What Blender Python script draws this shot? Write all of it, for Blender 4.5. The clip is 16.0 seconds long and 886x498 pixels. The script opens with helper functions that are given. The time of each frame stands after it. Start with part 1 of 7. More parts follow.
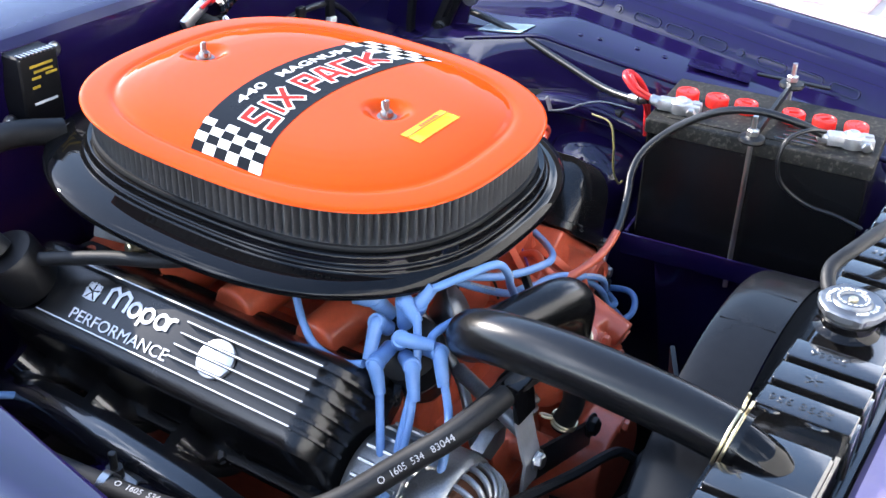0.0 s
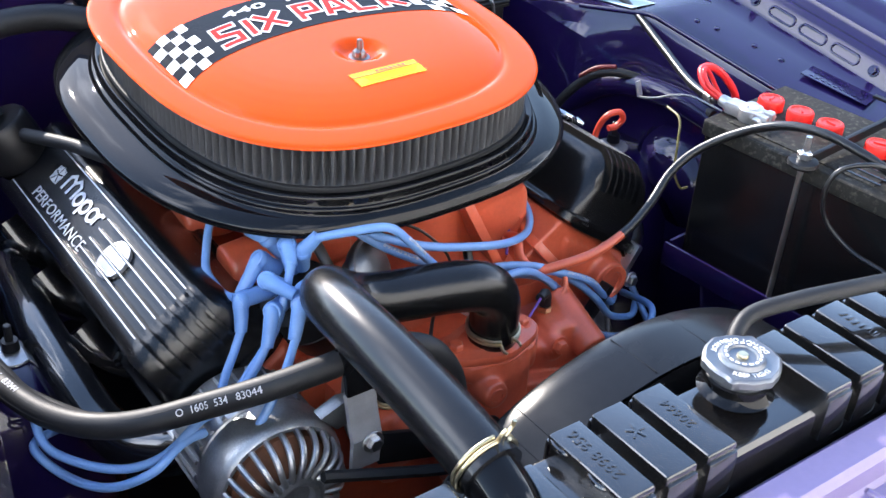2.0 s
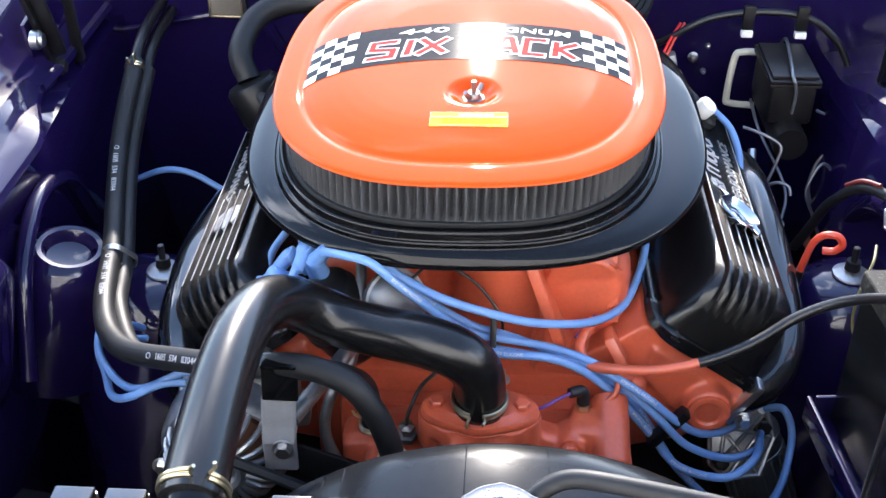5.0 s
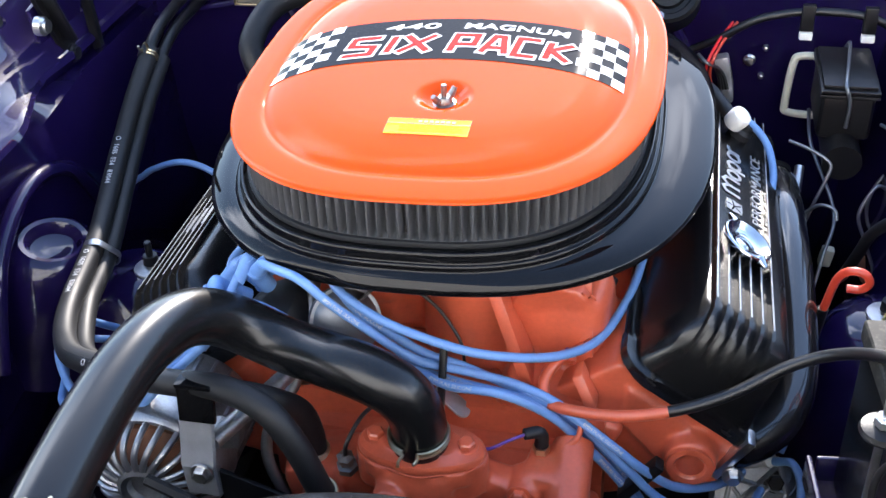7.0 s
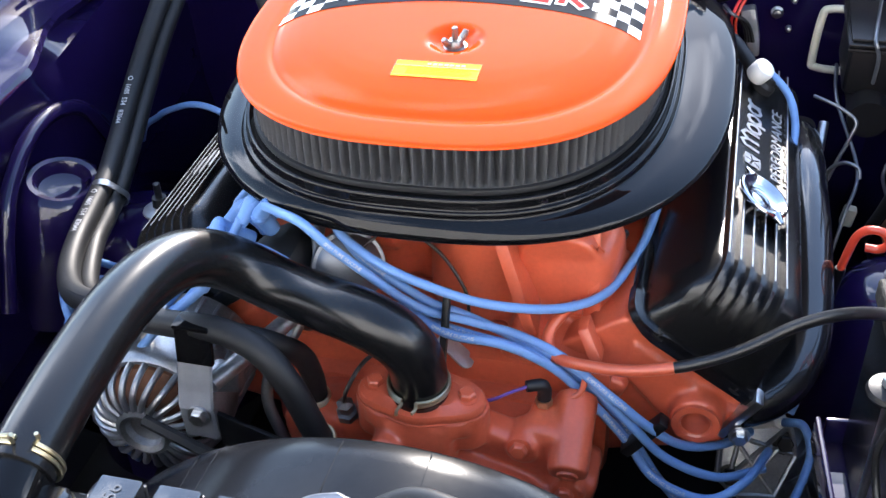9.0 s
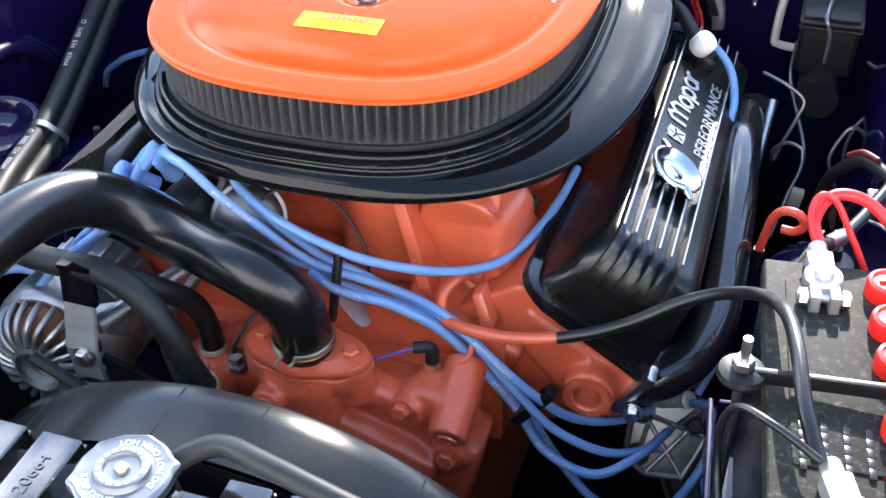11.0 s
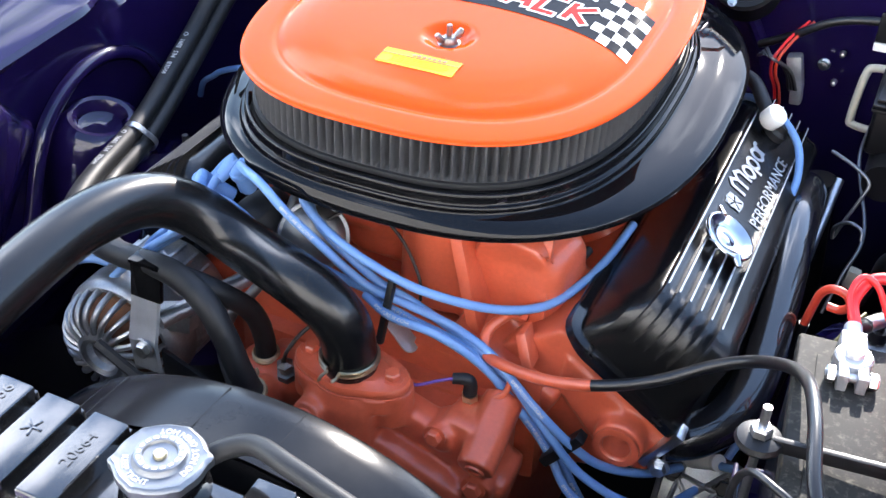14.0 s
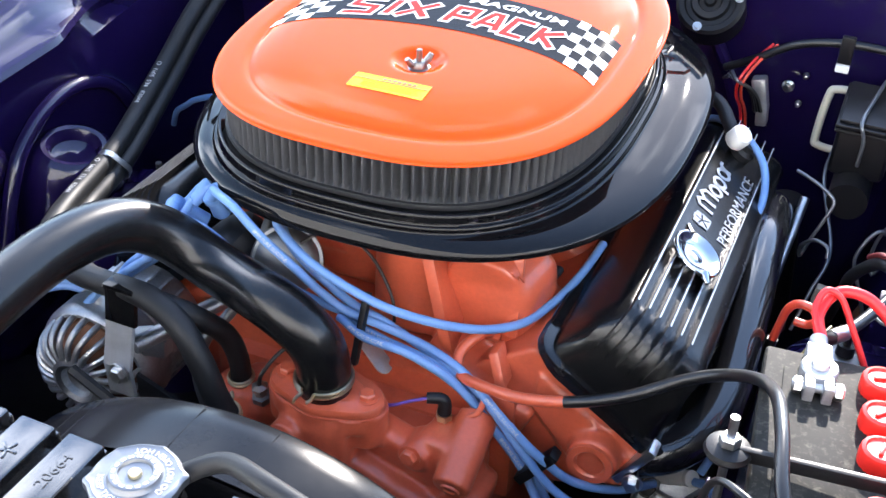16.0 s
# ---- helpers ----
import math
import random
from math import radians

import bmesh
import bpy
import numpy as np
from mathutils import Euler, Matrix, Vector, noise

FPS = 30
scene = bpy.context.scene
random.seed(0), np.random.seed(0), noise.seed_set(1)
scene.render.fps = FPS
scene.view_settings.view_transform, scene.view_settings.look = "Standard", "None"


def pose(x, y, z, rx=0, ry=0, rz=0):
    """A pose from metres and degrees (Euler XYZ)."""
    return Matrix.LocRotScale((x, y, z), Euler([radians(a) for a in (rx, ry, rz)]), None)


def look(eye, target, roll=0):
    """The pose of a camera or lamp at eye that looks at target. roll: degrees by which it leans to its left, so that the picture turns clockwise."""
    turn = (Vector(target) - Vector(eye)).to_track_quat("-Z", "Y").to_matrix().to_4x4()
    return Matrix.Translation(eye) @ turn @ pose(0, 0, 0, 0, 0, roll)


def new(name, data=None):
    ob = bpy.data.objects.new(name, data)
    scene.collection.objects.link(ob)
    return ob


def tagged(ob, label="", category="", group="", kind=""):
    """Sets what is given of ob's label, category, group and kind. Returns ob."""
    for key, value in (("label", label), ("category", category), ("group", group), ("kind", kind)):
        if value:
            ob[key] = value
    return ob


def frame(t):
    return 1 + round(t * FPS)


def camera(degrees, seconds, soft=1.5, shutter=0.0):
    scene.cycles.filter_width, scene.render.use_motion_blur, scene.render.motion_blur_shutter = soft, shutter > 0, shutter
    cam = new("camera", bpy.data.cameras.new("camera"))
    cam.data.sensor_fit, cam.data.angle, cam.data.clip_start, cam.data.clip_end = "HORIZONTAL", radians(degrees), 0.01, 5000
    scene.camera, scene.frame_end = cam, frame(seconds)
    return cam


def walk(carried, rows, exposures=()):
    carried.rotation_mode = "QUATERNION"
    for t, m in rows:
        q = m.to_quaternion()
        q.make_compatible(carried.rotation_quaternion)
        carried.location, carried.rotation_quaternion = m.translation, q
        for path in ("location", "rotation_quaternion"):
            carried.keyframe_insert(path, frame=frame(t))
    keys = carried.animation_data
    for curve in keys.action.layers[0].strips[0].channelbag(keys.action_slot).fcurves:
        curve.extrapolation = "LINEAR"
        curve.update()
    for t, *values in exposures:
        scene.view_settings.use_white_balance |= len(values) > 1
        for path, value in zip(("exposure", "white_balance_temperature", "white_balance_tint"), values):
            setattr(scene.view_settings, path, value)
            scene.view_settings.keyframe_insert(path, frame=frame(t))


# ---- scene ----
# Engine bay of an old muscle car. x: towards the driver's side, y: towards the firewall, z: up from the ground.
cam = camera(43.0, 16.0)
PATH = [
    (0, (-0.990, -0.842, 1.514), (0.478, 0.070, 0.507), 2.0),
    (0.5, (-1.004, -0.911, 1.532), (0.464, 0.059, 0.580), 2.7),
    (1, (-0.871, -1.050, 1.518), (0.514, 0.064, 0.601), 5.0),
    (1.5, (-0.749, -1.152, 1.492), (0.442, 0.141, 0.539), 2.3),
    (2, (-0.624, -1.129, 1.479), (0.405, 0.209, 0.407), 3.9),
    (2.5, (-0.449, -1.097, 1.477), (0.502, 0.194, 0.281), 2.5),
    (3, (-0.286, -1.054, 1.475), (0.462, 0.291, 0.198), 4.0),
    (3.5, (-0.106, -1.041, 1.490), (0.225, 0.443, 0.192), 1.6),
    (4, (-0.066, -1.097, 1.513), (0.046, 0.502, 0.317), -1.4),
    (4.5, (-0.027, -1.231, 1.528), (-0.042, 0.410, 0.384), -1.2),
    (5, (0.021, -1.273, 1.545), (-0.061, 0.383, 0.427), 0.4),
    (5.2, (0.069, -1.253, 1.537), (-0.054, 0.416, 0.441), 0.2),
    (7.5, (0.223, -1.140, 1.509), (-0.182, 0.441, 0.353), -2.0),
    (8, (0.223, -1.142, 1.503), (-0.200, 0.421, 0.329), -0.7),
    (8.5, (0.221, -1.132, 1.500), (-0.209, 0.417, 0.312), -0.2),
    (9, (0.242, -1.124, 1.491), (-0.176, 0.423, 0.294), -2.2),
    (9.5, (0.262, -1.117, 1.477), (-0.151, 0.427, 0.275), -3.0),
    (10, (0.300, -1.105, 1.476), (-0.115, 0.421, 0.252), -4.5),
    (10.2, (0.322, -1.116, 1.470), (-0.107, 0.414, 0.255), -3.9),
    (12.5, (0.487, -0.980, 1.473), (-0.263, 0.361, 0.194), 0.1),
    (13, (0.515, -1.014, 1.493), (-0.375, 0.299, 0.275), -1.5),
    (13.5, (0.457, -1.066, 1.510), (-0.372, 0.301, 0.308), -0.6),
    (14, (0.427, -1.101, 1.497), (-0.229, 0.369, 0.312), 2.3),
    (14.5, (0.442, -1.111, 1.497), (-0.185, 0.383, 0.326), 1.1),
    (15, (0.441, -1.115, 1.489), (-0.178, 0.396, 0.334), 1.1),
    (15.5, (0.450, -1.118, 1.503), (-0.172, 0.399, 0.357), 1.4),
    (16, (0.438, -1.114, 1.496), (-0.196, 0.403, 0.357), 2.3),
]
EXPOSURES = [(0.0, 2.25, 6600, 13), (1.5, 2.15, 6600, 13), (3.0, 2.60, 6600, 13), (3.5, 2.65, 6600, 13), (5.0, 2.45, 6600, 13), (7.5, 2.35, 6600, 13), (13.0, 2.50, 6600, 13), (16.0, 2.50, 6600, 13)]
walk(cam, [(t, look(eye, target, roll)) for t, eye, target, roll in PATH], EXPOSURES)

# ---- world, sun ----
SUN_ELEVATION, SUN_AZIMUTH = 28.5, -2.0   # degrees; azimuth from +y towards +x
world = bpy.data.worlds.new("sky")
scene.world = world
world.use_nodes = True
wn = world.node_tree.nodes
sky = wn.new("ShaderNodeTexSky")
sky.sky_type = "NISHITA"
sky.sun_disc = False
sky.sun_elevation = radians(SUN_ELEVATION)
sky.sun_rotation = radians(SUN_AZIMUTH)
sky.air_density, sky.dust_density = 1.0, 0.2
wn["Background"].inputs["Strength"].default_value = 0.15
# unseen thin broken cloud over the whole sky, added to brighten reflections and fill
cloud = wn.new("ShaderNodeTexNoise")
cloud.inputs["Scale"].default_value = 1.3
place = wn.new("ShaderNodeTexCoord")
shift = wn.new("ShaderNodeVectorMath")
# offset picked so cloud lies where the shiny parts need a bright reflection
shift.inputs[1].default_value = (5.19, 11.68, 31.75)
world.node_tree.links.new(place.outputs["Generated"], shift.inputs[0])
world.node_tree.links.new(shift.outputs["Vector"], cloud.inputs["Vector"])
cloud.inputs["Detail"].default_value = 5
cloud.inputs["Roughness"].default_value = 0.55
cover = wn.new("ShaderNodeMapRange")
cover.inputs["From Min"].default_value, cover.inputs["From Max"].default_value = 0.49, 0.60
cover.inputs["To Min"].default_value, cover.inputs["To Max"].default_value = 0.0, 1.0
# the added cloud thickens into a bright bank towards the horizon, for low reflections
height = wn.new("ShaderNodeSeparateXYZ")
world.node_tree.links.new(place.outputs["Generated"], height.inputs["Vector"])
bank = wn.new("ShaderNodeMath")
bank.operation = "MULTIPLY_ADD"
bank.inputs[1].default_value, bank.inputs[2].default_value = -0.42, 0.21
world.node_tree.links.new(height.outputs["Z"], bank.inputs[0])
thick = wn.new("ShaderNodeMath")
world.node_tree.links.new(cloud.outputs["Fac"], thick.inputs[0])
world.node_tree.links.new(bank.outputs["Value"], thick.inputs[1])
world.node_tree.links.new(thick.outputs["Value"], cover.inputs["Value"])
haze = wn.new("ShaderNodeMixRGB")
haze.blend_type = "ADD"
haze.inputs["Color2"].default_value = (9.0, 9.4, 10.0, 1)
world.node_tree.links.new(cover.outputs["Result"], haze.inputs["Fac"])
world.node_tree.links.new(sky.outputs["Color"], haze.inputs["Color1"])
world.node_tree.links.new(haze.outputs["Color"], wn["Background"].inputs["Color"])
sun = new("sun", bpy.data.lights.new("sun", "SUN"))
sun.data.energy, sun.data.angle, sun.data.color = 2.2, radians(0.6), (1.0, 0.95, 0.88)
_az, _el = radians(SUN_AZIMUTH), radians(SUN_ELEVATION)
sun_dir = Vector((math.sin(_az) * math.cos(_el), math.cos(_az) * math.cos(_el), math.sin(_el)))
sun.matrix_world = look(sun_dir * 20, (0, 0, 0))


# ---- materials ----
def material(name, color, rough=0.5, metal=0.0, coat=0.0, var=0.15, scale=12.0, bump=0.0, bump_scale=200.0, dirt=0.0, dirt_color=(0.12, 0.1, 0.08), spec=0.5, rough_var=0.12, coat_rough=0.04):
    m = bpy.data.materials.new(name)
    m.use_nodes = True
    nt = m.node_tree
    n, l = nt.nodes, nt.links
    b = n["Principled BSDF"]
    b.inputs["Metallic"].default_value = metal
    b.inputs["Coat Weight"].default_value = coat
    b.inputs["Coat Roughness"].default_value = coat_rough
    b.inputs["Specular IOR Level"].default_value = spec
    tc = n.new("ShaderNodeTexCoord")
    big = n.new("ShaderNodeTexNoise")
    big.inputs["Scale"].default_value = scale
    big.inputs["Detail"].default_value = 4
    fine = n.new("ShaderNodeTexNoise")
    fine.inputs["Scale"].default_value = scale * 14
    fine.inputs["Detail"].default_value = 3
    for t in (big, fine):
        l.new(tc.outputs["Object"], t.inputs["Vector"])
    mix = n.new("ShaderNodeMath")
    mix.operation = "MULTIPLY_ADD"
    l.new(fine.outputs["Fac"], mix.inputs[0])
    mix.inputs[1].default_value = 0.45
    l.new(big.outputs["Fac"], mix.inputs[2])
    ramp = n.new("ShaderNodeMapRange")
    l.new(mix.outputs[0], ramp.inputs["Value"])
    ramp.inputs["From Min"].default_value, ramp.inputs["From Max"].default_value = 0.4, 1.0
    ramp.inputs["To Min"].default_value, ramp.inputs["To Max"].default_value = 1 - var, 1 + var
    hsv = n.new("ShaderNodeHueSaturation")
    hsv.inputs["Color"].default_value = (*color, 1)
    l.new(ramp.outputs["Result"], hsv.inputs["Value"])
    last = hsv.outputs["Color"]
    if dirt > 0:
        dn = n.new("ShaderNodeTexNoise")
        dn.inputs["Scale"].default_value = scale * 2.3
        dn.inputs["Detail"].default_value = 8
        dn.inputs["Roughness"].default_value = 0.7
        l.new(tc.outputs["Object"], dn.inputs["Vector"])
        dr = n.new("ShaderNodeMapRange")
        l.new(dn.outputs["Fac"], dr.inputs["Value"])
        dr.inputs["From Min"].default_value, dr.inputs["From Max"].default_value = 0.52, 0.72
        dr.inputs["To Max"].default_value = dirt
        mx = n.new("ShaderNodeMixRGB")
        l.new(dr.outputs["Result"], mx.inputs["Fac"])
        l.new(last, mx.inputs["Color1"])
        mx.inputs["Color2"].default_value = (*dirt_color, 1)
        last = mx.outputs["Color"]
    l.new(last, b.inputs["Base Color"])
    rr = n.new("ShaderNodeMapRange")
    l.new(mix.outputs[0], rr.inputs["Value"])
    rr.inputs["From Min"].default_value, rr.inputs["From Max"].default_value = 0.35, 1.05
    rr.inputs["To Min"].default_value, rr.inputs["To Max"].default_value = max(0.02, rough - rough_var * rough), min(1, rough + rough_var * rough)
    l.new(rr.outputs["Result"], b.inputs["Roughness"])
    if bump > 0:
        bn = n.new("ShaderNodeTexNoise")
        bn.inputs["Scale"].default_value = bump_scale
        bn.inputs["Detail"].default_value = 4
        l.new(tc.outputs["Object"], bn.inputs["Vector"])
        bp = n.new("ShaderNodeBump")
        bp.inputs["Strength"].default_value = bump
        bp.inputs["Distance"].default_value = 0.001
        l.new(bn.outputs["Fac"], bp.inputs["Height"])
        l.new(bp.outputs["Normal"], b.inputs["Normal"])
    return m


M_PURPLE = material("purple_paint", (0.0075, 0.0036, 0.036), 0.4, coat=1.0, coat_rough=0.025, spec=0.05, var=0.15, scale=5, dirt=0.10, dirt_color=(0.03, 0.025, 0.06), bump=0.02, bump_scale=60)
M_LID = material("orange_enamel", (0.57, 0.055, 0.0008), 0.6, coat=0.42, coat_rough=0.02, var=0.05, scale=6, spec=0.0)
M_ENGINE = material("engine_orange_paint", (0.54, 0.098, 0.046), 0.36, coat=0.3, coat_rough=0.15, var=0.16, scale=16, bump=0.22, bump_scale=320, dirt=0.22, dirt_color=(0.2, 0.035, 0.018))
M_BLACK = material("gloss_black_enamel", (0.004, 0.004, 0.0045), 0.3, coat=0.55, coat_rough=0.02, var=0.2, scale=9, spec=0.0)
M_SATIN = material("satin_black_paint", (0.006, 0.006, 0.007), 0.36, spec=0.3, var=0.25, scale=14, bump=0.15, bump_scale=600)
M_CRINKLE = material("black_crackle_finish", (0.005, 0.005, 0.0055), 0.27, spec=0.5, rough_var=0.02, var=0.2, scale=18, bump=0.03, bump_scale=900)
M_RUBBER = material("black_rubber", (0.009, 0.0095, 0.011), 0.52, spec=0.35, var=0.25, scale=22, bump=0.12, bump_scale=500, dirt=0.2, dirt_color=(0.035, 0.033, 0.03))
M_HOSE = material("smooth_hose_rubber", (0.005, 0.005, 0.0055), 0.25, spec=0.45, rough_var=0.03, var=0.15, scale=16, bump=0.008, bump_scale=400, dirt=0.12, dirt_color=(0.03, 0.026, 0.02))
M_FILTER = material("filter_rubber_grey", (0.040, 0.041, 0.045), 0.6, var=0.2, scale=25, bump=0.3, bump_scale=700, dirt=0.3, dirt_color=(0.08, 0.08, 0.08))
M_SHROUD = material("weathered_black_plastic", (0.009, 0.0095, 0.011), 0.22, spec=0.18, var=0.3, scale=8, bump=0.03, bump_scale=350, dirt=0.12, dirt_color=(0.04, 0.038, 0.035))
M_BATTERY = material("battery_black_plastic", (0.006, 0.006, 0.0065), 0.24, spec=0.4, var=0.25, scale=14, bump=0.06, bump_scale=300, dirt=0.06, dirt_color=(0.05, 0.045, 0.035))
M_BATTOP = material("dusty_battery_top", (0.02, 0.019, 0.017), 0.6, spec=0.12, var=0.5, scale=60, bump=0.10, bump_scale=300, dirt=0.8, dirt_color=(0.13, 0.12, 0.095))
M_BLUE = material("blue_silicone", (0.125, 0.25, 0.50), 0.38, var=0.12, scale=30, bump=0.06, bump_scale=500)
M_RED = material("red_plastic", (0.75, 0.022, 0.015), 0.32, var=0.1, scale=30)
M_REDWIRE = material("red_cable_sheath", (0.62, 0.02, 0.022), 0.35, var=0.15, scale=30)
M_DULLRED = material("dull_red_sheath", (0.13, 0.016, 0.016), 0.5, var=0.2, scale=30)
M_CHROME = material("chrome_plate", (0.82, 0.83, 0.84), 0.07, metal=1.0, var=0.05, scale=20, bump=0.02, bump_scale=300)
M_STEEL = material("plated_steel", (0.55, 0.55, 0.55), 0.3, metal=1.0, var=0.25, scale=40, bump=0.1, bump_scale=600)
M_ZINC = material("yellow_zinc_plate", (0.62, 0.53, 0.34), 0.3, metal=1.0, var=0.25, scale=40)
M_ALU = material("cast_aluminium", (0.36, 0.37, 0.38), 0.38, metal=0.9, var=0.3, scale=30, bump=0.35, bump_scale=500, dirt=0.25, dirt_color=(0.15, 0.14, 0.13))
M_LEAD = material("lead_clamp", (0.5, 0.5, 0.51), 0.45, metal=0.85, var=0.25, scale=60, bump=0.3, bump_scale=300)
M_CAPMETAL = material("stamped_cap_metal", (0.20, 0.21, 0.225), 0.40, metal=0.95, var=0.12, scale=40, bump=0.08, bump_scale=400)
M_TYRE = material("tyre_rubber", (0.012, 0.012, 0.012), 0.7, var=0.2, scale=20, bump=0.3)
M_WHITE = material("white_print", (0.74, 0.74, 0.75), 0.4, var=0.06, scale=40)
M_DIMPRINT = material("worn_white_print", (0.46, 0.46, 0.47), 0.5, var=0.35, scale=160)
M_SILVER = material("bare_milled_aluminium", (0.50, 0.51, 0.53), 0.38, metal=0.7, var=0.15, scale=60)
M_WHITEPLASTIC = material("white_plastic", (0.72, 0.71, 0.68), 0.4, var=0.08, scale=40)
M_CREAM = material("aged_white_plastic", (0.62, 0.58, 0.46), 0.45, var=0.1, scale=40)
M_DECAL_BLACK = material("black_decal_film", (0.010, 0.010, 0.011), 0.5, spec=0.0, coat=0.25, coat_rough=0.05, var=0.1, scale=20)
M_DECAL_RED = material("red_decal_print", (0.58, 0.022, 0.014), 0.5, spec=0.0, coat=0.25, coat_rough=0.04, var=0.1, scale=20)
M_DECAL_WHITE = material("white_decal_print", (0.78, 0.76, 0.73), 0.5, spec=0.0, coat=0.4, coat_rough=0.04, var=0.05, scale=20)
M_YELLOW = material("yellow_sticker_paper", (0.86, 0.52, 0.045), 0.5, spec=0.0, coat=0.3, var=0.08, scale=30)
M_FADEDPRINT = material("faded_orange_print", (0.84, 0.40, 0.03), 0.5, spec=0.0)
M_INK = material("brown_ink", (0.30, 0.07, 0.01), 0.5)
M_WIRE = material("black_wire_sheath", (0.008, 0.008, 0.009), 0.32, var=0.2, scale=40)
M_GREYWIRE = material("grey_steel_line", (0.21, 0.22, 0.23), 0.35, metal=0.8, var=0.2, scale=40)
M_VIOLETWIRE = material("violet_wire_sheath", (0.12, 0.05, 0.25), 0.4)
M_YELLOWWIRE = material("yellow_wire_sheath", (0.20, 0.17, 0.06), 0.4)
M_RUST = material("brown_oxide_metal", (0.16, 0.07, 0.04), 0.7, metal=0.3, var=0.4, scale=40, bump=0.3)
M_DIPRED = material("red_orange_dipstick_paint", (0.60, 0.06, 0.03), 0.35, coat=0.3, var=0.1, scale=40)
M_PLATE = material("pale_blue_data_plate", (0.45, 0.58, 0.62), 0.35, metal=0.4, var=0.1, scale=30)
M_CERAMIC = material("white_ceramic", (0.75, 0.74, 0.72), 0.25, coat=0.4, var=0.05, scale=40)
M_PAVER = material("pale_pink_paver", (0.62, 0.47, 0.50), 0.8, var=0.1, scale=3, bump=0.3, bump_scale=60)
M_FILLWALL = material("pale_fill_wall", (0.74, 0.72, 0.68), 0.85, var=0.06, scale=1.2, bump=0.3, bump_scale=50, dirt=0.1, dirt_color=(0.5, 0.48, 0.44))
M_SHADEWALL = material("dark_shade_wall", (0.06, 0.05, 0.042), 0.8, var=0.3, scale=3, bump=0.3, bump_scale=40)
M_GROUND = material("concrete_ground", (0.55, 0.54, 0.52), 0.85, var=0.2, scale=1.5, bump=0.4, bump_scale=40, dirt=0.3, dirt_color=(0.2, 0.19, 0.18))
M_TANK = material("worn_black_tank_paint", (0.007, 0.007, 0.0075), 0.17, coat=1.0, coat_rough=0.03, spec=0.6, var=0.3, scale=30, bump=0.03, bump_scale=120, dirt=0.10, dirt_color=(0.10, 0.075, 0.055))
# paler copy of the body purple, with bright sun and sky put into its colour
M_PURPLE_LIT = material("lit_purple_paint", (0.19, 0.15, 0.29), 0.36, coat=0.5, coat_rough=0.06, var=0.12, scale=9, dirt=0.25, dirt_color=(0.30, 0.22, 0.24))
M_NUT = material("dull_zinc", (0.24, 0.23, 0.22), 0.34, metal=0.9, var=0.3, scale=60)
M_PRINT = material("faded_yellow_print", (0.36, 0.25, 0.03), 0.5, spec=0.2, var=0.2, scale=60)
M_BRIGHTCAP = material("polished_cap_chrome", (0.60, 0.61, 0.62), 0.14, metal=1.0, var=0.05, scale=20)
M_HEADER = material("black_header_coating", (0.008, 0.008, 0.009), 0.2, spec=0.5, coat=1.0, coat_rough=0.05, var=0.2, scale=14, bump=0.03, bump_scale=400)
M_GREYBROWN = material("primer_brown", (0.10, 0.085, 0.07), 0.6, var=0.2, scale=20)


# ---- mesh helpers ----
def thing(name, label, category, at=(0, 0, 0), group="", kind=""):
    ob = new(name)
    ob.location = at
    ob.empty_display_size = 0.02
    return tagged(ob, label, category, group, kind)


def part(name, bm, mat, parent=None, label="", smooth=35, mods=()):
    me = bpy.data.meshes.new(name)
    bmesh.ops.recalc_face_normals(bm, faces=bm.faces)
    bm.to_mesh(me)
    bm.free()
    me.materials.append(mat)
    if smooth:
        me.polygons.foreach_set("use_smooth", [True] * len(me.polygons))
        me.set_sharp_from_angle(angle=radians(smooth))
    ob = new(name, me)
    if parent is not None:
        base = Vector(parent.location) if parent.parent is None else Vector((0, 0, 0))
        ob.parent = parent
        ob.matrix_parent_inverse = Matrix.Translation(-base)
    if label:
        ob["label"] = label
    for kind, values in mods:
        md = ob.modifiers.new(kind.lower(), kind)
        for k, v in values.items():
            if k == "voxel_size":
                md.voxel_size = v
            elif k == "mode":
                md.mode = v
            elif k == "factor":
                md.factor = v
            elif k == "iterations":
                md.iterations = v
            elif k == "thickness":
                md.thickness = v
            elif k == "offset":
                md.offset = v
            elif k == "use_smooth_shade":
                md.use_smooth_shade = v
    return ob


def B():
    return bmesh.new()


def box(bm, c, s, rot=(0, 0, 0), bevel=0.0, seg=2, taper=None):
    m = pose(*c, *rot) @ Matrix.Diagonal((*s, 1))
    vs = bmesh.ops.create_cube(bm, size=1, matrix=m)["verts"]
    if taper:
        for v in vs:
            q = m.inverted() @ v.co
            if q.z > 0:
                q.x *= taper[0]
                q.y *= taper[1]
                v.co = m @ q
    if bevel > 0:
        edges = list({e for v in vs for e in v.link_edges})
        bmesh.ops.bevel(bm, geom=edges, offset=bevel, segments=seg, affect="EDGES", profile=0.6)


def frame_z(axis):
    """A turn whose z goes along axis."""
    return Vector(axis).normalized().to_track_quat("Z", "Y").to_matrix().to_4x4()


def lathe(bm, profile, at=(0, 0, 0), axis=(0, 0, 1), seg=32, wobble=None, cap=True):
    m = Matrix.Translation(at) @ frame_z(axis)
    loops = []
    for r, z in profile:
        loops.append([bm.verts.new(m @ Vector((r * math.cos(a) * (1 if wobble is None else wobble(a, r, z)), r * math.sin(a) * (1 if wobble is None else wobble(a, r, z)), z)))
                      for a in (2 * math.pi * i / seg for i in range(seg))])
    bridge(bm, loops, cap)


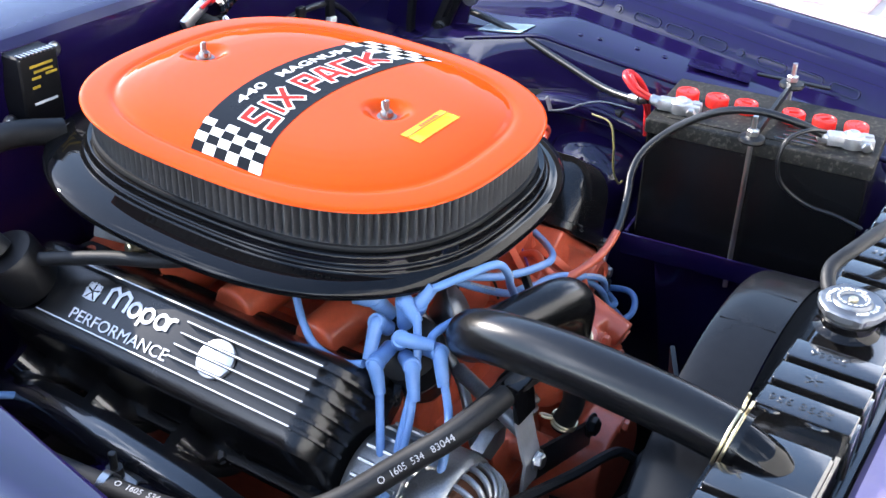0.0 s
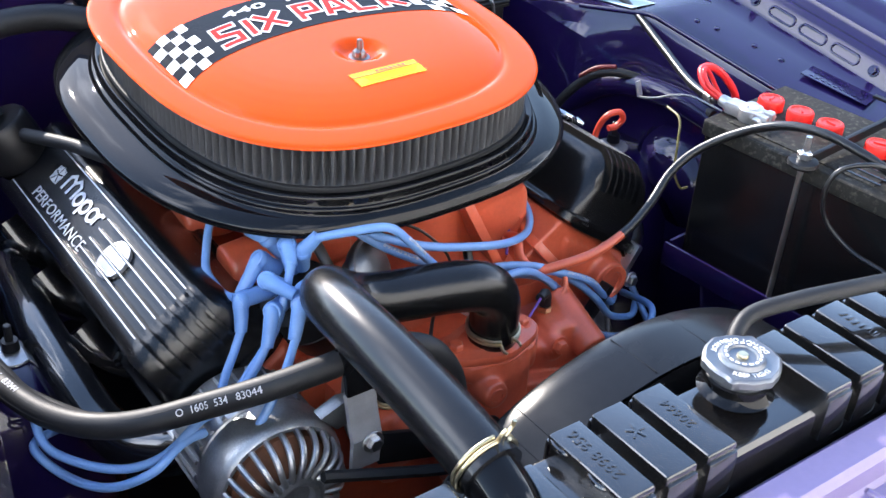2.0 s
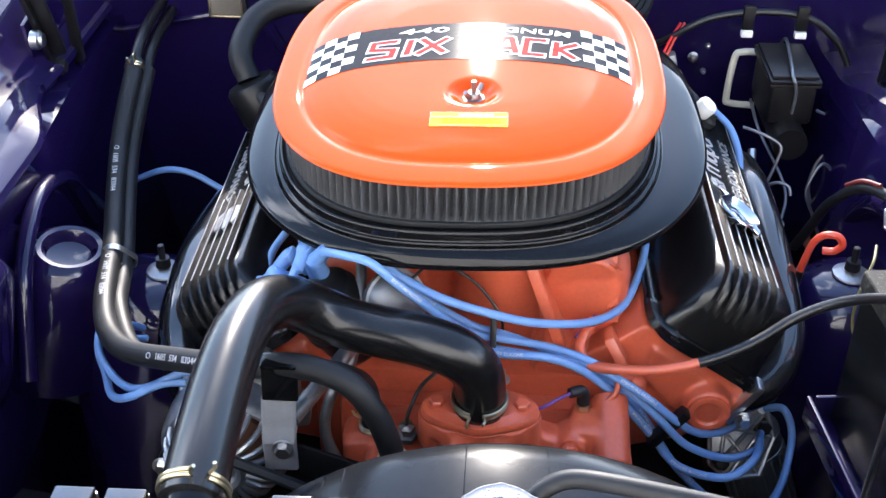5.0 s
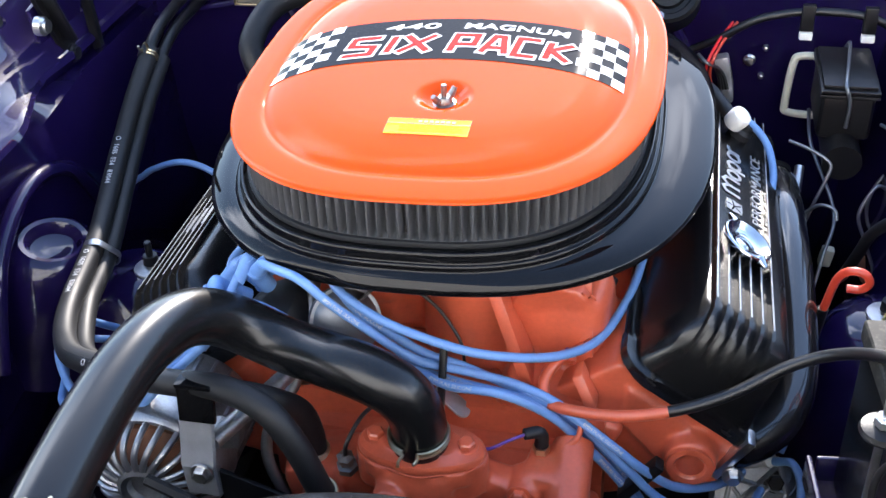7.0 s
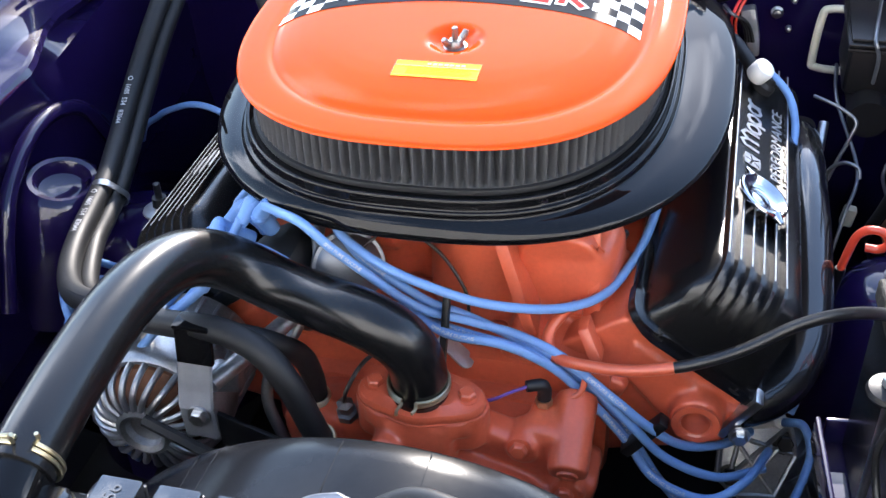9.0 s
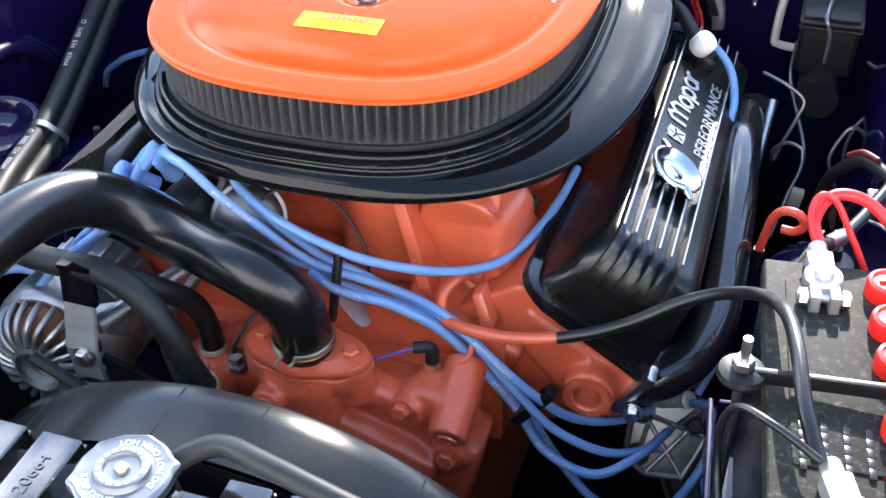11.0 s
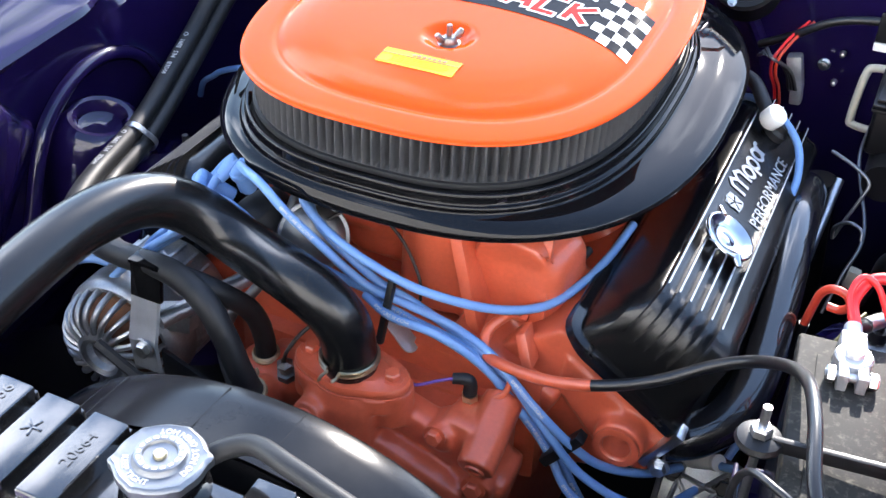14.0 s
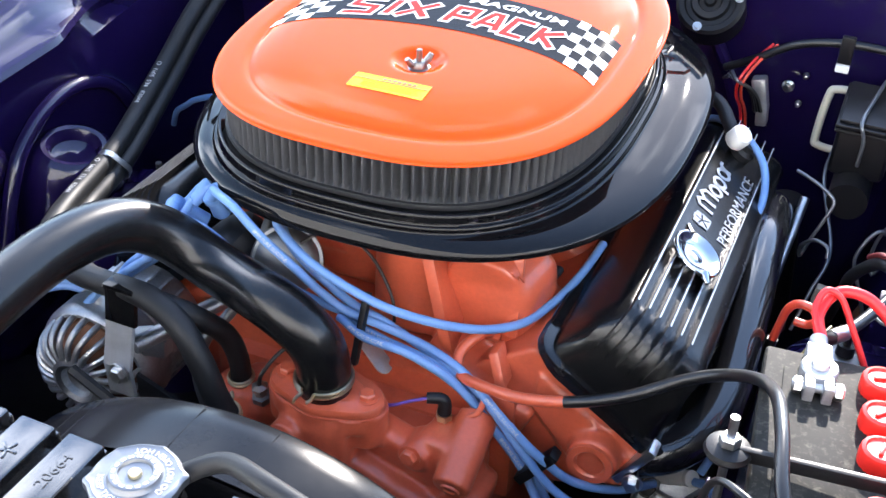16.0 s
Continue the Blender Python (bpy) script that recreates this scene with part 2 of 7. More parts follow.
def bridge(bm, loops, cap=True):
    n = len(loops[0])
    for a, b in zip(loops[:-1], loops[1:]):
        for i in range(n):
            j = (i + 1) % n
            try:
                bm.faces.new((a[i], a[j], b[j], b[i]))
            except ValueError:
                pass
    if cap:
        for lp in (loops[0], loops[-1]):
            try:
                bm.faces.new(lp)
            except ValueError:
                pass


def cyl(bm, p0, p1, r0, r1=None, seg=20, bevel=0.0):
    p0, p1 = Vector(p0), Vector(p1)
    r1 = r0 if r1 is None else r1
    h = (p1 - p0).length
    if bevel > 0:
        prof = [(r0 - bevel, 0), (r0, bevel), (r1, h - bevel), (r1 - bevel, h)]
    else:
        prof = [(r0, 0), (r1, h)]
    lathe(bm, prof, p0, p1 - p0, seg)


def spline(pts, n=12):
    """Points of a smooth curve through pts, about n to a span."""
    p = [Vector(q) for q in pts]
    p = [p[0] * 2 - p[1], *p, p[-1] * 2 - p[-2]]
    out = []
    for a, b, c, d in zip(p, p[1:], p[2:], p[3:]):
        for i in range(n):
            t = i / n
            out.append(0.5 * ((2 * b) + (c - a) * t + (2 * a - 5 * b + 4 * c - d) * t * t + (3 * b - a - 3 * c + d) * t ** 3))
    out.append(p[-2])
    return out


def tube(bm, pts, r, seg=12, n=10, smooth=True, inner=0.0):
    c = spline(pts, n) if smooth else [Vector(q) for q in pts]
    up = None
    loops = []
    for i, q in enumerate(c):
        d = (c[min(i + 1, len(c) - 1)] - c[max(i - 1, 0)]).normalized()
        if up is None:
            up = d.orthogonal().normalized()
        up = (up - d * up.dot(d)).normalized()
        side = d.cross(up)
        rr = r(i / (len(c) - 1)) if callable(r) else r
        loops.append([bm.verts.new(q + (up * math.cos(a) + side * math.sin(a)) * rr) for a in (2 * math.pi * k / seg for k in range(seg))])
    bridge(bm, loops)
    return c


def prism(bm, outline, p0, p1, bevel=0.0):
    """outline: points of the base in 3D (list of Vectors), swept by p1 - p0."""
    d = Vector(p1) - Vector(p0)
    a = [bm.verts.new(Vector(q)) for q in outline]
    b = [bm.verts.new(Vector(q) + d) for q in outline]
    n0 = len(bm.faces)
    bridge(bm, [a, b])
    if bevel > 0:
        es = {e for v in a + b for e in v.link_edges}
        bmesh.ops.bevel(bm, geom=list(es), offset=bevel, segments=2, affect="EDGES", profile=0.6)


def bolt(bm, at, axis=(0, 0, 1), r=0.008, h=0.007, washer=True):
    at, ax = Vector(at), Vector(axis).normalized()
    if washer:
        cyl(bm, at, at + ax * 0.002, r * 1.35, seg=20)
    lathe(bm, [(r, 0.001), (r, h - 0.0015), (r * 0.82, h)], at, ax, 6)


def words(text, size=0.01, depth=0.0006, align="CENTER", spacing=1.0, bold=0.0):
    """The letters as one bmesh in the plane z = 0, raised by depth."""
    cu = bpy.data.curves.new("w", "FONT")
    cu.body, cu.size, cu.extrude, cu.align_x, cu.align_y, cu.space_character, cu.offset = text, size, depth / 2, align, "CENTER", spacing, bold
    cu.resolution_u = 3
    ob = bpy.data.objects.new("w", cu)
    scene.collection.objects.link(ob)
    dg = bpy.context.evaluated_depsgraph_get()
    me = bpy.data.meshes.new_from_object(ob.evaluated_get(dg))
    bm = B()
    bm.from_mesh(me)
    bpy.data.objects.remove(ob)
    bpy.data.curves.remove(cu)
    bpy.data.meshes.remove(me)
    return bm


def ribbon(bm, pts, width, depth):
    """One flat stroke along a polyline in the plane z = 0, mitred at its corners."""
    p = [Vector((x, y)) for x, y in pts]
    closed = (p[0] - p[-1]).length < 1e-6
    left, right = [], []
    for i, q in enumerate(p):
        a = p[i - 1] if i else (p[-2] if closed else q)
        b = p[i + 1] if i + 1 < len(p) else (p[1] if closed else q)
        d0 = (q - a).normalized() if (q - a).length > 1e-9 else (b - q).normalized()
        d1 = (b - q).normalized() if (b - q).length > 1e-9 else d0
        d = (d0 + d1).normalized()
        nrm = Vector((-d.y, d.x)) * width / 2 / max(0.55, d.dot(d1))
        left.append(q + nrm)
        right.append(q - nrm)
    rows = [[bm.verts.new((v.x, v.y, z)) for v in side] for side, z in ((left, 0), (left, depth), (right, depth), (right, 0))]
    for a, b in zip(rows, rows[1:] + rows[:1]):
        for i in range(len(p) - 1):
            bm.faces.new((a[i], a[i + 1], b[i + 1], b[i]))
    if not closed:
        bm.faces.new([r[0] for r in rows])
        bm.faces.new([r[-1] for r in rows][::-1])


def bend(bm, fn):
    for v in bm.verts:
        v.co = fn(v.co)
    return bm


def along(bm, path, r, start, phase=Vector((0, 0, 1)), spin=0.0):
    """Wrap flat letters round a tube: x runs along the path from start (metres), y round it."""
    path = [Vector(p) for p in path]
    run = [0.0]
    for a, b in zip(path, path[1:]):
        run.append(run[-1] + (b - a).length)

    def fn(co):
        s = min(max(start + co.x, 0), run[-1] - 1e-6)
        i = max(k for k in range(len(run) - 1) if run[k] <= s)
        u = (s - run[i]) / (run[i + 1] - run[i])
        d = (path[i + 1] - path[i]).normalized()
        c = path[i].lerp(path[i + 1], u)
        up = (phase - d * phase.dot(d)).normalized()
        side = d.cross(up)
        a = -co.y / r + spin
        return c + (up * math.cos(a) + side * math.sin(a)) * (r + 0.0003 + co.z)
    return bend(bm, fn)


# ---- ground and car body ----
XC = 0.035            # the car's middle line; the engine sits a little to the passenger's side of it
bm = B()
bmesh.ops.create_grid(bm, x_segments=40, y_segments=40, size=300)
ground = part("ground", bm, M_GROUND, smooth=0)
tagged(ground, "pale grey concrete ground under the car", "ground", kind="structure")

# unseen pale wall behind the camera, added to bounce light onto the engine front
bm = B()
box(bm, (0.5, -3.7, 2.0), (14.0, 0.25, 4.0), (0, 0, 0), 0.01)
tagged(part("fill_wall_south", bm, M_FILLWALL, smooth=0), "pale rendered house wall across the drive", "wall", kind="structure")

# unseen dark wall, added to keep low reflections in the purple paint dark
bm = B()
box(bm, (8.0, 0.5, 1.6), (0.25, 22.0, 3.2), (0, 0, 0), 0.01)
tagged(part("shade_wall_east", bm, M_SHADEWALL, smooth=0), "dark stained timber boundary wall beyond the paving", "wall", kind="structure")

rng = random.Random(5)
paving = thing("paving", "pale pink paving slabs with white joints beside the car", "paving", (3.6, 0.8, 0), kind="structure")
for i in range(8):
    for j in range(7):
        bm = B()
        box(bm, (2.45 + 0.42 * i, -1.9 + 0.80 * j + (0.4 if i % 2 else 0), 0.012), (0.36, 0.74, 0.03), (0, 0, 0), 0.006, 1)
        part("slab", bm, M_PAVER, paving)

body = thing("car_body", "glossy purple car front with open engine bay", "car", (XC, 0, 0))


def sheet(name, rows, parent, label="", thick=0.003, mat=M_PURPLE, smooth=30, close=False):
    """A pressed steel sheet through rows of points, given a thickness."""
    bm = B()
    vs = [[bm.verts.new(p) for p in row] for row in rows]
    for a, b in zip(vs, vs[1:]):
        for i in range(len(a) - 1):
            bm.faces.new((a[i], a[i + 1], b[i + 1], b[i]))
    bmesh.ops.recalc_face_normals(bm, faces=bm.faces)
    return part(name, bm, mat, parent, label, smooth, [("SOLIDIFY", {"thickness": thick, "offset": 0})])


def interp(x, xs, ys):
    return float(np.interp(x, xs, ys))


def apron_rows(side):
    """Inner fender, slotted rail, gutter and fender crown, cut by cut from the cowl to the nose."""
    rows = []
    for y in np.linspace(0.47, -0.92, 72):
        if side > 0:
            edge = interp(y, [-0.9, -0.3, -0.06, 0.1, 0.47], [0.555, 0.540, 0.525, 0.500, 0.48])
        else:
            edge = interp(y, [-0.9, -0.55, -0.37, -0.226, -0.10, -0.075, -0.04, 0.01, 0.06, 0.47], [0.605, 0.605, 0.594, 0.580, 0.567, 0.571, 0.585, 0.607, 0.620, 0.622])
        dz = 0.13 * (max(min(y, 0.15), -0.75) + 0.30)
        dc = 0.085 * (max(min(y, 0.40), -0.75) + 0.30)
        # behind the shock tower the shelf falls away towards the firewall
        fall = 0.33 * max(0, min(y, 0.25) + 0.05) if side > 0 else 0.013 + 0.20 * max(0, min(y, 0.15) + 0.06)
        # the passenger's shelf overhangs the wall below it
        wall = [(edge - 0.06, 0.30), (edge - 0.045, 0.60), (edge - 0.022, 0.80), (edge - 0.010, 0.848 - fall)] if side > 0 else [(0.588, 0.30), (0.596, 0.60), (0.602, 0.80), (max(edge + 0.012, 0.597), 0.846 - fall)]
        prof = wall + [(edge - 0.0035, 0.8665 - fall), (edge, 0.8725 - fall), (edge + 0.006, 0.8755 - fall),
                (max(0.626, edge + 0.016), 0.882 - fall * 0.8), (0.645, 0.884 - fall * 0.6), (0.658, 0.889 - fall * 0.3), (0.670, 0.915), (0.678, 0.921), (0.688, 0.919), (0.695, 0.924), (0.700, 0.932), (0.708, 0.936),
                (0.728, 0.937), (0.736, 0.940), (0.744, 0.950), (0.756, 0.954), (0.775, 0.953), (0.80, 0.944), (0.87, 0.908), (0.925, 0.868), (0.947, 0.82), (0.955, 0.74), (0.955, 0.30)]
        rise = lambda px, pz: (dc if px > 0.74 else dz) if pz > 0.7 else dz * (pz - 0.3) / 0.4
        rows.append([Vector((XC + side * px, y, pz + rise(px, pz))) for px, pz in prof])
    return rows


for side in (1, -1):
    sheet("inner_fender", apron_rows(side), body, "purple inner fender and fender crown")

# rolled edge of the battery shelf
edge = [r[5] for r in apron_rows(1)]
bm = B()
tube(bm, [p + Vector((0, 0, 0.001)) for p in edge if -0.64 < p.y < 0.08], 0.0042, 12, 2)
part("shelf_edge", bm, M_PURPLE, body)

# oblong slots with pressed rims along the rails
def slot(side, y):
    dz = 0.13 * (y + 0.30)
    x, z = XC + side * 0.6650, 0.9035 + dz
    n = Vector((-side * 0.93, 0, 0.36)).normalized()
    along_y, up = Vector((0, 1, 0.13)).normalized(), None
    up = n.cross(along_y).normalized()
    return Vector((x, y, z)) + n * 0.0012, along_y, up, n


for side in (1, -1):
    for y in (0.05, -0.008, -0.066, -0.172, -0.229, -0.287, -0.386, -0.445, -0.503):
        c, a, u, n = slot(side, y)
        ring = []
        for half, h, w in ((0.0255, 0.0092, 0.0), (0.0242, 0.0080, 0.0028), (0.0222, 0.0060, 0.0028), (0.0208, 0.0048, -0.001)):
            lp = []
            for k in range(20):
                t = 2 * math.pi * k / 20
                cx, cy = math.cos(t), math.sin(t)
                lp.append(c + a * (math.copysign(half - h, cx) * (abs(cx) > 1e-6) + h * cx) + u * (h * cy) + n * w)
            ring.append(lp)
        bm = B()
        bridge(bm, [[bm.verts.new(p) for p in lp] for lp in ring], cap=False)
        part("slot_rim", bm, M_PURPLE, body)
        bm = B()
        bm.faces.new([bm.verts.new(p + n * 0.0005) for p in ring[3]])
        part("slot_opening", bm, M_WIRE, body, smooth=0)
    for y in (-0.12, -0.336):
        c, a, u, n = slot(side, y)
        bm = B()
        bolt(bm, c, n, 0.006, 0.006)
        part("fender_bolt", bm, M_PURPLE, body)

# firewall, cowl and its louvres
rows = []
for x in np.linspace(-0.66, 0.73, 36):
    bulge = 0.012 * math.sin(x * 9)
    rows.append([Vector((x, y + (bulge if 0.4 < z < 0.9 else 0), z)) for y, z in ((0.52, 0.215), (0.50, 0.30), (0.42, 0.45), (0.372, 0.62), (0.366, 0.78), (0.362, 0.88), (0.356, 0.940), (0.348, 0.982), (0.350, 0.996), (0.358, 1.006), (0.374, 1.011), (0.47, 1.014), (0.72, 1.030), (0.80, 1.036))])
sheet("firewall", rows, body, "purple firewall and cowl panel", 0.004)
for k in range(11):
    for j in range(3):
        bm = B()
        box(bm, (-0.03 + 0.015 * k + 0.004 * j, 0.508 + 0.026 * j, 1.0178 + 0.0017 * j), (0.0055, 0.017, 0.002), (4.5, 0, 0), 0.0006)
        part("cowl_vent_slot", bm, M_WIRE, body, smooth=0)
# vertical folds pressed into the firewall
for x in (-0.36, -0.12, 0.20):
    bm = B()
    tube(bm, [(x - 0.02, 0.348, 0.965), (x, 0.352, 0.90), (x + 0.05, 0.360, 0.80), (x + 0.08, 0.364, 0.68)], 0.010, 10)
    part("pressed_rib", bm, M_PURPLE, body)

# shock towers with their top mounts
for side, label in ((1, ""), (-1, "")):
    cx, cy, ht = (0.477, -0.090, 0.728) if side > 0 else (-0.405, -0.082, 0.690)
    bm = B()
    prof = [(0.125, 0.30), (0.118, 0.45), (0.105, 0.60), (0.088, ht - 0.045), (0.070, ht - 0.013), (0.048, ht - 0.001), (0.0, ht)]
    lathe(bm, [(r, z) for r, z in prof if r > 0] + [(0.001, ht + 0.001)], (cx + side * 0.02, cy, 0), (0, 0, 1), 40, lambda a, r, z: 1 + 0.10 * math.cos(2 * a))
    part("shock_tower", bm, M_PURPLE, body)
    bm = B()
    lathe(bm, [(0.0222, 0), (0.0235, 0.002), (0.0227, 0.004), (0.017, 0.0055), (0.011, 0.007)], (cx, cy, ht), (0, 0, 1), 32)
    part("shock_washer", bm, M_LEAD, body, "grey zinc washer")
    bm = B()
    cyl(bm, (cx, cy, ht + 0.01), (cx, cy, ht + 0.022), 0.010, 0.009, 16)
    cyl(bm, (cx, cy, ht + 0.02), (cx, cy, ht + 0.042), 0.0045, seg=12, bevel=0.001)
    part("shock_stud", bm, M_WIRE, body, "black threaded stud")

# raised wheel-house pressings beside the towers
for side in (1, -1):
    bm = B()
    if side > 0:
        pts = [(0.535, 0.13, 0.60), (0.522, 0.06, 0.72), (0.52, -0.04, 0.80), (0.535, -0.17, 0.815), (0.565, -0.29, 0.76), (0.575, -0.36, 0.62)]
    else:
        pts = [(-0.555, 0.09, 0.66), (-0.556, 0.035, 0.752), (-0.556, -0.025, 0.788), (-0.552, -0.09, 0.796), (-0.546, -0.15, 0.780), (-0.54, -0.20, 0.74), (-0.535, -0.25, 0.64)]
    tube(bm, pts, 0.018 if side > 0 else 0.011, 14)
    part("wheel_house_bead", bm, M_PURPLE, body)
    bm = B()
    if side > 0:
        lathe(bm, [(0.080, -0.06), (0.076, 0.0), (0.070, 0.022), (0.058, 0.036), (0.040, 0.046), (0.018, 0.052), (0.002, 0.053)], (0.55, -0.175, 0.72), (-0.55, -0.1, 0.85), 32, lambda a, r, z: 1 + 0.15 * math.cos(2 * a + 0.6))
    else:
        lathe(bm, [(0.087, -0.14), (0.079, -0.06), (0.070, 0.0), (0.064, 0.022), (0.056, 0.038), (0.047, 0.048), (0.040, 0.052), (0.034, 0.051), (0.030, 0.046), (0.027, 0.036), (0.020, 0.034), (0.002, 0.034)], (-0.522, -0.117, 0.702), (0.28, -0.08, 0.95), 56, lambda a, r, z: 1 + 0.05 * math.cos(2 * a + 0.6))
    part("wheel_house_dome", bm, M_PURPLE, body)
# angular pressing in the passenger's inner fender
bm = B()
for p in ((-0.552, -0.376, 0.846), (-0.515, -0.336, 0.823), (-0.515, -0.267, 0.825), (-0.545, -0.260, 0.842), (-0.552, -0.180, 0.755), (-0.526, -0.300, 0.690), (-0.560, -0.370, 0.690), (-0.60, -0.37, 0.84), (-0.60, -0.18, 0.755), (-0.60, -0.26, 0.842), (-0.60, -0.37, 0.66), (-0.552, -0.290, 0.62), (-0.60, -0.29, 0.62)):
    bm.verts.new(p)
hull = bmesh.ops.convex_hull(bm, input=bm.verts)
bmesh.ops.dissolve_limit(bm, angle_limit=radians(4), verts=bm.verts, edges=bm.edges)
bmesh.ops.bevel(bm, geom=list(bm.edges), offset=0.011, segments=4, affect="EDGES", profile=0.5)
part("apron_bump", bm, M_PURPLE, body)

# radiator support: bulkhead with an upper bar and a pressed latch panel in front of the radiator
rows = []
for x in np.linspace(-0.56, 0.64, 30):
    rows.append([Vector((x, y, z)) for y, z in ((-0.752, 0.80), (-0.757, 0.842), (-0.762, 0.848), (-0.785, 0.846), (-0.790, 0.840), (-0.792, 0.822), (-0.797, 0.816), (-0.86, 0.812), (-0.90, 0.806), (-0.92, 0.79), (-0.925, 0.55))])
# same purple as the body; the light falling here is painted in as lavender
sheet("radiator_support", rows, body, "lavender purple radiator support bar and latch panel", 0.004, M_PURPLE_LIT)
bm = B()
box(bm, (XC, -0.752, 0.55), (1.12, 0.012, 0.50), (0, 0, 0), 0.003)
part("bulkhead", bm, M_SATIN, body)
for x in (-0.30, -0.075, 0.145, 0.36):
    bm = B()
    bolt(bm, (x, -0.83, 0.8165), (0, 0.05, 1), 0.008, 0.008)
    part("panel_bolt", bm, M_PURPLE_LIT, body)
for x, w in ((-0.19, 0.07), (0.05, 0.07), (0.26, 0.07)):
    bm = B()
    box(bm, (x, -0.845, 0.815), (w, 0.045, 0.006), (2, 0, 0), 0.002)
    part("panel_opening", bm, M_WIRE, body, smooth=0)
for x in (-0.24, -0.02, 0.10, 0.20, 0.31):
    bm = B()
    tube(bm, [(x, -0.797, 0.8185), (x + 0.01, -0.84, 0.8165), (x + 0.012, -0.89, 0.811)], 0.0035, 8, 5)
    part("panel_rib", bm, M_PURPLE_LIT, body)

# front wheels, under the wheel houses
for side in (1, -1):
    bm = B()
    lathe(bm, [(0.19, -0.095), (0.27, -0.10), (0.315, -0.085), (0.33, -0.05), (0.33, 0.05), (0.315, 0.085), (0.27, 0.10), (0.19, 0.095)], (XC + side * 0.80, -0.10, 0.33), (1, 0, 0), 48)
    wheel = part("front_wheel", bm, M_TYRE, body, "black rubber tyre")
# frame rails, floor of the bay
for side in (1, -1):
    bm = B()
    box(bm, (XC + side * 0.37, -0.2, 0.36), (0.09, 1.3, 0.12), (0, 0, 0), 0.008)
    part("frame_rail", bm, M_SATIN, body)
bm = B()
box(bm, (XC, -0.06, 0.235), (1.86, 1.70, 0.02), (0, 0, 0), 0.004)
part("splash_floor", bm, M_SATIN, body)

# data plate and stamped tag on the driver's inner fender
bm = B()
box(bm, (0.578, 0.024, 0.8990), (0.044, 0.088, 0.0015), (-10.5, -3, -8), 0.0004)
part("data_plate", bm, M_PLATE, body, "pale blue data plate")
tag_m = pose(0.648, -0.322, 0.8835, 7.4, 0, 12)
bm = B()
bmesh.ops.create_cube(bm, size=1, matrix=tag_m @ Matrix.Diagonal((0.036, 0.098, 0.0016, 1)))
tag = part("stamped_tag", bm, M_PURPLE, body, "purple painted stamped metal tag")
for i in range(2):
    for k in range(9):
        bm = B()
        bmesh.ops.create_cube(bm, size=1, matrix=tag_m @ Matrix.Translation((-0.008 + 0.014 * i, -0.036 + 0.009 * k, 0.0012)) @ Matrix.Diagonal((0.008, 0.005, 0.0008, 1)))
        part("raised_mark", bm, M_PURPLE, tag, smooth=0)
for x, y, z in ((0.612, -0.13, 0.906), (0.626, -0.19, 0.899), (0.602, -0.10, 0.909), (0.632, -0.235, 0.893)):
    bm = B()
    lathe(bm, [(0.0045, -0.002), (0.0045, 0.001), (0.003, 0.002), (0.0008, 0.002)], (x, y, z - 0.003), (0, -0.1, 1), 12)
    part("rivet_head", bm, M_PURPLE, body)

# hood hinges: dark stamped plates with a raised arm and bosses
for side in (1, -1):
    hinge = thing("hood_hinge", "dark painted steel hood hinge on the inner fender", "hinge", (XC + side * (0.545 if side > 0 else 0.630), 0.16, 0.85), "hood hinges")
    hx = XC + side * (0.545 if side > 0 else 0.630)
    bm = B()
    box(bm, (hx + side * 0.012, 0.185, 0.905), (0.006, 0.16, 0.13), (10, 0, 0), 0.002)
    part("base_plate", bm, M_PURPLE, hinge)
    bm = B()
    box(bm, (hx, 0.118, 0.955), (0.008, 0.030, 0.20), (24, 0, 0), 0.002)
    box(bm, (hx - side * 0.014, 0.105, 0.975), (0.020, 0.006, 0.17), (24, 0, 0), 0.002)
    part("raised_arm", bm, M_SATIN, hinge)
    bm = B()
    box(bm, (hx - side * 0.012, 0.205, 0.915), (0.014, 0.012, 0.14), (4, 0, 0), 0.003)
    part("link", bm, M_SATIN, hinge)
    for y, z in ((0.150, 0.872), (0.095, 0.935), (0.215, 0.955)):
        bm = B()
        lathe(bm, [(0.013, -0.006), (0.013, 0.004), (0.009, 0.006), (0.009, 0.010), (0.002, 0.011)], (hx - side * 0.004, y, z), (-side, 0, 0), 20)
        part("pivot_boss", bm, M_STEEL if z > 0.93 else M_SATIN, hinge)

# ---- air cleaner ----
LID_N, LID_X, LID_TURN = 2.7, -0.009, radians(0.2)


def egg(a, b, cy, t, n=LID_N, cx=LID_X):
    """A squarish oval, turned a little on the engine."""
    c, s = math.cos(t), math.sin(t)
    u, v = a * math.copysign(abs(c) ** (2 / n), c), b * math.copysign(abs(s) ** (2 / n), s)
    return cx + u * math.cos(LID_TURN) - v * math.sin(LID_TURN), cy + u * math.sin(LID_TURN) + v * math.cos(LID_TURN)


LID_A, LID_B, LID_Y = 0.224, 0.273, -0.043
NUTS = ((-0.002, -0.145), (-0.008, 0.133))
LID_S = [0.0, 0.50, 0.60, 0.67, 0.74, 0.79, 0.825, 0.842, 0.855, 0.868, 0.882, 0.94, 0.982, 0.993, 1.0]
LID_Z = [0.9958, 0.9956, 0.9950, 0.9937, 0.9912, 0.9884, 0.9858, 0.9838, 0.9826, 0.9838, 0.9849, 0.9844, 0.9836, 0.9830, 0.9815]


def tip(x, y):
    """The whole cleaner stands a little nose-down and leans to one side."""
    return 0.022 * x + 0.038 * (y + 0.145)


def cpart(name, bm, mat, parent, label="", smooth=35):
    for v in bm.verts:
        v.co.z += tip(v.co.x, v.co.y)
    return part(name, bm, mat, parent, label, smooth)


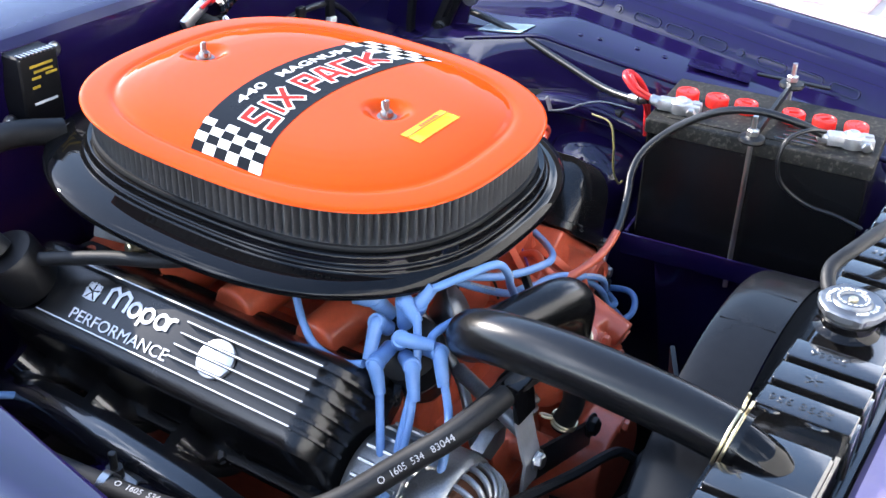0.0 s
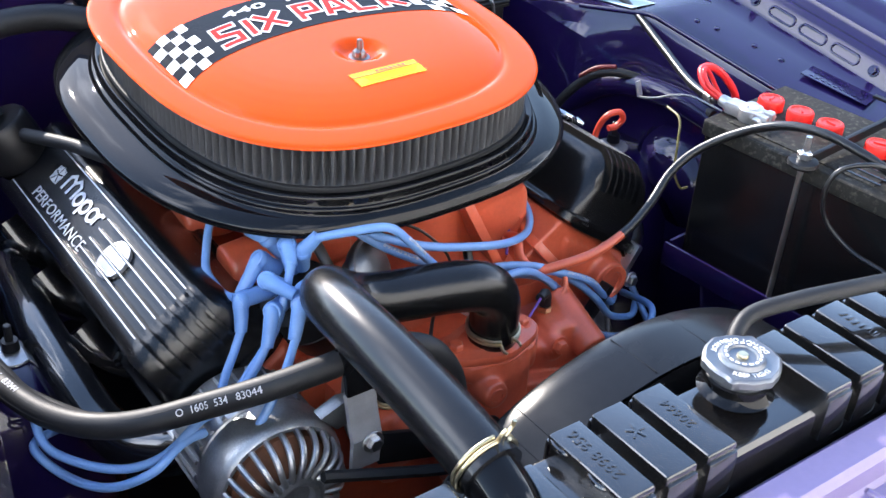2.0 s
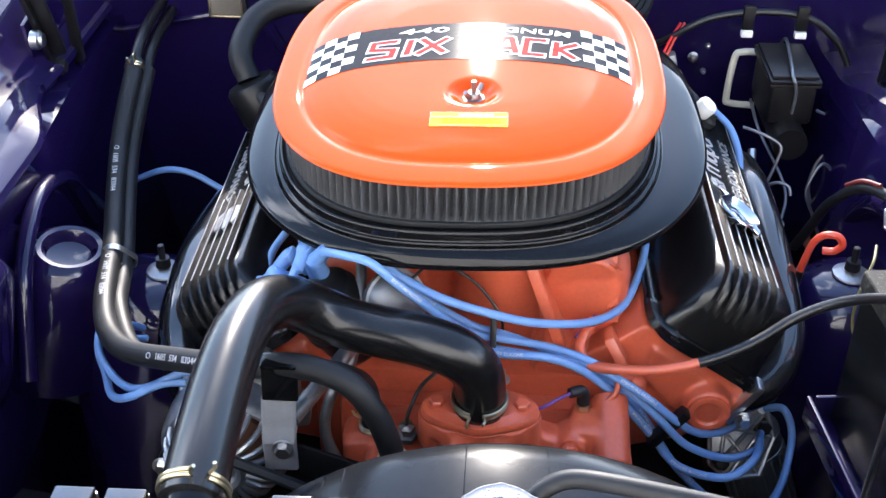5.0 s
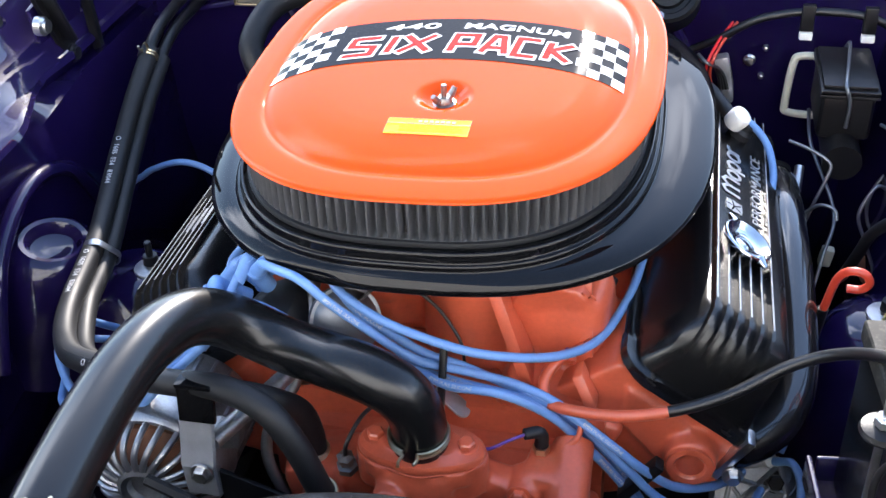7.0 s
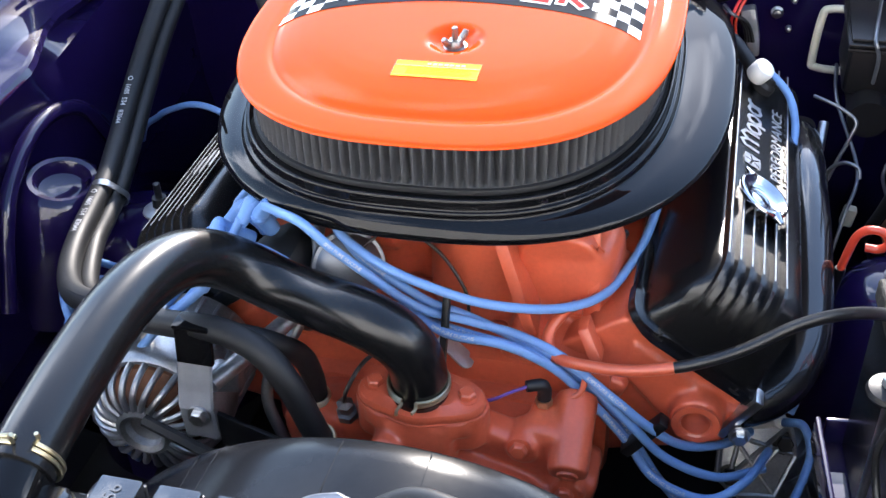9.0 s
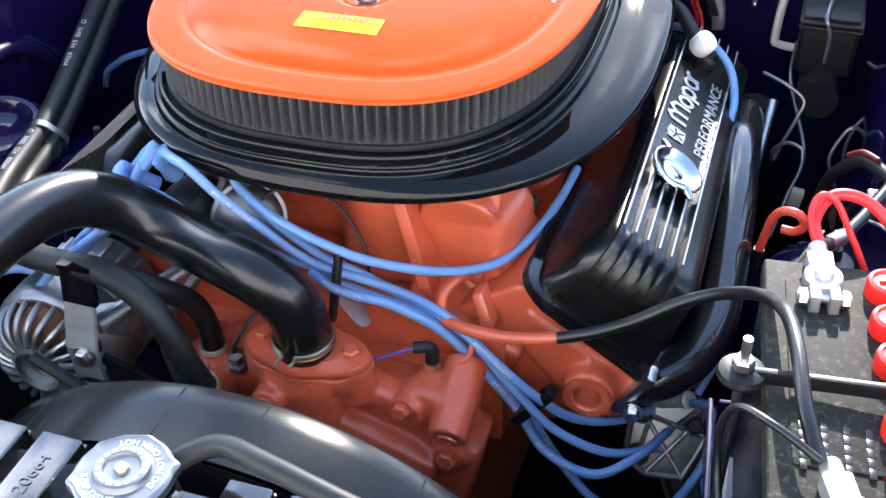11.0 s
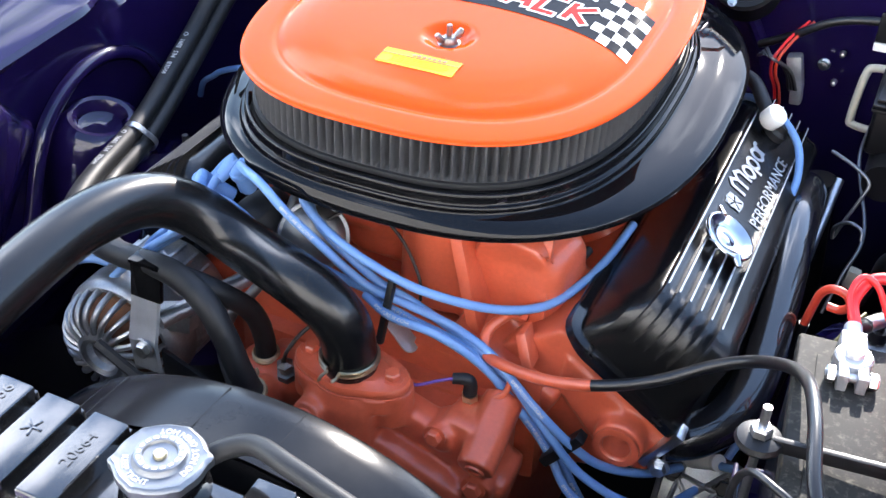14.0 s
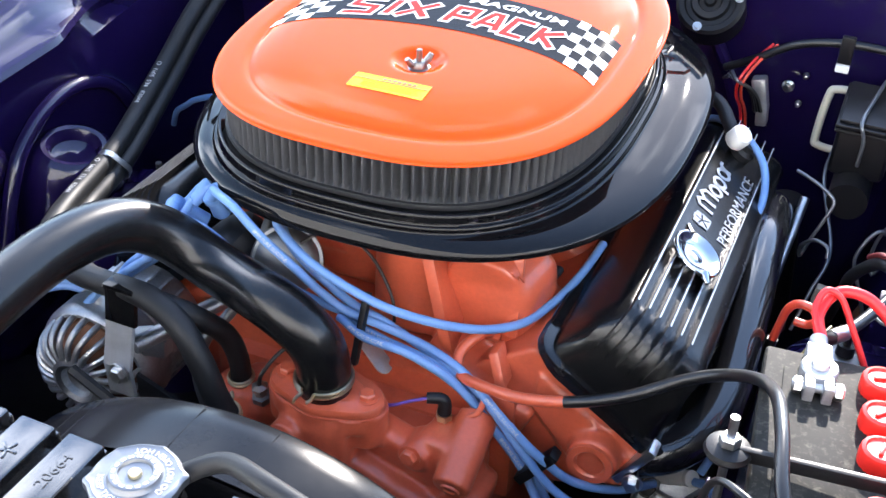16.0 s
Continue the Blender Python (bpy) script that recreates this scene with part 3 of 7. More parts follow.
def lid_z(x, y):
    dx, dy = x - LID_X, y - LID_Y
    u, v = dx * math.cos(LID_TURN) + dy * math.sin(LID_TURN), dy * math.cos(LID_TURN) - dx * math.sin(LID_TURN)
    s = (abs(u / LID_A) ** LID_N + abs(v / LID_B) ** LID_N) ** (1 / LID_N)
    z = interp(s, LID_S, LID_Z)
    for nx, ny in NUTS:
        r = math.hypot(x - nx, y - ny)
        if r < 0.032:
            k = min(1, max(0, (0.032 - r) / 0.018))
            z -= 0.0085 * k * k * (3 - 2 * k)
    return z


cleaner = thing("air_cleaner", "oval air cleaner with glossy orange lid and black pan", "air cleaner", (0, 0, 0.86))
N = 300
bm = B()
rings = []
svals = list(np.linspace(0.02, 0.80, 56)) + [0.81, 0.82, 0.828, 0.835, 0.842, 0.849, 0.856, 0.863, 0.872, 0.885, 0.90, 0.92, 0.94, 0.96, 0.975, 0.988, 0.996, 1.0]
for s in svals:
    ring = []
    for k in range(N):
        x, y = egg(LID_A * s, LID_B * s, LID_Y, 2 * math.pi * (k + 0.5) / N)
        ring.append(bm.verts.new((x, y, lid_z(x, y))))
    rings.append(ring)
for off, z in ((0.0004, 0.9800), (-0.0008, 0.9786), (-0.003, 0.9784), (-0.02, 0.9795), (-0.12, 0.9805)):
    ring = []
    for k in range(N):
        x, y = egg(LID_A + off, LID_B + off, LID_Y, 2 * math.pi * (k + 0.5) / N)
        ring.append(bm.verts.new((x, y, z)))
    rings.append(ring)
bridge(bm, rings, cap=False)
bm.faces.new(rings[0])
lid = cpart("lid", bm, M_LID, cleaner, "glossy orange oval lid", 50)

# wing nuts on their studs
for nx, ny in NUTS:
    bm = B()
    z0 = 0.9862
    lathe(bm, [(0.012, 0), (0.012, 0.001), (0.0085, 0.0015), (0.0075, 0.006), (0.006, 0.008)], (nx, ny, z0), (0, 0, 1), 20)
    for sgn in (1, -1):
        d = Vector((math.cos(0.9), math.sin(0.9), 0)) * sgn
        p = Vector((nx, ny, z0 + 0.003))
        tube(bm, [p + d * 0.004, p + d * 0.010 + Vector((0, 0, 0.004)), p + d * 0.0145 + Vector((0, 0, 0.010))], lambda t: 0.0026 + 0.0012 * math.sin(math.pi * t), 8, 5)
    cpart("wing_nut", bm, M_NUT, cleaner, "zinc wing nut")
    bm = B()
    cyl(bm, (nx, ny, z0), (nx, ny, z0 + 0.021), 0.003, seg=12, bevel=0.0008)
    cpart("stud", bm, M_NUT, cleaner)

# stripe decal: an arched black band with chequers at its ends
BAND = 0.098          # height of the stripe


def arch(x):
    """The stripe's lower edge."""
    return -0.068 - 1.35 * x * x


def on_lid(x, v, lift):
    """x across the lid, v up the band from its lower edge (0..1)."""
    y = arch(x) + BAND * v
    return Vector((x, y, lid_z(x, y) + lift))


def patch(bm, x0, x1, v0, v1, lift, nx=6, nv=4):
    g = [[bm.verts.new(on_lid(x0 + (x1 - x0) * i / nx, v0 + (v1 - v0) * j / nv, lift)) for i in range(nx + 1)] for j in range(nv + 1)]
    for j in range(nv):
        for i in range(nx):
            bm.faces.new((g[j][i], g[j][i + 1], g[j + 1][i + 1], g[j + 1][i]))


bm = B()
patch(bm, -0.197, 0.175, 0, 1, 0.0006, 80, 14)
cpart("stripe_decal", bm, M_DECAL_BLACK, lid, "black arched stripe decal")
CW = 0.0132
for side in (-1, 1):
    for i in range(4):
        for j in range(6):
            if (i + j) % 2 == 0:
                a = 0.197 - CW * i if side < 0 else 0.175 - CW * i
                x0, x1 = sorted((side * a, side * (a - CW)))
                bm = B()
                patch(bm, x0, x1, j / 6, (j + 1) / 6, 0.0010, 4, 4)
                cpart("checker", bm, M_DECAL_WHITE, lid)


def lid_words(text, size, cx, v, width, mat, lift, name, bold=0.0, shear=0.1, tall=1.0):
    bm = words(text, size, 0.0002, bold=bold)
    xs = [q.co.x for q in bm.verts]
    k = width / (max(xs) - min(xs))
    bmesh.ops.subdivide_edges(bm, edges=[e for e in bm.edges if e.calc_length() > 0.012], cuts=2)

    def fn(co):
        x = cx + co.x * k + shear * co.y
        y = arch(x) + BAND * v + co.y * tall
        return Vector((x, y, lid_z(x, y) + lift + co.z))
    cpart(name, bend(bm, fn), mat, lid, smooth=0)


# block letters: strokes in a unit box, each with a white border round a red core
GLYPHS = {
    "S": [[(0.97, 1), (0.08, 1), (0.08, 0.56), (0.92, 0.44), (0.92, 0), (0.0, 0)]],
    "I": [[(0.5, 0), (0.5, 1)]],
    "X": [[(0.0, 0), (1.0, 1)], [(0.0, 1), (1.0, 0)]],
    "P": [[(0.0, 0), (0.0, 1), (0.95, 1), (0.95, 0.44), (0.05, 0.44)]],
    "A": [[(0.0, 0), (0.33, 1), (0.67, 1), (1.0, 0)], [(0.2, 0.30), (0.8, 0.30)]],
    "C": [[(1.0, 1), (0.0, 1), (0.0, 0), (1.0, 0)]],
    "K": [[(0.0, 0), (0.0, 1)], [(1.0, 1), (0.1, 0.5), (1.0, 0)]],
}


def letter(ch, x0, x1, y0, height):
    def place(co):
        x = co.x + 0.10 * (co.y - height / 2)
        y = arch(x) + y0 + co.y
        return Vector((x, y, lid_z(x, y) + co.z))
    for width, grow, lift, mat in ((0.0125, 0.0024, 0.0010, M_DECAL_WHITE), (0.0072, -0.0004, 0.0016, M_DECAL_RED)):
        for k, stroke in enumerate(GLYPHS[ch]):
            p = [Vector((x0 + (x1 - x0) * u, height * v)) for u, v in stroke]
            p[0] += (p[0] - p[1]).normalized() * grow
            p[-1] += (p[-1] - p[-2]).normalized() * grow
            fine = []
            for a, b in zip(p, p[1:]):
                steps = max(1, round((b - a).length / 0.008))
                fine += [a.lerp(b, q / steps) for q in range(steps)]
            bm = B()
            ribbon(bm, [(q.x, q.y) for q in fine + [p[-1]]], width, 0.0002)
            cpart("lettering", bend(bm, lambda co: place(co) + Vector((0, 0, lift + 0.0003 * k))), mat, lid, smooth=0)


for ch, x0, x1 in (("S", -0.128, -0.097), ("I", -0.084, -0.080), ("X", -0.070, -0.038), ("P", -0.014, 0.010), ("A", 0.020, 0.046), ("C", 0.056, 0.079), ("K", 0.091, 0.115)):
    letter(ch, x0, x1, 0.016, 0.039)
lid_words("440", 0.019, -0.066, 0.80, 0.060, M_DECAL_WHITE, 0.0010, "lettering", bold=0.0003)
lid_words("MAGNUM", 0.019, 0.050, 0.80, 0.118, M_DECAL_WHITE, 0.0010, "lettering", bold=0.0003)

# caution sticker in front of the forward wing nut
bm = B()
g = [[bm.verts.new((x, y, lid_z(x, y) + 0.0006)) for x in np.linspace(-0.0468, 0.0362, 9)] for y in np.linspace(-0.2215, -0.1945, 4)]
for j in range(3):
    for i in range(8):
        bm.faces.new((g[j][i], g[j][i + 1], g[j + 1][i + 1], g[j + 1][i]))
sticker = cpart("caution_sticker", bm, M_YELLOW, lid, "yellow paper caution sticker")
bm = B()
box(bm, (-0.0053, -0.2045, 0.9963), (0.083, 0.0013, 0.0003))
cpart("printed_bar", bm, M_INK, lid, smooth=0)
for y0, y1, x0, x1 in ((-0.2215, -0.2211, -0.0468, 0.0362), (-0.1949, -0.1945, -0.0468, 0.0362), (-0.2215, -0.1945, -0.0468, -0.0464), (-0.2215, -0.1945, 0.0358, 0.0362)):
    bm = B()
    box(bm, ((x0 + x1) / 2, (y0 + y1) / 2, 0.9963), (x1 - x0, y1 - y0, 0.0003))
    cpart("printed_bar", bm, M_INK, lid, smooth=0)
for row, (y, h) in enumerate(((-0.1998, 0.0044), (-0.2080, 0.0013), (-0.2112, 0.0011), (-0.2144, 0.0011), (-0.2176, 0.0011))):
    x = -0.033 if row else -0.016
    while x < (0.024 if row else 0.018):
        w = random.uniform(0.003, 0.007) if row else 0.004
        bm = B()
        box(bm, (x + w / 2, y, 0.9963), (w, h, 0.0003))
        cpart("printed_bar", bm, M_INK if row == 0 else M_FADEDPRINT, lid, smooth=0)
        x += w + 0.0015

# pleated filter element
PLEATS = 158
bm = B()
cols = []
N = PLEATS * 8
# even spacing round the oval
dense = [egg(0.206, 0.261, LID_Y, 2 * math.pi * i / 4000) for i in range(4001)]
run = np.concatenate([[0], np.cumsum([math.dist(a, b) for a, b in zip(dense, dense[1:])])])
zs = (0.930, 0.9345, 0.9365, 0.956, 0.974, 0.979)
jit = [random.uniform(-0.35, 0.35) for _ in range(PLEATS + 1)]
for k in range(N):
    s = run[-1] * k / N
    i = min(int(np.searchsorted(run, s, side="right")) - 1, 3999)
    x, y = dense[i]
    tx, ty = dense[(i + 3) % 4000][0] - x, dense[(i + 3) % 4000][1] - y
    nlen = math.hypot(tx, ty) or 1
    nx_, ny_ = ty / nlen, -tx / nlen
    pl = k / 8
    j0 = jit[int(pl) % PLEATS]
    wave = math.cos(2 * math.pi * pl)
    amp = 0.0058 * (abs(wave) ** 0.6 * math.copysign(1, wave))
    colv = []
    for q, z in enumerate(zs):
        o = 0.0035 if q in (0, 1, 5) else amp
        sway = 0.0012 * j0 * math.sin(math.pi * (z - 0.93) / 0.045) if 1 < q < 5 else 0
        colv.append(bm.verts.new((x + nx_ * o + tx / nlen * sway, y + ny_ * o + ty / nlen * sway, z)))
    cols.append(colv)
for k in range(N):
    a, b = cols[k], cols[(k + 1) % N]
    for q in range(len(zs) - 1):
        bm.faces.new((a[q], b[q], b[q + 1], a[q + 1]))
cpart("filter_element", bm, M_FILTER, cleaner, "grey pleated filter element", 60)
bm = B()
loops = []
for a, b, z in ((0.190, 0.245, 0.927), (0.212, 0.267, 0.927), (0.2135, 0.2685, 0.930), (0.2125, 0.2675, 0.9335), (0.205, 0.26, 0.9345)):
    loops.append([bm.verts.new((*egg(a, b, LID_Y, 2 * math.pi * k / 200), z)) for k in range(200)])
bridge(bm, loops, cap=False)
cpart("seal_ring", bm, M_RUBBER, cleaner, "black rubber seal ring", 50)

# black pan under the filter: two stepped beads, then a wide flange with a rolled lip
bm = B()
loops = []
for a, b, cy, z, n in ((0.10, 0.15, -0.044, 0.920, 2.6), (0.205, 0.259, -0.044, 0.927, 2.6), (0.2155, 0.2705, -0.044, 0.929, 2.6), (0.2170, 0.2720, -0.044, 0.9295, 2.6), (0.2185, 0.2735, -0.044, 0.9285, 2.6),
                       (0.2192, 0.2742, -0.044, 0.926, 2.6), (0.2195, 0.2745, -0.044, 0.9195, 2.6), (0.2205, 0.2752, -0.044, 0.9180, 2.6), (0.2225, 0.2768, -0.0435, 0.9180, 2.6), (0.2238, 0.2780, -0.0435, 0.9172, 2.6), (0.2244, 0.2785, -0.0433, 0.915, 2.6),
                       (0.2250, 0.2790, -0.043, 0.9125, 2.6), (0.2258, 0.2796, -0.0428, 0.9112, 2.59), (0.2275, 0.2808, -0.042, 0.9106, 2.57), (0.240, 0.2880, -0.038, 0.9094, 2.52), (0.252, 0.2955, -0.0345, 0.9070, 2.47), (0.263, 0.3015, -0.0312, 0.9034, 2.43),
                       (0.2675, 0.3045, -0.030, 0.9015, 2.4), (0.2700, 0.3065, -0.029, 0.8992, 2.4), (0.2706, 0.3072, -0.029, 0.8960, 2.4), (0.2690, 0.3055, -0.029, 0.8925, 2.4), (0.262, 0.299, -0.030, 0.8935, 2.4), (0.235, 0.275, -0.038, 0.895, 2.4), (0.15, 0.19, -0.044, 0.885, 2.4)):
    out = min(1.0, max(0.0, (a - 0.2258) / 0.0448))
    loops.append([bm.verts.new((*egg(a + 0.0015 + 0.003 * out, b + 0.002 + 0.006 * out, cy + 0.008 * out, 2 * math.pi * k / 240, LID_N - 0.15 * out, LID_X + 0.009 * out), z)) for k in range(240)])
bridge(bm, loops, cap=True)
cpart("pan", bm, M_BLACK, cleaner, "glossy black base pan", 60)


# ---- engine: block, heads, manifold, pump ----
engine = thing("engine", "orange painted V8 engine with black valve covers", "engine", (0.008, 0, 0.30))
EX = 0.008


def cast(name, bm, mat=M_ENGINE, parent=engine, voxel=0.003, it=6, label=""):
    """A casting: overlapping solids fused and softened like sand-cast iron."""
    return part(name, bm, mat, parent, label, 0, [("REMESH", {"mode": "VOXEL", "voxel_size": voxel, "use_smooth_shade": True}), ("SMOOTH", {"factor": 0.5, "iterations": it})])


bm = B()
box(bm, (EX, -0.02, 0.50), (0.30, 0.62, 0.40), (0, 0, 0), 0.01)
box(bm, (EX, -0.05, 0.66), (0.36, 0.52, 0.14), (0, 0, 0), 0.01)
part("block", bm, M_ENGINE, engine, "orange cast block")

def seat(side, x, z):
    """The covers of the two banks sit a little differently: the engine leans to the passenger's side."""
    dx, dz, turn = (0.0, 0.0, 0.0) if side > 0 else (-0.0040, -0.0205, -4.0)
    mx, mz, a = 0.3137, 0.830, radians(turn)
    px, pz = x - mx, z - mz
    return mx + dx + px * math.cos(a) - pz * math.sin(a), mz + dz + px * math.sin(a) + pz * math.cos(a)


# cylinder heads under the covers
for side in (1, -1):
    bm = B()
    sec = [seat(side, *q) for q in ((0.130, 0.745), (0.196, 0.792), (0.325, 0.700), (0.255, 0.628), (0.16, 0.60))]
    prism(bm, [Vector((EX + side * (x - EX), -0.292, z)) for x, z in sec], (0, -0.292, 0), (0, 0.20, 0), 0.004)
    # boss with the drilled hole at the front end
    hx, hz = seat(side, 0.272, 0.691)
    c = Vector((EX + side * (hx - EX), -0.288, hz))
    cyl(bm, c, c + Vector((0, -0.028, 0)), 0.028, 0.026, 28)
    prism(bm, [Vector((EX + side * (x - EX), -0.298, z)) for x, z in (seat(side, *q) for q in ((0.205, 0.765), (0.27, 0.722), (0.315, 0.692), (0.300, 0.645), (0.255, 0.655), (0.20, 0.72)))], (0, -0.298, 0), (0, -0.275, 0), 0.002)
    cast("cylinder_head", bm, label="orange cylinder head")
    bm = B()
    lathe(bm, [(0.0235, -0.001), (0.0235, 0.0030), (0.0165, 0.0030), (0.0145, 0.0010), (0.0140, -0.004), (0.0125, -0.006), (0.001, -0.006)], c + Vector((0, -0.029, 0)), (0, -1, 0), 28)
    part("plugged_hole", bm, M_ENGINE, engine)

# intake manifold: a central box, runners and a front water passage
bm = B()
box(bm, (EX, 0.02, 0.79), (0.20, 0.44, 0.13), (0, 0, 0), 0.02, taper=(0.9, 0.95))
for y in (-0.19, -0.07, 0.05, 0.17):
    for side in (1, -1):
        cyl(bm, (EX + side * 0.06, y, 0.80), (EX + side * 0.20, y - 0.01 * side, 0.755 if side > 0 or y > 0 else 0.785), 0.032, 0.030, 20)
# front of the plenum, round like a drum
cyl(bm, (EX + 0.035, -0.20, 0.735), (EX + 0.035, -0.20, 0.86), 0.062, 0.058, 36)
cyl(bm, (EX - 0.07, -0.16, 0.74), (EX - 0.07, -0.16, 0.85), 0.05, 0.05, 28)
# flat valley wall to the driver's side with the raised round of the runner
box(bm, (0.125, -0.213, 0.785), (0.115, 0.09, 0.105), (0, 0, -8), 0.032, 4)
cyl(bm, (0.125, -0.255, 0.815), (0.125, -0.19, 0.83), 0.042, 0.045, 28)
box(bm, (0.14, -0.27, 0.725), (0.13, 0.07, 0.045), (12, 22, 0), 0.008)
cast("intake_manifold", bm, voxel=0.0035, it=12, label="orange intake manifold")
# diagonal stiffening ribs
bm = B()
prism(bm, [Vector(p) for p in ((0.052, -0.262, 0.865), (0.066, -0.262, 0.865), (0.116, -0.300, 0.745), (0.104, -0.300, 0.742))], (0, 0, 0), (0.0, 0.05, 0.004), 0.002)
part("stiffening_rib", bm, M_ENGINE, engine)
bm = B()
prism(bm, [Vector(p) for p in ((0.100, -0.292, 0.745), (0.110, -0.292, 0.752), (0.165, -0.262, 0.798), (0.158, -0.262, 0.785))], (0, 0, 0), (0.0, 0.02, 0.0), 0.002)
part("stiffening_rib", bm, M_ENGINE, engine)
bm = B()
prism(bm, [Vector(p) for p in ((0.150, -0.298, 0.772), (0.160, -0.298, 0.778), (0.178, -0.318, 0.752), (0.168, -0.318, 0.746))], (0, 0, 0), (0.0, 0.02, 0.002), 0.002)
part("stiffening_rib", bm, M_ENGINE, engine)
bm = B()
prism(bm, [Vector(p) for p in ((0.150, -0.24, 0.865), (0.161, -0.24, 0.865), (0.168, -0.268, 0.775), (0.156, -0.268, 0.775))], (0, 0, 0), (0.0, 0.006, 0.0), 0.0015)
part("linkage_bracket", bm, M_ENGINE, engine)
# raised script on the runner: unreadable, kept as strokes
for k in range(9):
    bm = B()
    x = 0.092 + 0.0085 * k
    tube(bm, [(x, -0.254 + 0.0002 * k, 0.838), (x + 0.003, -0.256, 0.844 + 0.002 * (k % 2)), (x + 0.007, -0.254, 0.838)], 0.0014, 6, 4)
    part("raised_stroke", bm, M_ENGINE, engine)

# water pump housing with the thermostat seat
bm = B()
box(bm, (0.03, -0.345, 0.635), (0.28, 0.07, 0.12), (0, 0, 0), 0.02)
cyl(bm, (0.03, -0.36, 0.60), (0.03, -0.47, 0.60), 0.075, 0.06, 32)
box(bm, (0.017, -0.385, 0.69), (0.075, 0.085, 0.10), (0, 0, 0), 0.02)
# oval seat of the outlet
for dx in (-0.028, 0.0, 0.028):
    cyl(bm, (0.017 + dx, -0.389, 0.722), (0.017 + dx, -0.389, 0.741), 0.036 - 0.6 * abs(dx) * 0.35, seg=28)
cyl(bm, (-0.026, -0.387, 0.70), (-0.026, -0.387, 0.741), 0.022, seg=24)
cyl(bm, (0.060, -0.387, 0.70), (0.060, -0.387, 0.741), 0.022, seg=24)
# arms to the driver's side
box(bm, (0.105, -0.375, 0.688), (0.11, 0.035, 0.035), (0, 18, 0), 0.01)
box(bm, (0.075, -0.395, 0.655), (0.15, 0.04, 0.045), (0, 20, 0), 0.012)
box(bm, (0.135, -0.362, 0.685), (0.045, 0.055, 0.07), (0, 0, -6), 0.012)
cyl(bm, (0.158, -0.335, 0.722), (0.160, -0.408, 0.690), 0.0205, 0.0195, 28)
cyl(bm, (0.160, -0.345, 0.665), (0.160, -0.402, 0.655), 0.017, seg=24)
cyl(bm, (0.115, -0.36, 0.70), (0.115, -0.398, 0.698), 0.015, seg=24)
box(bm, (0.15, -0.365, 0.62), (0.06, 0.06, 0.10), (0, 12, 0), 0.012)
# passenger's side cheek
box(bm, (-0.075, -0.36, 0.655), (0.11, 0.06, 0.09), (0, -12, 0), 0.02)
cyl(bm, (-0.008, -0.37, 0.705), (-0.008, -0.44, 0.714), 0.0165, 0.0155, 24)
cyl(bm, (-0.085, -0.39, 0.675), (-0.085, -0.43, 0.675), 0.02, seg=20)
cast("water_pump_housing", bm, voxel=0.0026, it=5, label="orange water pump housing")
for at, ax, r in (((0.113, -0.3985, 0.7065), (0, -1, 0.1), 0.0085), ((0.158, -0.402, 0.658), (0, -1, 0.1), 0.0095), ((0.03, -0.47, 0.66), (0, -1, 0), 0.008)):
    bm = B()
    bolt(bm, at, ax, r, 0.009)
    part("pump_bolt", bm, M_ENGINE, engine, smooth=25)
for at, ax, r in (((0.1602, -0.4095, 0.6895), (0, -1, -0.42), 0.0065), ((-0.008, -0.4402, 0.714), (0, -1, 0.1), 0.006)):
    bm = B()
    lathe(bm, [(r * 1.6, -0.001), (r * 1.5, 0.0012), (r, 0.0012), (r * 0.9, -0.006), (0.0005, -0.006)], at, ax, 20)
    part("bolt_hole_rim", bm, M_ENGINE, engine)

# thermostat cover: diamond flange with a neck
bm = B()
pts = []
for k in range(64):
    t = 2 * math.pi * k / 64
    r = 0.037 + 0.025 * abs(math.cos(t)) ** 5
    pts.append((0.017 + r * math.cos(t), -0.389 + r * math.sin(t) * 0.98))
loops = [[bm.verts.new((0.017 + (x - 0.017) * k, -0.389 + (y + 0.389) * k, z)) for x, y in pts] for k, z in ((0.97, 0.7415), (1.0, 0.743), (1.0, 0.7485), (0.965, 0.751), (0.70, 0.7525), (0.66, 0.754))]
bridge(bm, loops)
part("thermostat_cover", bm, M_ENGINE, engine, "orange diamond-shaped thermostat cover", 40)
bm = B()
loops = [[bm.verts.new((0.017 + (x - 0.017) * k, -0.389 + (y + 0.389) * k, z)) for x, y in pts] for k, z in ((0.99, 0.7385), (1.01, 0.739), (1.01, 0.7412), (0.99, 0.7416))]
bridge(bm, loops)
part("cover_seat", bm, M_ENGINE, engine, "", 40)
for x in (-0.028, 0.061):
    bm = B()
    bolt(bm, (x, -0.388, 0.7505), (0, 0, 1), 0.0085, 0.0085)
    part("cover_bolt", bm, M_ENGINE, engine, smooth=25)
# water temperature sender with its boot
bm = B()
lathe(bm, [(0.0085, 0), (0.0085, 0.007), (0.006, 0.0075), (0.006, 0.012)], (0.128, -0.352, 0.722), (0, 0, 1), 6)
part("sender", bm, M_ZINC, engine, "brass sender", smooth=25)
bm = B()
tube(bm, [(0.128, -0.352, 0.730), (0.128, -0.352, 0.742), (0.124, -0.354, 0.748), (0.112, -0.360, 0.749)], lambda t: 0.0072 - 0.0016 * t, 12, 6)
part("sender_boot", bm, M_RUBBER, engine, "black rubber elbow boot")
bm = B()
tube(bm, [(0.113, -0.360, 0.749), (0.098, -0.368, 0.746), (0.080, -0.374, 0.738), (0.066, -0.362, 0.728)], 0.0017, 8, 6)
part("sender_wire", bm, M_VIOLETWIRE, engine, "violet wire")
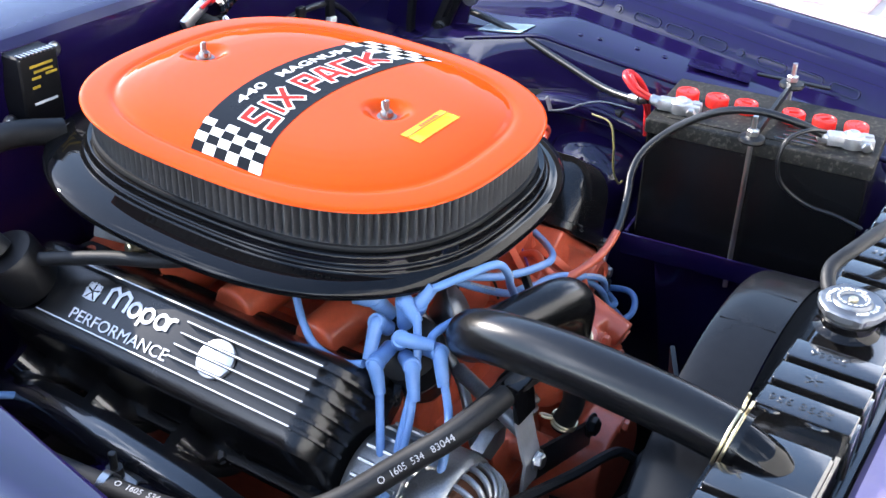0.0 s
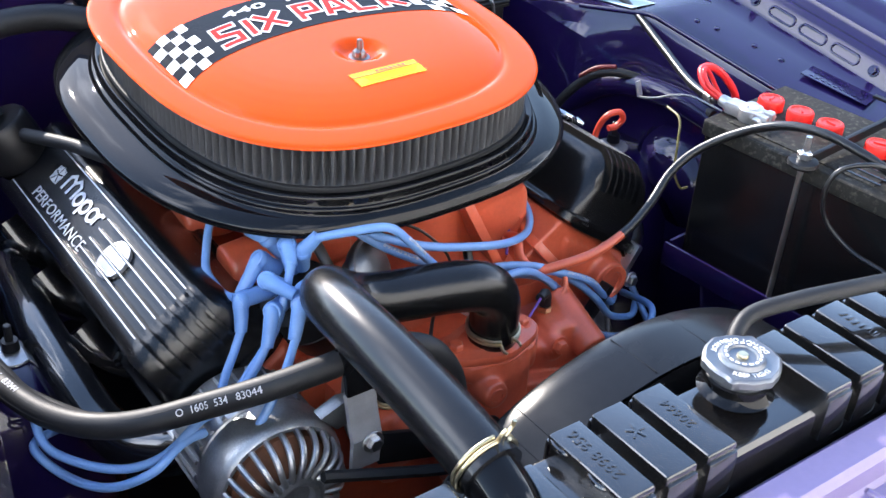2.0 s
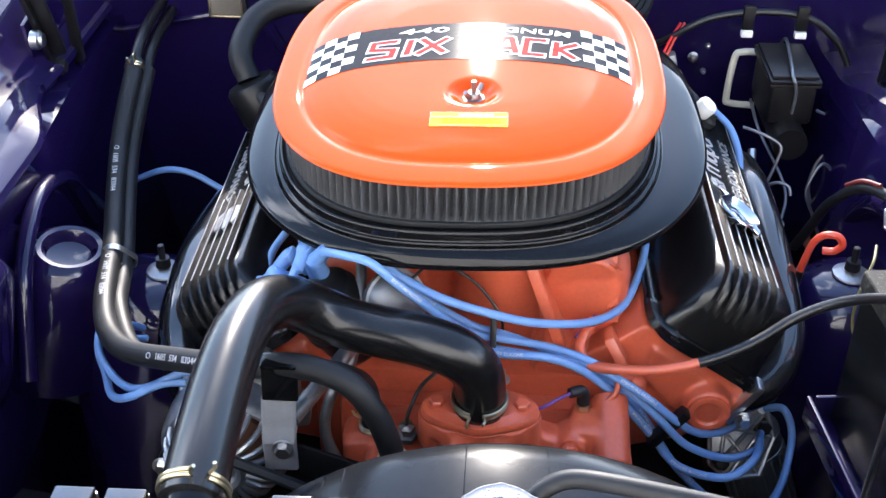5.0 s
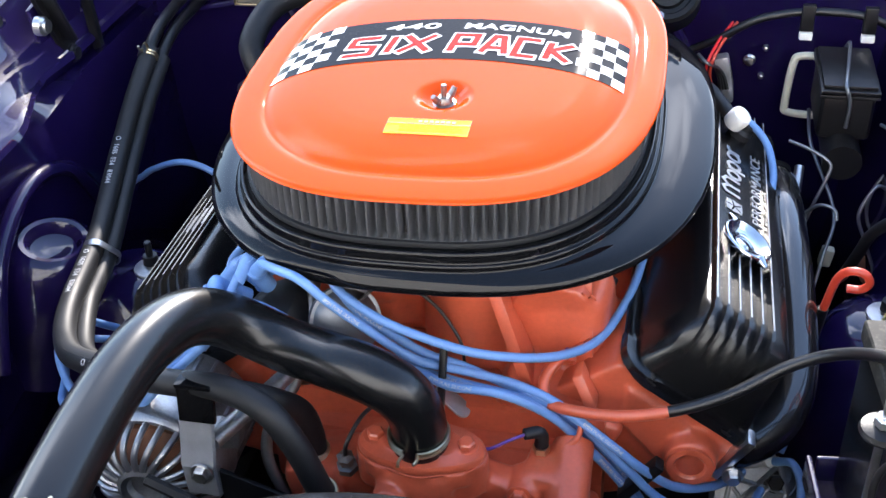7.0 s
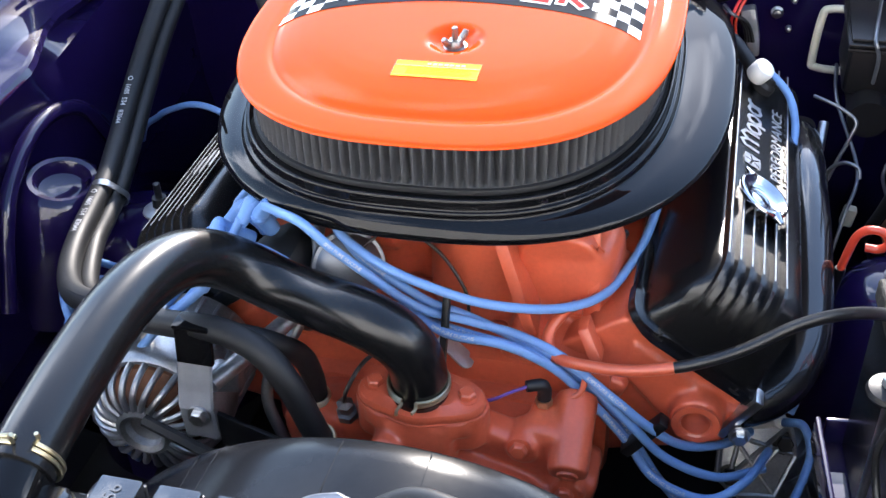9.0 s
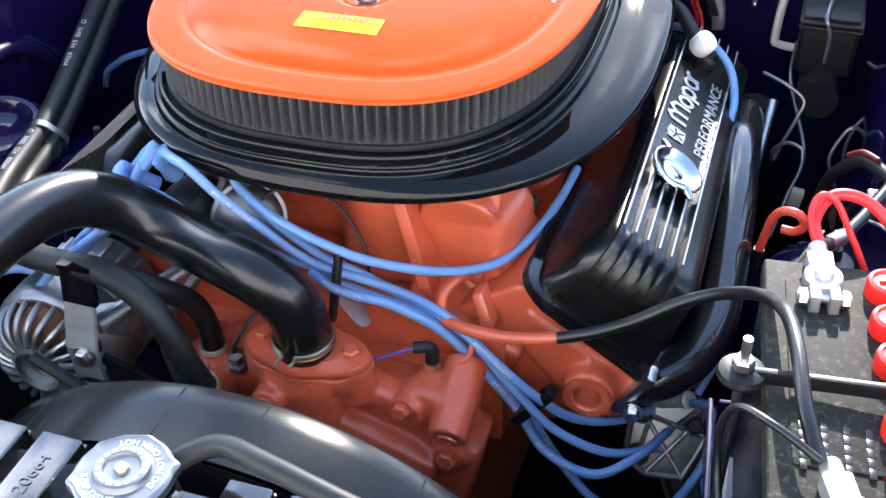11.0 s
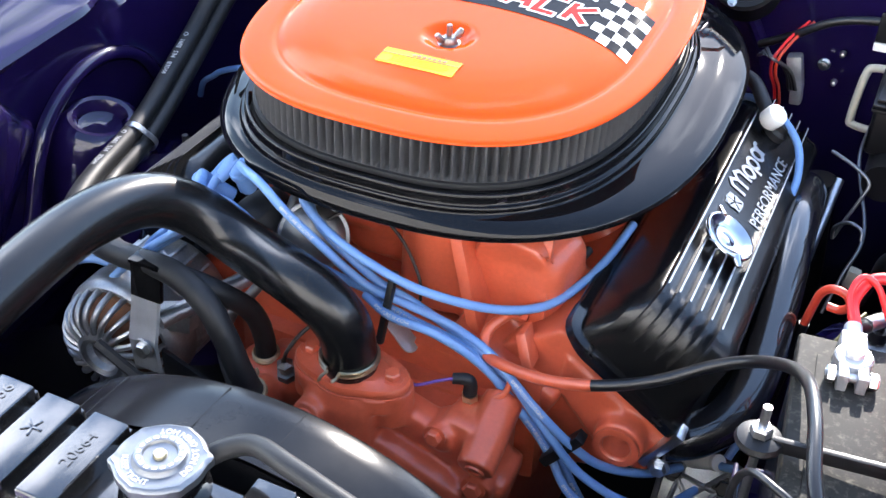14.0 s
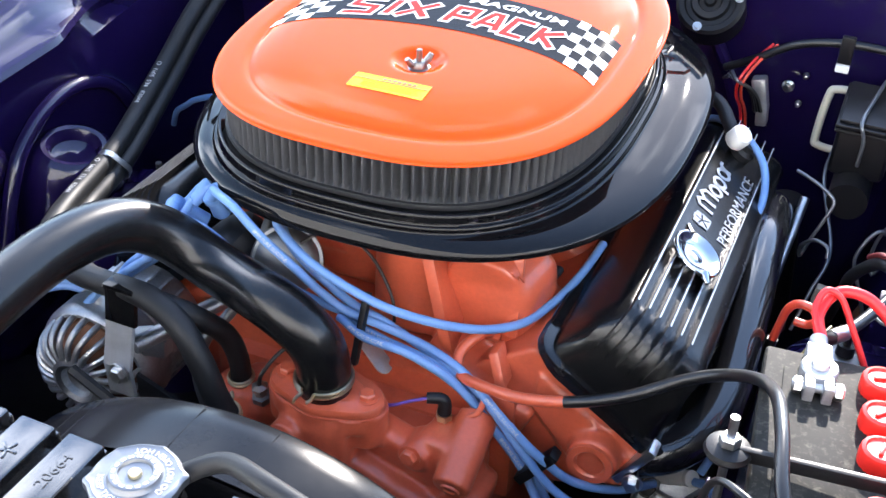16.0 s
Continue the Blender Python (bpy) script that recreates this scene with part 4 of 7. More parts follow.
# heater fitting on the passenger's side with its brass nipple
bm = B()
lathe(bm, [(0.011, 0), (0.011, 0.008), (0.007, 0.009), (0.007, 0.016), (0.009, 0.017), (0.009, 0.021), (0.004, 0.024)], (-0.060, -0.388, 0.702), (0, -0.2, 1), 6)
part("switch_fitting", bm, M_NUT, engine, "dull steel switch fitting", smooth=25)
bm = B()
tube(bm, [(-0.060, -0.393, 0.724), (-0.058, -0.388, 0.738), (-0.045, -0.365, 0.757), (-0.02, -0.335, 0.762)], 0.0022, 8, 6)
part("switch_wire", bm, M_WIRE, engine)
# small plate bracket beside the outlet
bm = B()
outline = [(-0.022, -0.0095), (-0.022, 0.0095)] + [(0.012 + 0.0105 * math.sin(t), 0.0105 * math.cos(t)) for t in np.linspace(0, math.pi, 12)]
prism(bm, [pose(0.031, -0.310, 0.735, 0, 38, -14) @ Vector((x, y, 0)) for x, y in outline], (0, 0, 0), (0.0012, 0, 0.0018), 0.0005)
part("bracket_plate", bm, M_SILVER, engine, "bare steel tab")

# valve covers
CAP_Y = -0.140
COVER = [(0.200, 0.789), (0.195, 0.797), (0.201, 0.804), (0.210, 0.799), (0.216, 0.806), (0.262, 0.846), (0.277, 0.852), (0.3515, 0.8065), (0.358, 0.796), (0.328, 0.722), (0.332, 0.713), (0.340, 0.706), (0.333, 0.698), (0.322, 0.706)]


def cover_frame(side):
    """Point on the cover's face: u across (0 inner edge .. 1 outer edge), y, h above it."""
    a, b = (Vector((q[0], 0, q[1])) for q in (seat(side, 0.2661, 0.8589), seat(side, 0.3555, 0.8044)))
    d = (b - a)
    n = Vector((-d.z, 0, d.x)).normalized()

    def at(u, y, h=0.0):
        p = a + d * u + n * h
        return Vector((EX + side * (p.x - EX), y, p.z))
    return at


def valve_cover(side):
    bm = B()
    flange = [(x, z) for x, z in COVER]
    front = ((-0.303, 0), (-0.3005, 0), (-0.2975, 0.0), (-0.2957, 0.12), (-0.2925, 0.40), (-0.288, 0.62), (-0.282, 0.78), (-0.274, 0.90), (-0.263, 0.975), (-0.248, 1.0))
    rear = ((0.150, 1.0), (0.165, 0.975), (0.176, 0.90), (0.184, 0.78), (0.190, 0.62), (0.1945, 0.40), (0.1977, 0.12), (0.1995, 0.0), (0.2025, 0), (0.205, 0))
    fa, fb = Vector((0.207, 0.797)), Vector((0.328, 0.711))
    d = (fb - fa).normalized()
    span = (fb - fa).length
    loops = []
    for y, k in front + rear:
        # rounded corners of the flange
        e = min(y + 0.303, 0.205 - y)
        cut = 0.0 if e > 0.026 else 0.026 - math.sqrt(max(0.0, 0.026 ** 2 - (0.026 - e) ** 2))
        lp = []
        for i, (x, z) in enumerate(flange):
            if 3 <= i <= 10:
                p = Vector((x, z))
                foot = fa + d * max(0.008 + cut, min(span - 0.008 - cut, (p - fa).dot(d)))
                x, z = foot.lerp(p, k) + Vector((0.0045, 0.0045)) * (1 - k)
            else:
                x, z = Vector((x, z)) + d * (cut if i < 3 else -cut)
            x, z = seat(side, x, z)
            lp.append(bm.verts.new((EX + side * (x - EX), y, z)))
        loops.append(lp)
    bridge(bm, loops)
    es = [e for e in bm.edges if e.calc_length() > 0.3]
    bmesh.ops.bevel(bm, geom=es, offset=0.006, segments=3, affect="EDGES", profile=0.5)
    cv = part("valve_cover", bm, M_CRINKLE, engine, "black finned valve cover with bare metal lettering", 32)
    at = cover_frame(side)
    # fins: two long borders, four short ones ahead of the disc
    us = [(0.14 if side > 0 else 0.20) + (0.127 if side > 0 else 0.132) * k for k in range(6)]
    for k, u in enumerate(us):
        rear = 0.165 if side > 0 else 0.115
        spans = [(-0.256, rear)] if k in (0, 5) else [(-0.256, -0.080 if side < 0 else -0.120)] + ([(0.135, 0.165)] if side > 0 else [])
        for y0, y1 in spans:
            for mat, h0, h1, w in ((M_CRINKLE, -0.002, 0.0068, 0.0017), (M_SILVER, 0.0067, 0.0071, 0.0007)):
                bm = B()
                ring = [at(u, y0, h0), at(u, y0, h1), at(u, y1, h1), at(u, y1, h0)]
                dx = (at(u + 0.1, 0) - at(u, 0)).normalized() * w
                if mat is M_CRINKLE and y0 < -0.2:
                    # the fin runs on over the rounded front end
                    ring[0:1] = [at(u, y, h) for y, h in ((-0.250, -0.004), (-0.271, -0.010), (-0.283, -0.022), (-0.289, -0.042), (-0.2992, -0.042), (-0.2980, -0.034), (-0.2952, -0.0245), (-0.2908, -0.0150), (-0.2848, -0.0070), (-0.2775, -0.0005), (-0.269, 0.0042))]
                prism(bm, [q - dx for q in ring], (0, 0, 0), dx * 2)
                part("fin" if mat is M_CRINKLE else "fin_top", bm, mat, cv, smooth=0)
    return cv, at


for side in (1, -1):
    cv, at = valve_cover(side)
    # letters read from the car's own flank, their tops towards the air cleaner
    sgn = side            # along +y on the driver's side, along -y on the other
    if side < 0:
        y_logo, y_disc = 0.062, -0.135
    else:
        y_logo, y_disc = -0.063, None

    def put(bm, u, y):
        return bend(bm, lambda co: at(u - (0.06 if side > 0 else 0.0) - co.y / 0.103, y + sgn * co.x, 0.0006 + co.z))
    # emblem: a framed five-sided mark as a plain shape
    bm = B()
    ribbon(bm, [(-0.0092, -0.0092), (0.0092, -0.0092), (0.0092, 0.0092), (-0.0092, 0.0092), (-0.0092, -0.0092)], 0.0011, 0.0006)
    part("emblem_frame", put(bm, 0.44, y_logo), M_SILVER, cv, smooth=0)
    for k in range(5):
        bm = B()
        t = math.pi / 2 + 2 * math.pi * k / 5
        t2 = t + 2 * math.pi / 5
        tri = [(0.0012 * math.cos((t + t2) / 2), 0.0012 * math.sin((t + t2) / 2)), (0.0088 * math.cos(t + 0.12), 0.0088 * math.sin(t + 0.12)), (0.0088 * math.cos(t2 - 0.12), 0.0088 * math.sin(t2 - 0.12))]
        prism(bm, [Vector((x, y, 0)) for x, y in tri], (0, 0, 0), (0, 0, 0.0006))
        part("emblem_wedge", put(bend(bm, lambda c: Vector((c.x * 1.35, c.y * 1.35, c.z))), 0.44, y_logo), M_SILVER, cv, smooth=0)
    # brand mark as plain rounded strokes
    for k, (w, h) in enumerate(((0.026, 0.019), (0.015, 0.014), (0.015, 0.018), (0.015, 0.014), (0.011, 0.014))):
        x = (0.016, 0.045, 0.062, 0.079, 0.094)[k]
        r = 0.0021
        lo = -0.003 if k != 2 else -0.007
        if k == 0:
            arcs = [[(0, -0.006), (0, 0.008), (0.006, 0.0115), (0.012, 0.006), (0.012, -0.006)], [(0.012, 0.006), (0.018, 0.0115), (0.025, 0.008), (0.025, -0.006)]]
        elif k == 4:
            arcs = [[(0, -0.006), (0, 0.002), (0.003, 0.006), (0.008, 0.006)]]
        else:
            arcs = [[(0.0065 + 0.0062 * math.cos(a), 0.0062 * math.sin(a)) for a in np.linspace(0, 2 * math.pi, 13)]]
            if k == 2:
                arcs.append([(0.0, 0.006), (0.0, -0.0115)])
            if k == 3:
                arcs.append([(0.0135, 0.006), (0.0135, -0.006)])
        for arc in arcs:
            bm = B()
            ribbon(bm, [(0.024 + (x + ax_ - 0.016) * 1.2, ay_ * 1.3) for ax_, ay_ in arc], r * 2.0, 0.0006)
            part("brand_stroke", put(bm, 0.44, y_logo), M_SILVER, cv, smooth=0)
    bm = words("PERFORMANCE", 0.0195, 0.0008, "LEFT")
    wide = max(v.co.x for v in bm.verts)
    bend(bm, lambda c: Vector((c.x * 0.150 / wide, c.y, c.z)))
    part("lettering", put(bm, 0.745, y_logo - sgn * 0.012), M_SILVER, cv, smooth=0)
    if y_disc is not None:
        bm = B()
        lathe(bm, [(0.0225, 0.0), (0.0225, 0.0045), (0.0215, 0.005)], at(0.56, y_disc, 0.0), at(0.56, y_disc, 1) - at(0.56, y_disc, 0), 40)
        part("disc", bm, M_SILVER, cv, "bare metal disc")
    for y, u in ((-0.297, 0.1), (-0.297, 0.9), (-0.14, 1), (0.05, 1)):
        p = Vector((0.2, 0, 0.800)).lerp(Vector((0.334, 0, 0.704)), 0.12 + 0.72 * u)
        if abs(y) < 0.2:
            p = Vector((0.334, 0, 0.7055))
        px, pz = seat(side, p.x, p.z)
        p = Vector((px, 0, pz))
        bm = B()
        bolt(bm, (EX + side * (p.x - EX), y, p.z), (side * 0.58, 0, 0.81), 0.0065, 0.008)
        part("cover_bolt", bm, M_SATIN, cv, smooth=25)
    if side > 0:
        # chrome twist-in oil cap
        bm = B()
        o, ax = at(0.44, CAP_Y, -0.006), at(0.44, CAP_Y, 1) - at(0.44, CAP_Y, 0)
        lathe(bm, [(0.019, 0.0), (0.019, 0.013), (0.0265, 0.0150), (0.0292, 0.0180), (0.0296, 0.0205), (0.0285, 0.0222), (0.0268, 0.0224), (0.0250, 0.0212), (0.0215, 0.0180), (0.0180, 0.0160), (0.0120, 0.0148), (0.0085, 0.0150), (0.0060, 0.0158), (0.0030, 0.0162), (0.0005, 0.0162)], o, ax, 64)
        for sg in (1, -1):
            d = (at(0.44 + 0.10 * sg, CAP_Y - 0.014 * sg, 0.0) - at(0.44, CAP_Y, 0.0)).normalized()
            c = o + ax.normalized() * 0.0195
            tube(bm, [c + d * 0.0255, c + d * 0.032, c + d * 0.0375], lambda t: 0.0058 - 0.0032 * t, 12, 4)
        part("oil_cap", bm, M_BRIGHTCAP, cv, "chrome twist oil cap")
        # breather grommet, hose and white end cap at the rear
        bm = B()
        o2 = at(0.45, 0.108, 0.0)
        lathe(bm, [(0.014, 0), (0.014, 0.008), (0.010, 0.012), (0.010, 0.02)], o2, ax, 20)
        part("grommet", bm, M_RUBBER, cv)
        bm = B()
        lathe(bm, [(0.0115, 0), (0.013, 0.002), (0.0135, 0.016), (0.012, 0.020), (0.004, 0.0215)], (0.297, 0.101, 0.853), (0.55, -0.25, 0.80), 24)
        part("white_cap", bm, M_WHITEPLASTIC, cv, "white plastic end cap")
        bm = B()
        tube(bm, [(0.298, 0.101, 0.856), (0.286, 0.120, 0.866), (0.262, 0.155, 0.874), (0.22, 0.175, 0.868)], 0.0085, 12, 6)
        part("breather_hose", bm, M_RUBBER, cv, "black rubber breather hose")
    else:
        # black can breather at the rear with a large hose
        bm = B()
        o, ax = Vector((-0.296, 0.153, 0.792)), Vector((-0.42, 0.12, 0.88))
        lathe(bm, [(0.018, -0.01), (0.018, 0.006), (0.036, 0.008), (0.038, 0.014), (0.038, 0.060), (0.034, 0.066), (0.012, 0.067)], o, ax, 36)
        part("breather_can", bm, M_SATIN, cv, "black breather can")

# exhaust: shiny black header tubes outside the heads
for side in (1, -1):
    sx = lambda x: EX + side * (x - EX)
    low = 0.0 if side > 0 else -0.018
    bm = B()
    run = ((0.312, -0.281, 0.688), (0.322, -0.278, 0.690), (0.342, -0.268, 0.696), (0.363, -0.245, 0.709), (0.375, -0.200, 0.726), (0.373, -0.100, 0.758), (0.367, -0.020, 0.778), (0.363, 0.05, 0.782), (0.358, 0.12, 0.765), (0.345, 0.20, 0.70), (0.34, 0.30, 0.58))
    tube(bm, [(sx(x), y, z + low) for x, y, z in run] if side > 0 else [(sx(x), y, z + low) for x, y, z in ((0.314, -0.298, 0.690), (0.330, -0.284, 0.681), (0.354, -0.252, 0.674), (0.373, -0.207, 0.683), (0.381, -0.155, 0.701), (0.383, -0.08, 0.712), (0.380, 0.0, 0.714), (0.372, 0.10, 0.702), (0.36, 0.20, 0.65), (0.34, 0.30, 0.55))], 0.0225 if side > 0 else 0.0265, 28, 8)
    part("exhaust_pipe", bm, M_HEADER, engine, "glossy black exhaust tube")
    bm = B()
    box(bm, (sx(0.313), -0.297, 0.694 + low), (0.010, 0.022, 0.062), (0, side * 32, 0), 0.003)
    part("exhaust_flange", bm, M_STEEL, engine, "bare metal flange")
    bm = B()
    bolt(bm, (sx(0.315), -0.309, 0.676 + low), (0.1 * side, -1, 0), 0.008, 0.009)
    part("flange_bolt", bm, M_STEEL, engine)
    for y in (-0.13, 0.0, 0.13):
        bm = B()
        tube(bm, [(sx(0.262), y, 0.66), (sx(0.30), y, 0.662), (sx(0.335), y + 0.01, 0.685), (sx(0.35), y + 0.03, 0.712)], 0.020, 16, 6)
        part("exhaust_branch", bm, M_HEADER, engine)

# cast aluminium pump and its webbed bracket at the driver's side of the block
PT, PB = Vector((0.360, -0.172, 0.535)), Vector((0.412, -0.186, 0.400))
PD = (PB - PT).normalized()
PE = Vector((0.2, -0.9, 0)) - PD * PD.dot(Vector((0.2, -0.9, 0)))
PE.normalize()
PS = PD.cross(PE)
bm = B()
lathe(bm, [(0.030, -0.012), (0.040, -0.006), (0.043, 0.004), (0.0425, 0.07), (0.040, 0.125), (0.034, 0.150), (0.024, 0.166), (0.012, 0.173), (0.002, 0.174)], PT, PD, 40)
part("fuel_pump", bm, M_ALU, engine, "cast aluminium pump body", 40)
for k in range(11):
    a = -1.75 + 0.35 * k
    out = PE * math.cos(a) + PS * math.sin(a)
    bm = B()
    tube(bm, [PT + out * 0.0430 + PD * 0.030, PT + out * 0.0425 + PD * 0.08, PT + out * 0.0400 + PD * 0.125, PT + out * 0.0335 + PD * 0.151, PT + out * 0.0235 + PD * 0.166], 0.0024, 6, 4)
    part("body_rib", bm, M_ALU, engine)
for d, rr in ((0.028, 0.0440), (0.006, 0.0445)):
    bm = B()
    lathe(bm, [(rr - 0.003, -0.003), (rr, -0.002), (rr, 0.002), (rr - 0.003, 0.003)], PT + PD * d, PD, 40)
    part("body_band", bm, M_ALU, engine)
PN = Vector((0.10, -0.80, 0.58)).normalized()
PU = Vector((1, 0, 0)) - PN * PN.x
PU.normalize()
PV = PN.cross(PU) * -1
PC = Vector((0.345, -0.219, 0.550))
plate = [(-0.040, 0.040), (-0.016, 0.052), (0.032, 0.044), (0.042, 0.012), (0.024, -0.036), (-0.016, -0.040), (-0.040, -0.022)]
if PV.z < 0:
    PV = -PV
bm = B()
prism(bm, [PC + PU * x + PV * y for x, y in plate], (0, 0, 0), PN * -0.006, 0.0015)
part("bracket_plate", bm, M_ALU, engine, "webbed cast aluminium bracket")
ring = plate + plate[:1]
for (x0, y0), (x1, y1) in zip(ring, ring[1:]):
    bm = B()
    tube(bm, [PC + PU * x0 + PV * y0 + PN * 0.002, PC + PU * x1 + PV * y1 + PN * 0.002], 0.0034, 8, 2)
    part("bracket_rim", bm, M_ALU, engine)
BOLTS = ((-0.028, 0.026), (0.028, 0.024), (-0.026, -0.020))
for (x0, y0), (x1, y1) in (((-0.028, 0.026), (0.024, -0.036)), ((-0.028, 0.026), (0.042, 0.012)), ((0.028, 0.024), (-0.016, -0.040)), ((-0.026, -0.020), (0.032, 0.044)), ((-0.016, 0.052), (-0.026, -0.020))):
    bm = B()
    tube(bm, [PC + PU * x0 + PV * y0 + PN * 0.001, PC + PU * x1 + PV * y1 + PN * 0.001], 0.0028, 8, 2)
    part("web", bm, M_ALU, engine)
for x, y in BOLTS:
    bm = B()
    bolt(bm, PC + PU * x + PV * y, PN, 0.0095, 0.011)
    part("pump_bolt", bm, M_SATIN, engine, smooth=25)


def wire(name, pts, r, mat, label, category="wire", group="", seg=10, n=8):
    bm = B()
    tube(bm, pts, r, seg, n)
    ob = part(name, bm, mat, None, "", 60)
    return tagged(ob, label, category, group)


def ring_clamp(parent, at, axis, r, label="spring wire hose clamp", mat=M_ZINC, tilt=0.0):
    """A spring clamp: a double wire ring with two bent ears."""
    at, ax = Vector(at), Vector(axis).normalized()
    m = Matrix.Translation(at) @ frame_z(ax) @ pose(0, 0, 0, 0, 0, tilt)
    for dz in (-0.0022, 0.0022):
        bm = B()
        pts = [m @ Vector(((r + 0.0016) * math.cos(a), (r + 0.0016) * math.sin(a), dz)) for a in np.linspace(0.25, 2 * math.pi - 0.25, 40)]
        tube(bm, pts, 0.0017, 8, 2)
        part("clamp_ring", bm, mat, parent, label)
    for a, s in ((0.25, 1), (-0.25, -1)):
        bm = B()
        c, sn = math.cos(a), math.sin(a)
        tube(bm, [m @ Vector(((r + 0.0016) * c, (r + 0.0016) * sn, 0.0022 * s)), m @ Vector(((r + 0.010) * c, (r + 0.010) * sn, 0.003 * s)), m @ Vector(((r + 0.016) * c, (r + 0.016) * sn - 0.003 * s, 0.0032 * s))], 0.0017, 8, 4)
        part("clamp_ear", bm, mat, parent)


# ---- radiator, shroud and cap ----
rad = thing("radiator", "black radiator with a ribbed top tank", "radiator", (XC, -0.69, 0.28))
TX0, TX1, TY0, TY1, TZ = -0.325, 0.415, -0.740, -0.657, 0.884
CAP = (0.036, -0.689)
bm = B()
box(bm, ((TX0 + TX1) / 2, (TY0 + TY1) / 2, TZ - 0.051), (TX1 - TX0, TY1 - TY0, 0.077), (0, 0, 0), 0.010, 3)
part("top_tank", bm, M_TANK, rad, "worn black top tank")
bm = B()
box(bm, (XC, -0.692, 0.55), (0.66, 0.055, 0.50), (0, 0, 0), 0.003)
part("core", bm, M_SATIN, rad)
for sx in (TX0 + 0.01, TX1 - 0.01):
    bm = B()
    box(bm, (sx, -0.692, 0.5475), (0.03, 0.09, 0.605), (0, 0, 0), 0.004)
    part("side_channel", bm, M_SATIN, rad)
# pressed ribs across the tank, each beside a lower flat with a thin bead
ribs = [-0.037 - 0.0450 * k for k in range(3)] + [-0.258, -0.300] + [0.108 + 0.0450 * k for k in range(7)]
for k, x in enumerate(ribs):
    bm = B()
    box(bm, (x, (TY0 + TY1) / 2, TZ - 0.006), (0.0325, TY1 - TY0 + 0.004, 0.024), (0, 0, 0), 0.0026, 3)
    box(bm, (x, TY0 - 0.001, TZ - 0.024), (0.0325, 0.008, 0.045), (0, 0, 0), 0.0026)
    box(bm, (x, TY1 + 0.001, TZ - 0.024), (0.0325, 0.008, 0.045), (0, 0, 0), 0.0026)
    part("tank_rib", bm, M_TANK, rad)
    if k == 2:
        bm = words("2998 956", 0.0150, 0.0012)
        part("stamped_number", bend(bm, lambda c: Vector((x - c.y, -0.692 + c.x * 1.05, TZ + 0.0062 + c.z))), M_TANK, rad, smooth=0)
    elif k in (7, 9):
        for q in range(6):
            bm = B()
            box(bm, (x + rng.uniform(-0.0008, 0.0008), -0.710 + 0.0072 * q, TZ + 0.0062), (0.0085, 0.0040, 0.0014), (0, 0, rng.uniform(-14, 14)), 0.0004)
            part("stamped_mark", bm, M_TANK, rad)
    elif k == 0:
        bm = words("20664", 0.0135, 0.0012)
        part("stamped_number", bend(bm, lambda c: Vector((x - c.y, -0.692 + c.x * 1.05, TZ + 0.0062 + c.z))), M_TANK, rad, smooth=0)
    elif k == 1:
        for q in range(5):
            a = 2 * math.pi * q / 5
            bm = B()
            box(bm, (x + 0.0045 * math.cos(a), -0.690 + 0.0045 * math.sin(a), TZ + 0.0062), (0.0085, 0.0022, 0.0014), (0, 0, math.degrees(a)), 0.0004)
            part("stamped_mark", bm, M_TANK, rad)
bm = B()
box(bm, ((TX0 + TX1) / 2, (TY0 + TY1) / 2, TZ - 0.079), (TX1 - TX0 + 0.012, TY1 - TY0 + 0.016, 0.008), (0, 0, 0), 0.002)
part("header_seam", bm, M_TANK, rad)
# filler neck and inlet
bm = B()
lathe(bm, [(0.033, 0.0), (0.029, 0.003), (0.0265, 0.006), (0.0265, 0.012), (0.030, 0.013), (0.030, 0.016)], (*CAP, TZ - 0.001), (0, 0, 1), 36)
part("filler_neck", bm, M_BLACK, rad, "black filler neck")
bm = B()
tube(bm, [(-0.203, -0.700, 0.850), (-0.204, -0.688, 0.872), (-0.205, -0.645, 0.891)], 0.0235, 24, 6)
part("inlet_neck", bm, M_BLACK, rad)
bm = B()
box(bm, (-0.20, -0.70, TZ - 0.010), (0.07, 0.075, 0.012), (0, 0, 0), 0.007, 3)
part("inlet_boss", bm, M_TANK, rad)
for dy in (-0.022, 0.022):
    bm = B()
    tube(bm, [(-0.135 + 0.010 * math.cos(a), -0.69 + dy + 0.013 * math.sin(a), TZ + 0.001) for a in np.linspace(0.2, 2 * math.pi + 0.2, 14)], 0.0022, 8, 3)
    part("pressed_loop", bm, M_TANK, rad)

cz = TZ + 0.0125
bm = B()


def lobes(a, r, z):
    if r < 0.028:
        return 1.0
    return 1 + 0.045 * max(0, math.cos(6 * (a - 0.5))) ** 4 + 0.070 * max(0, math.cos(2 * (a - 0.5))) ** 22


lathe(bm, [(0.0262, 0.0), (0.0270, 0.0085), (0.0318, 0.0092), (0.0328, 0.0105), (0.0328, 0.0165), (0.0312, 0.0185), (0.0298, 0.0190), (0.0285, 0.0185), (0.0200, 0.0185), (0.0190, 0.0195), (0.0180, 0.0225), (0.0165, 0.0232), (0.0125, 0.0225), (0.0115, 0.0205), (0.0080, 0.0200), (0.0010, 0.0200)], (*CAP, cz), (0, 0, 1), 96, lobes)
cap = part("radiator_cap", bm, M_CAPMETAL, rad, "bright stamped metal cap with safety lettering")
bm = B()
lathe(bm, [(0.0050, 0.0195), (0.0050, 0.0215), (0.0042, 0.0228), (0.0008, 0.0231)], (*CAP, cz), (0, 0, 1), 24)
part("rivet", bm, M_ZINC, cap, "brass rivet")


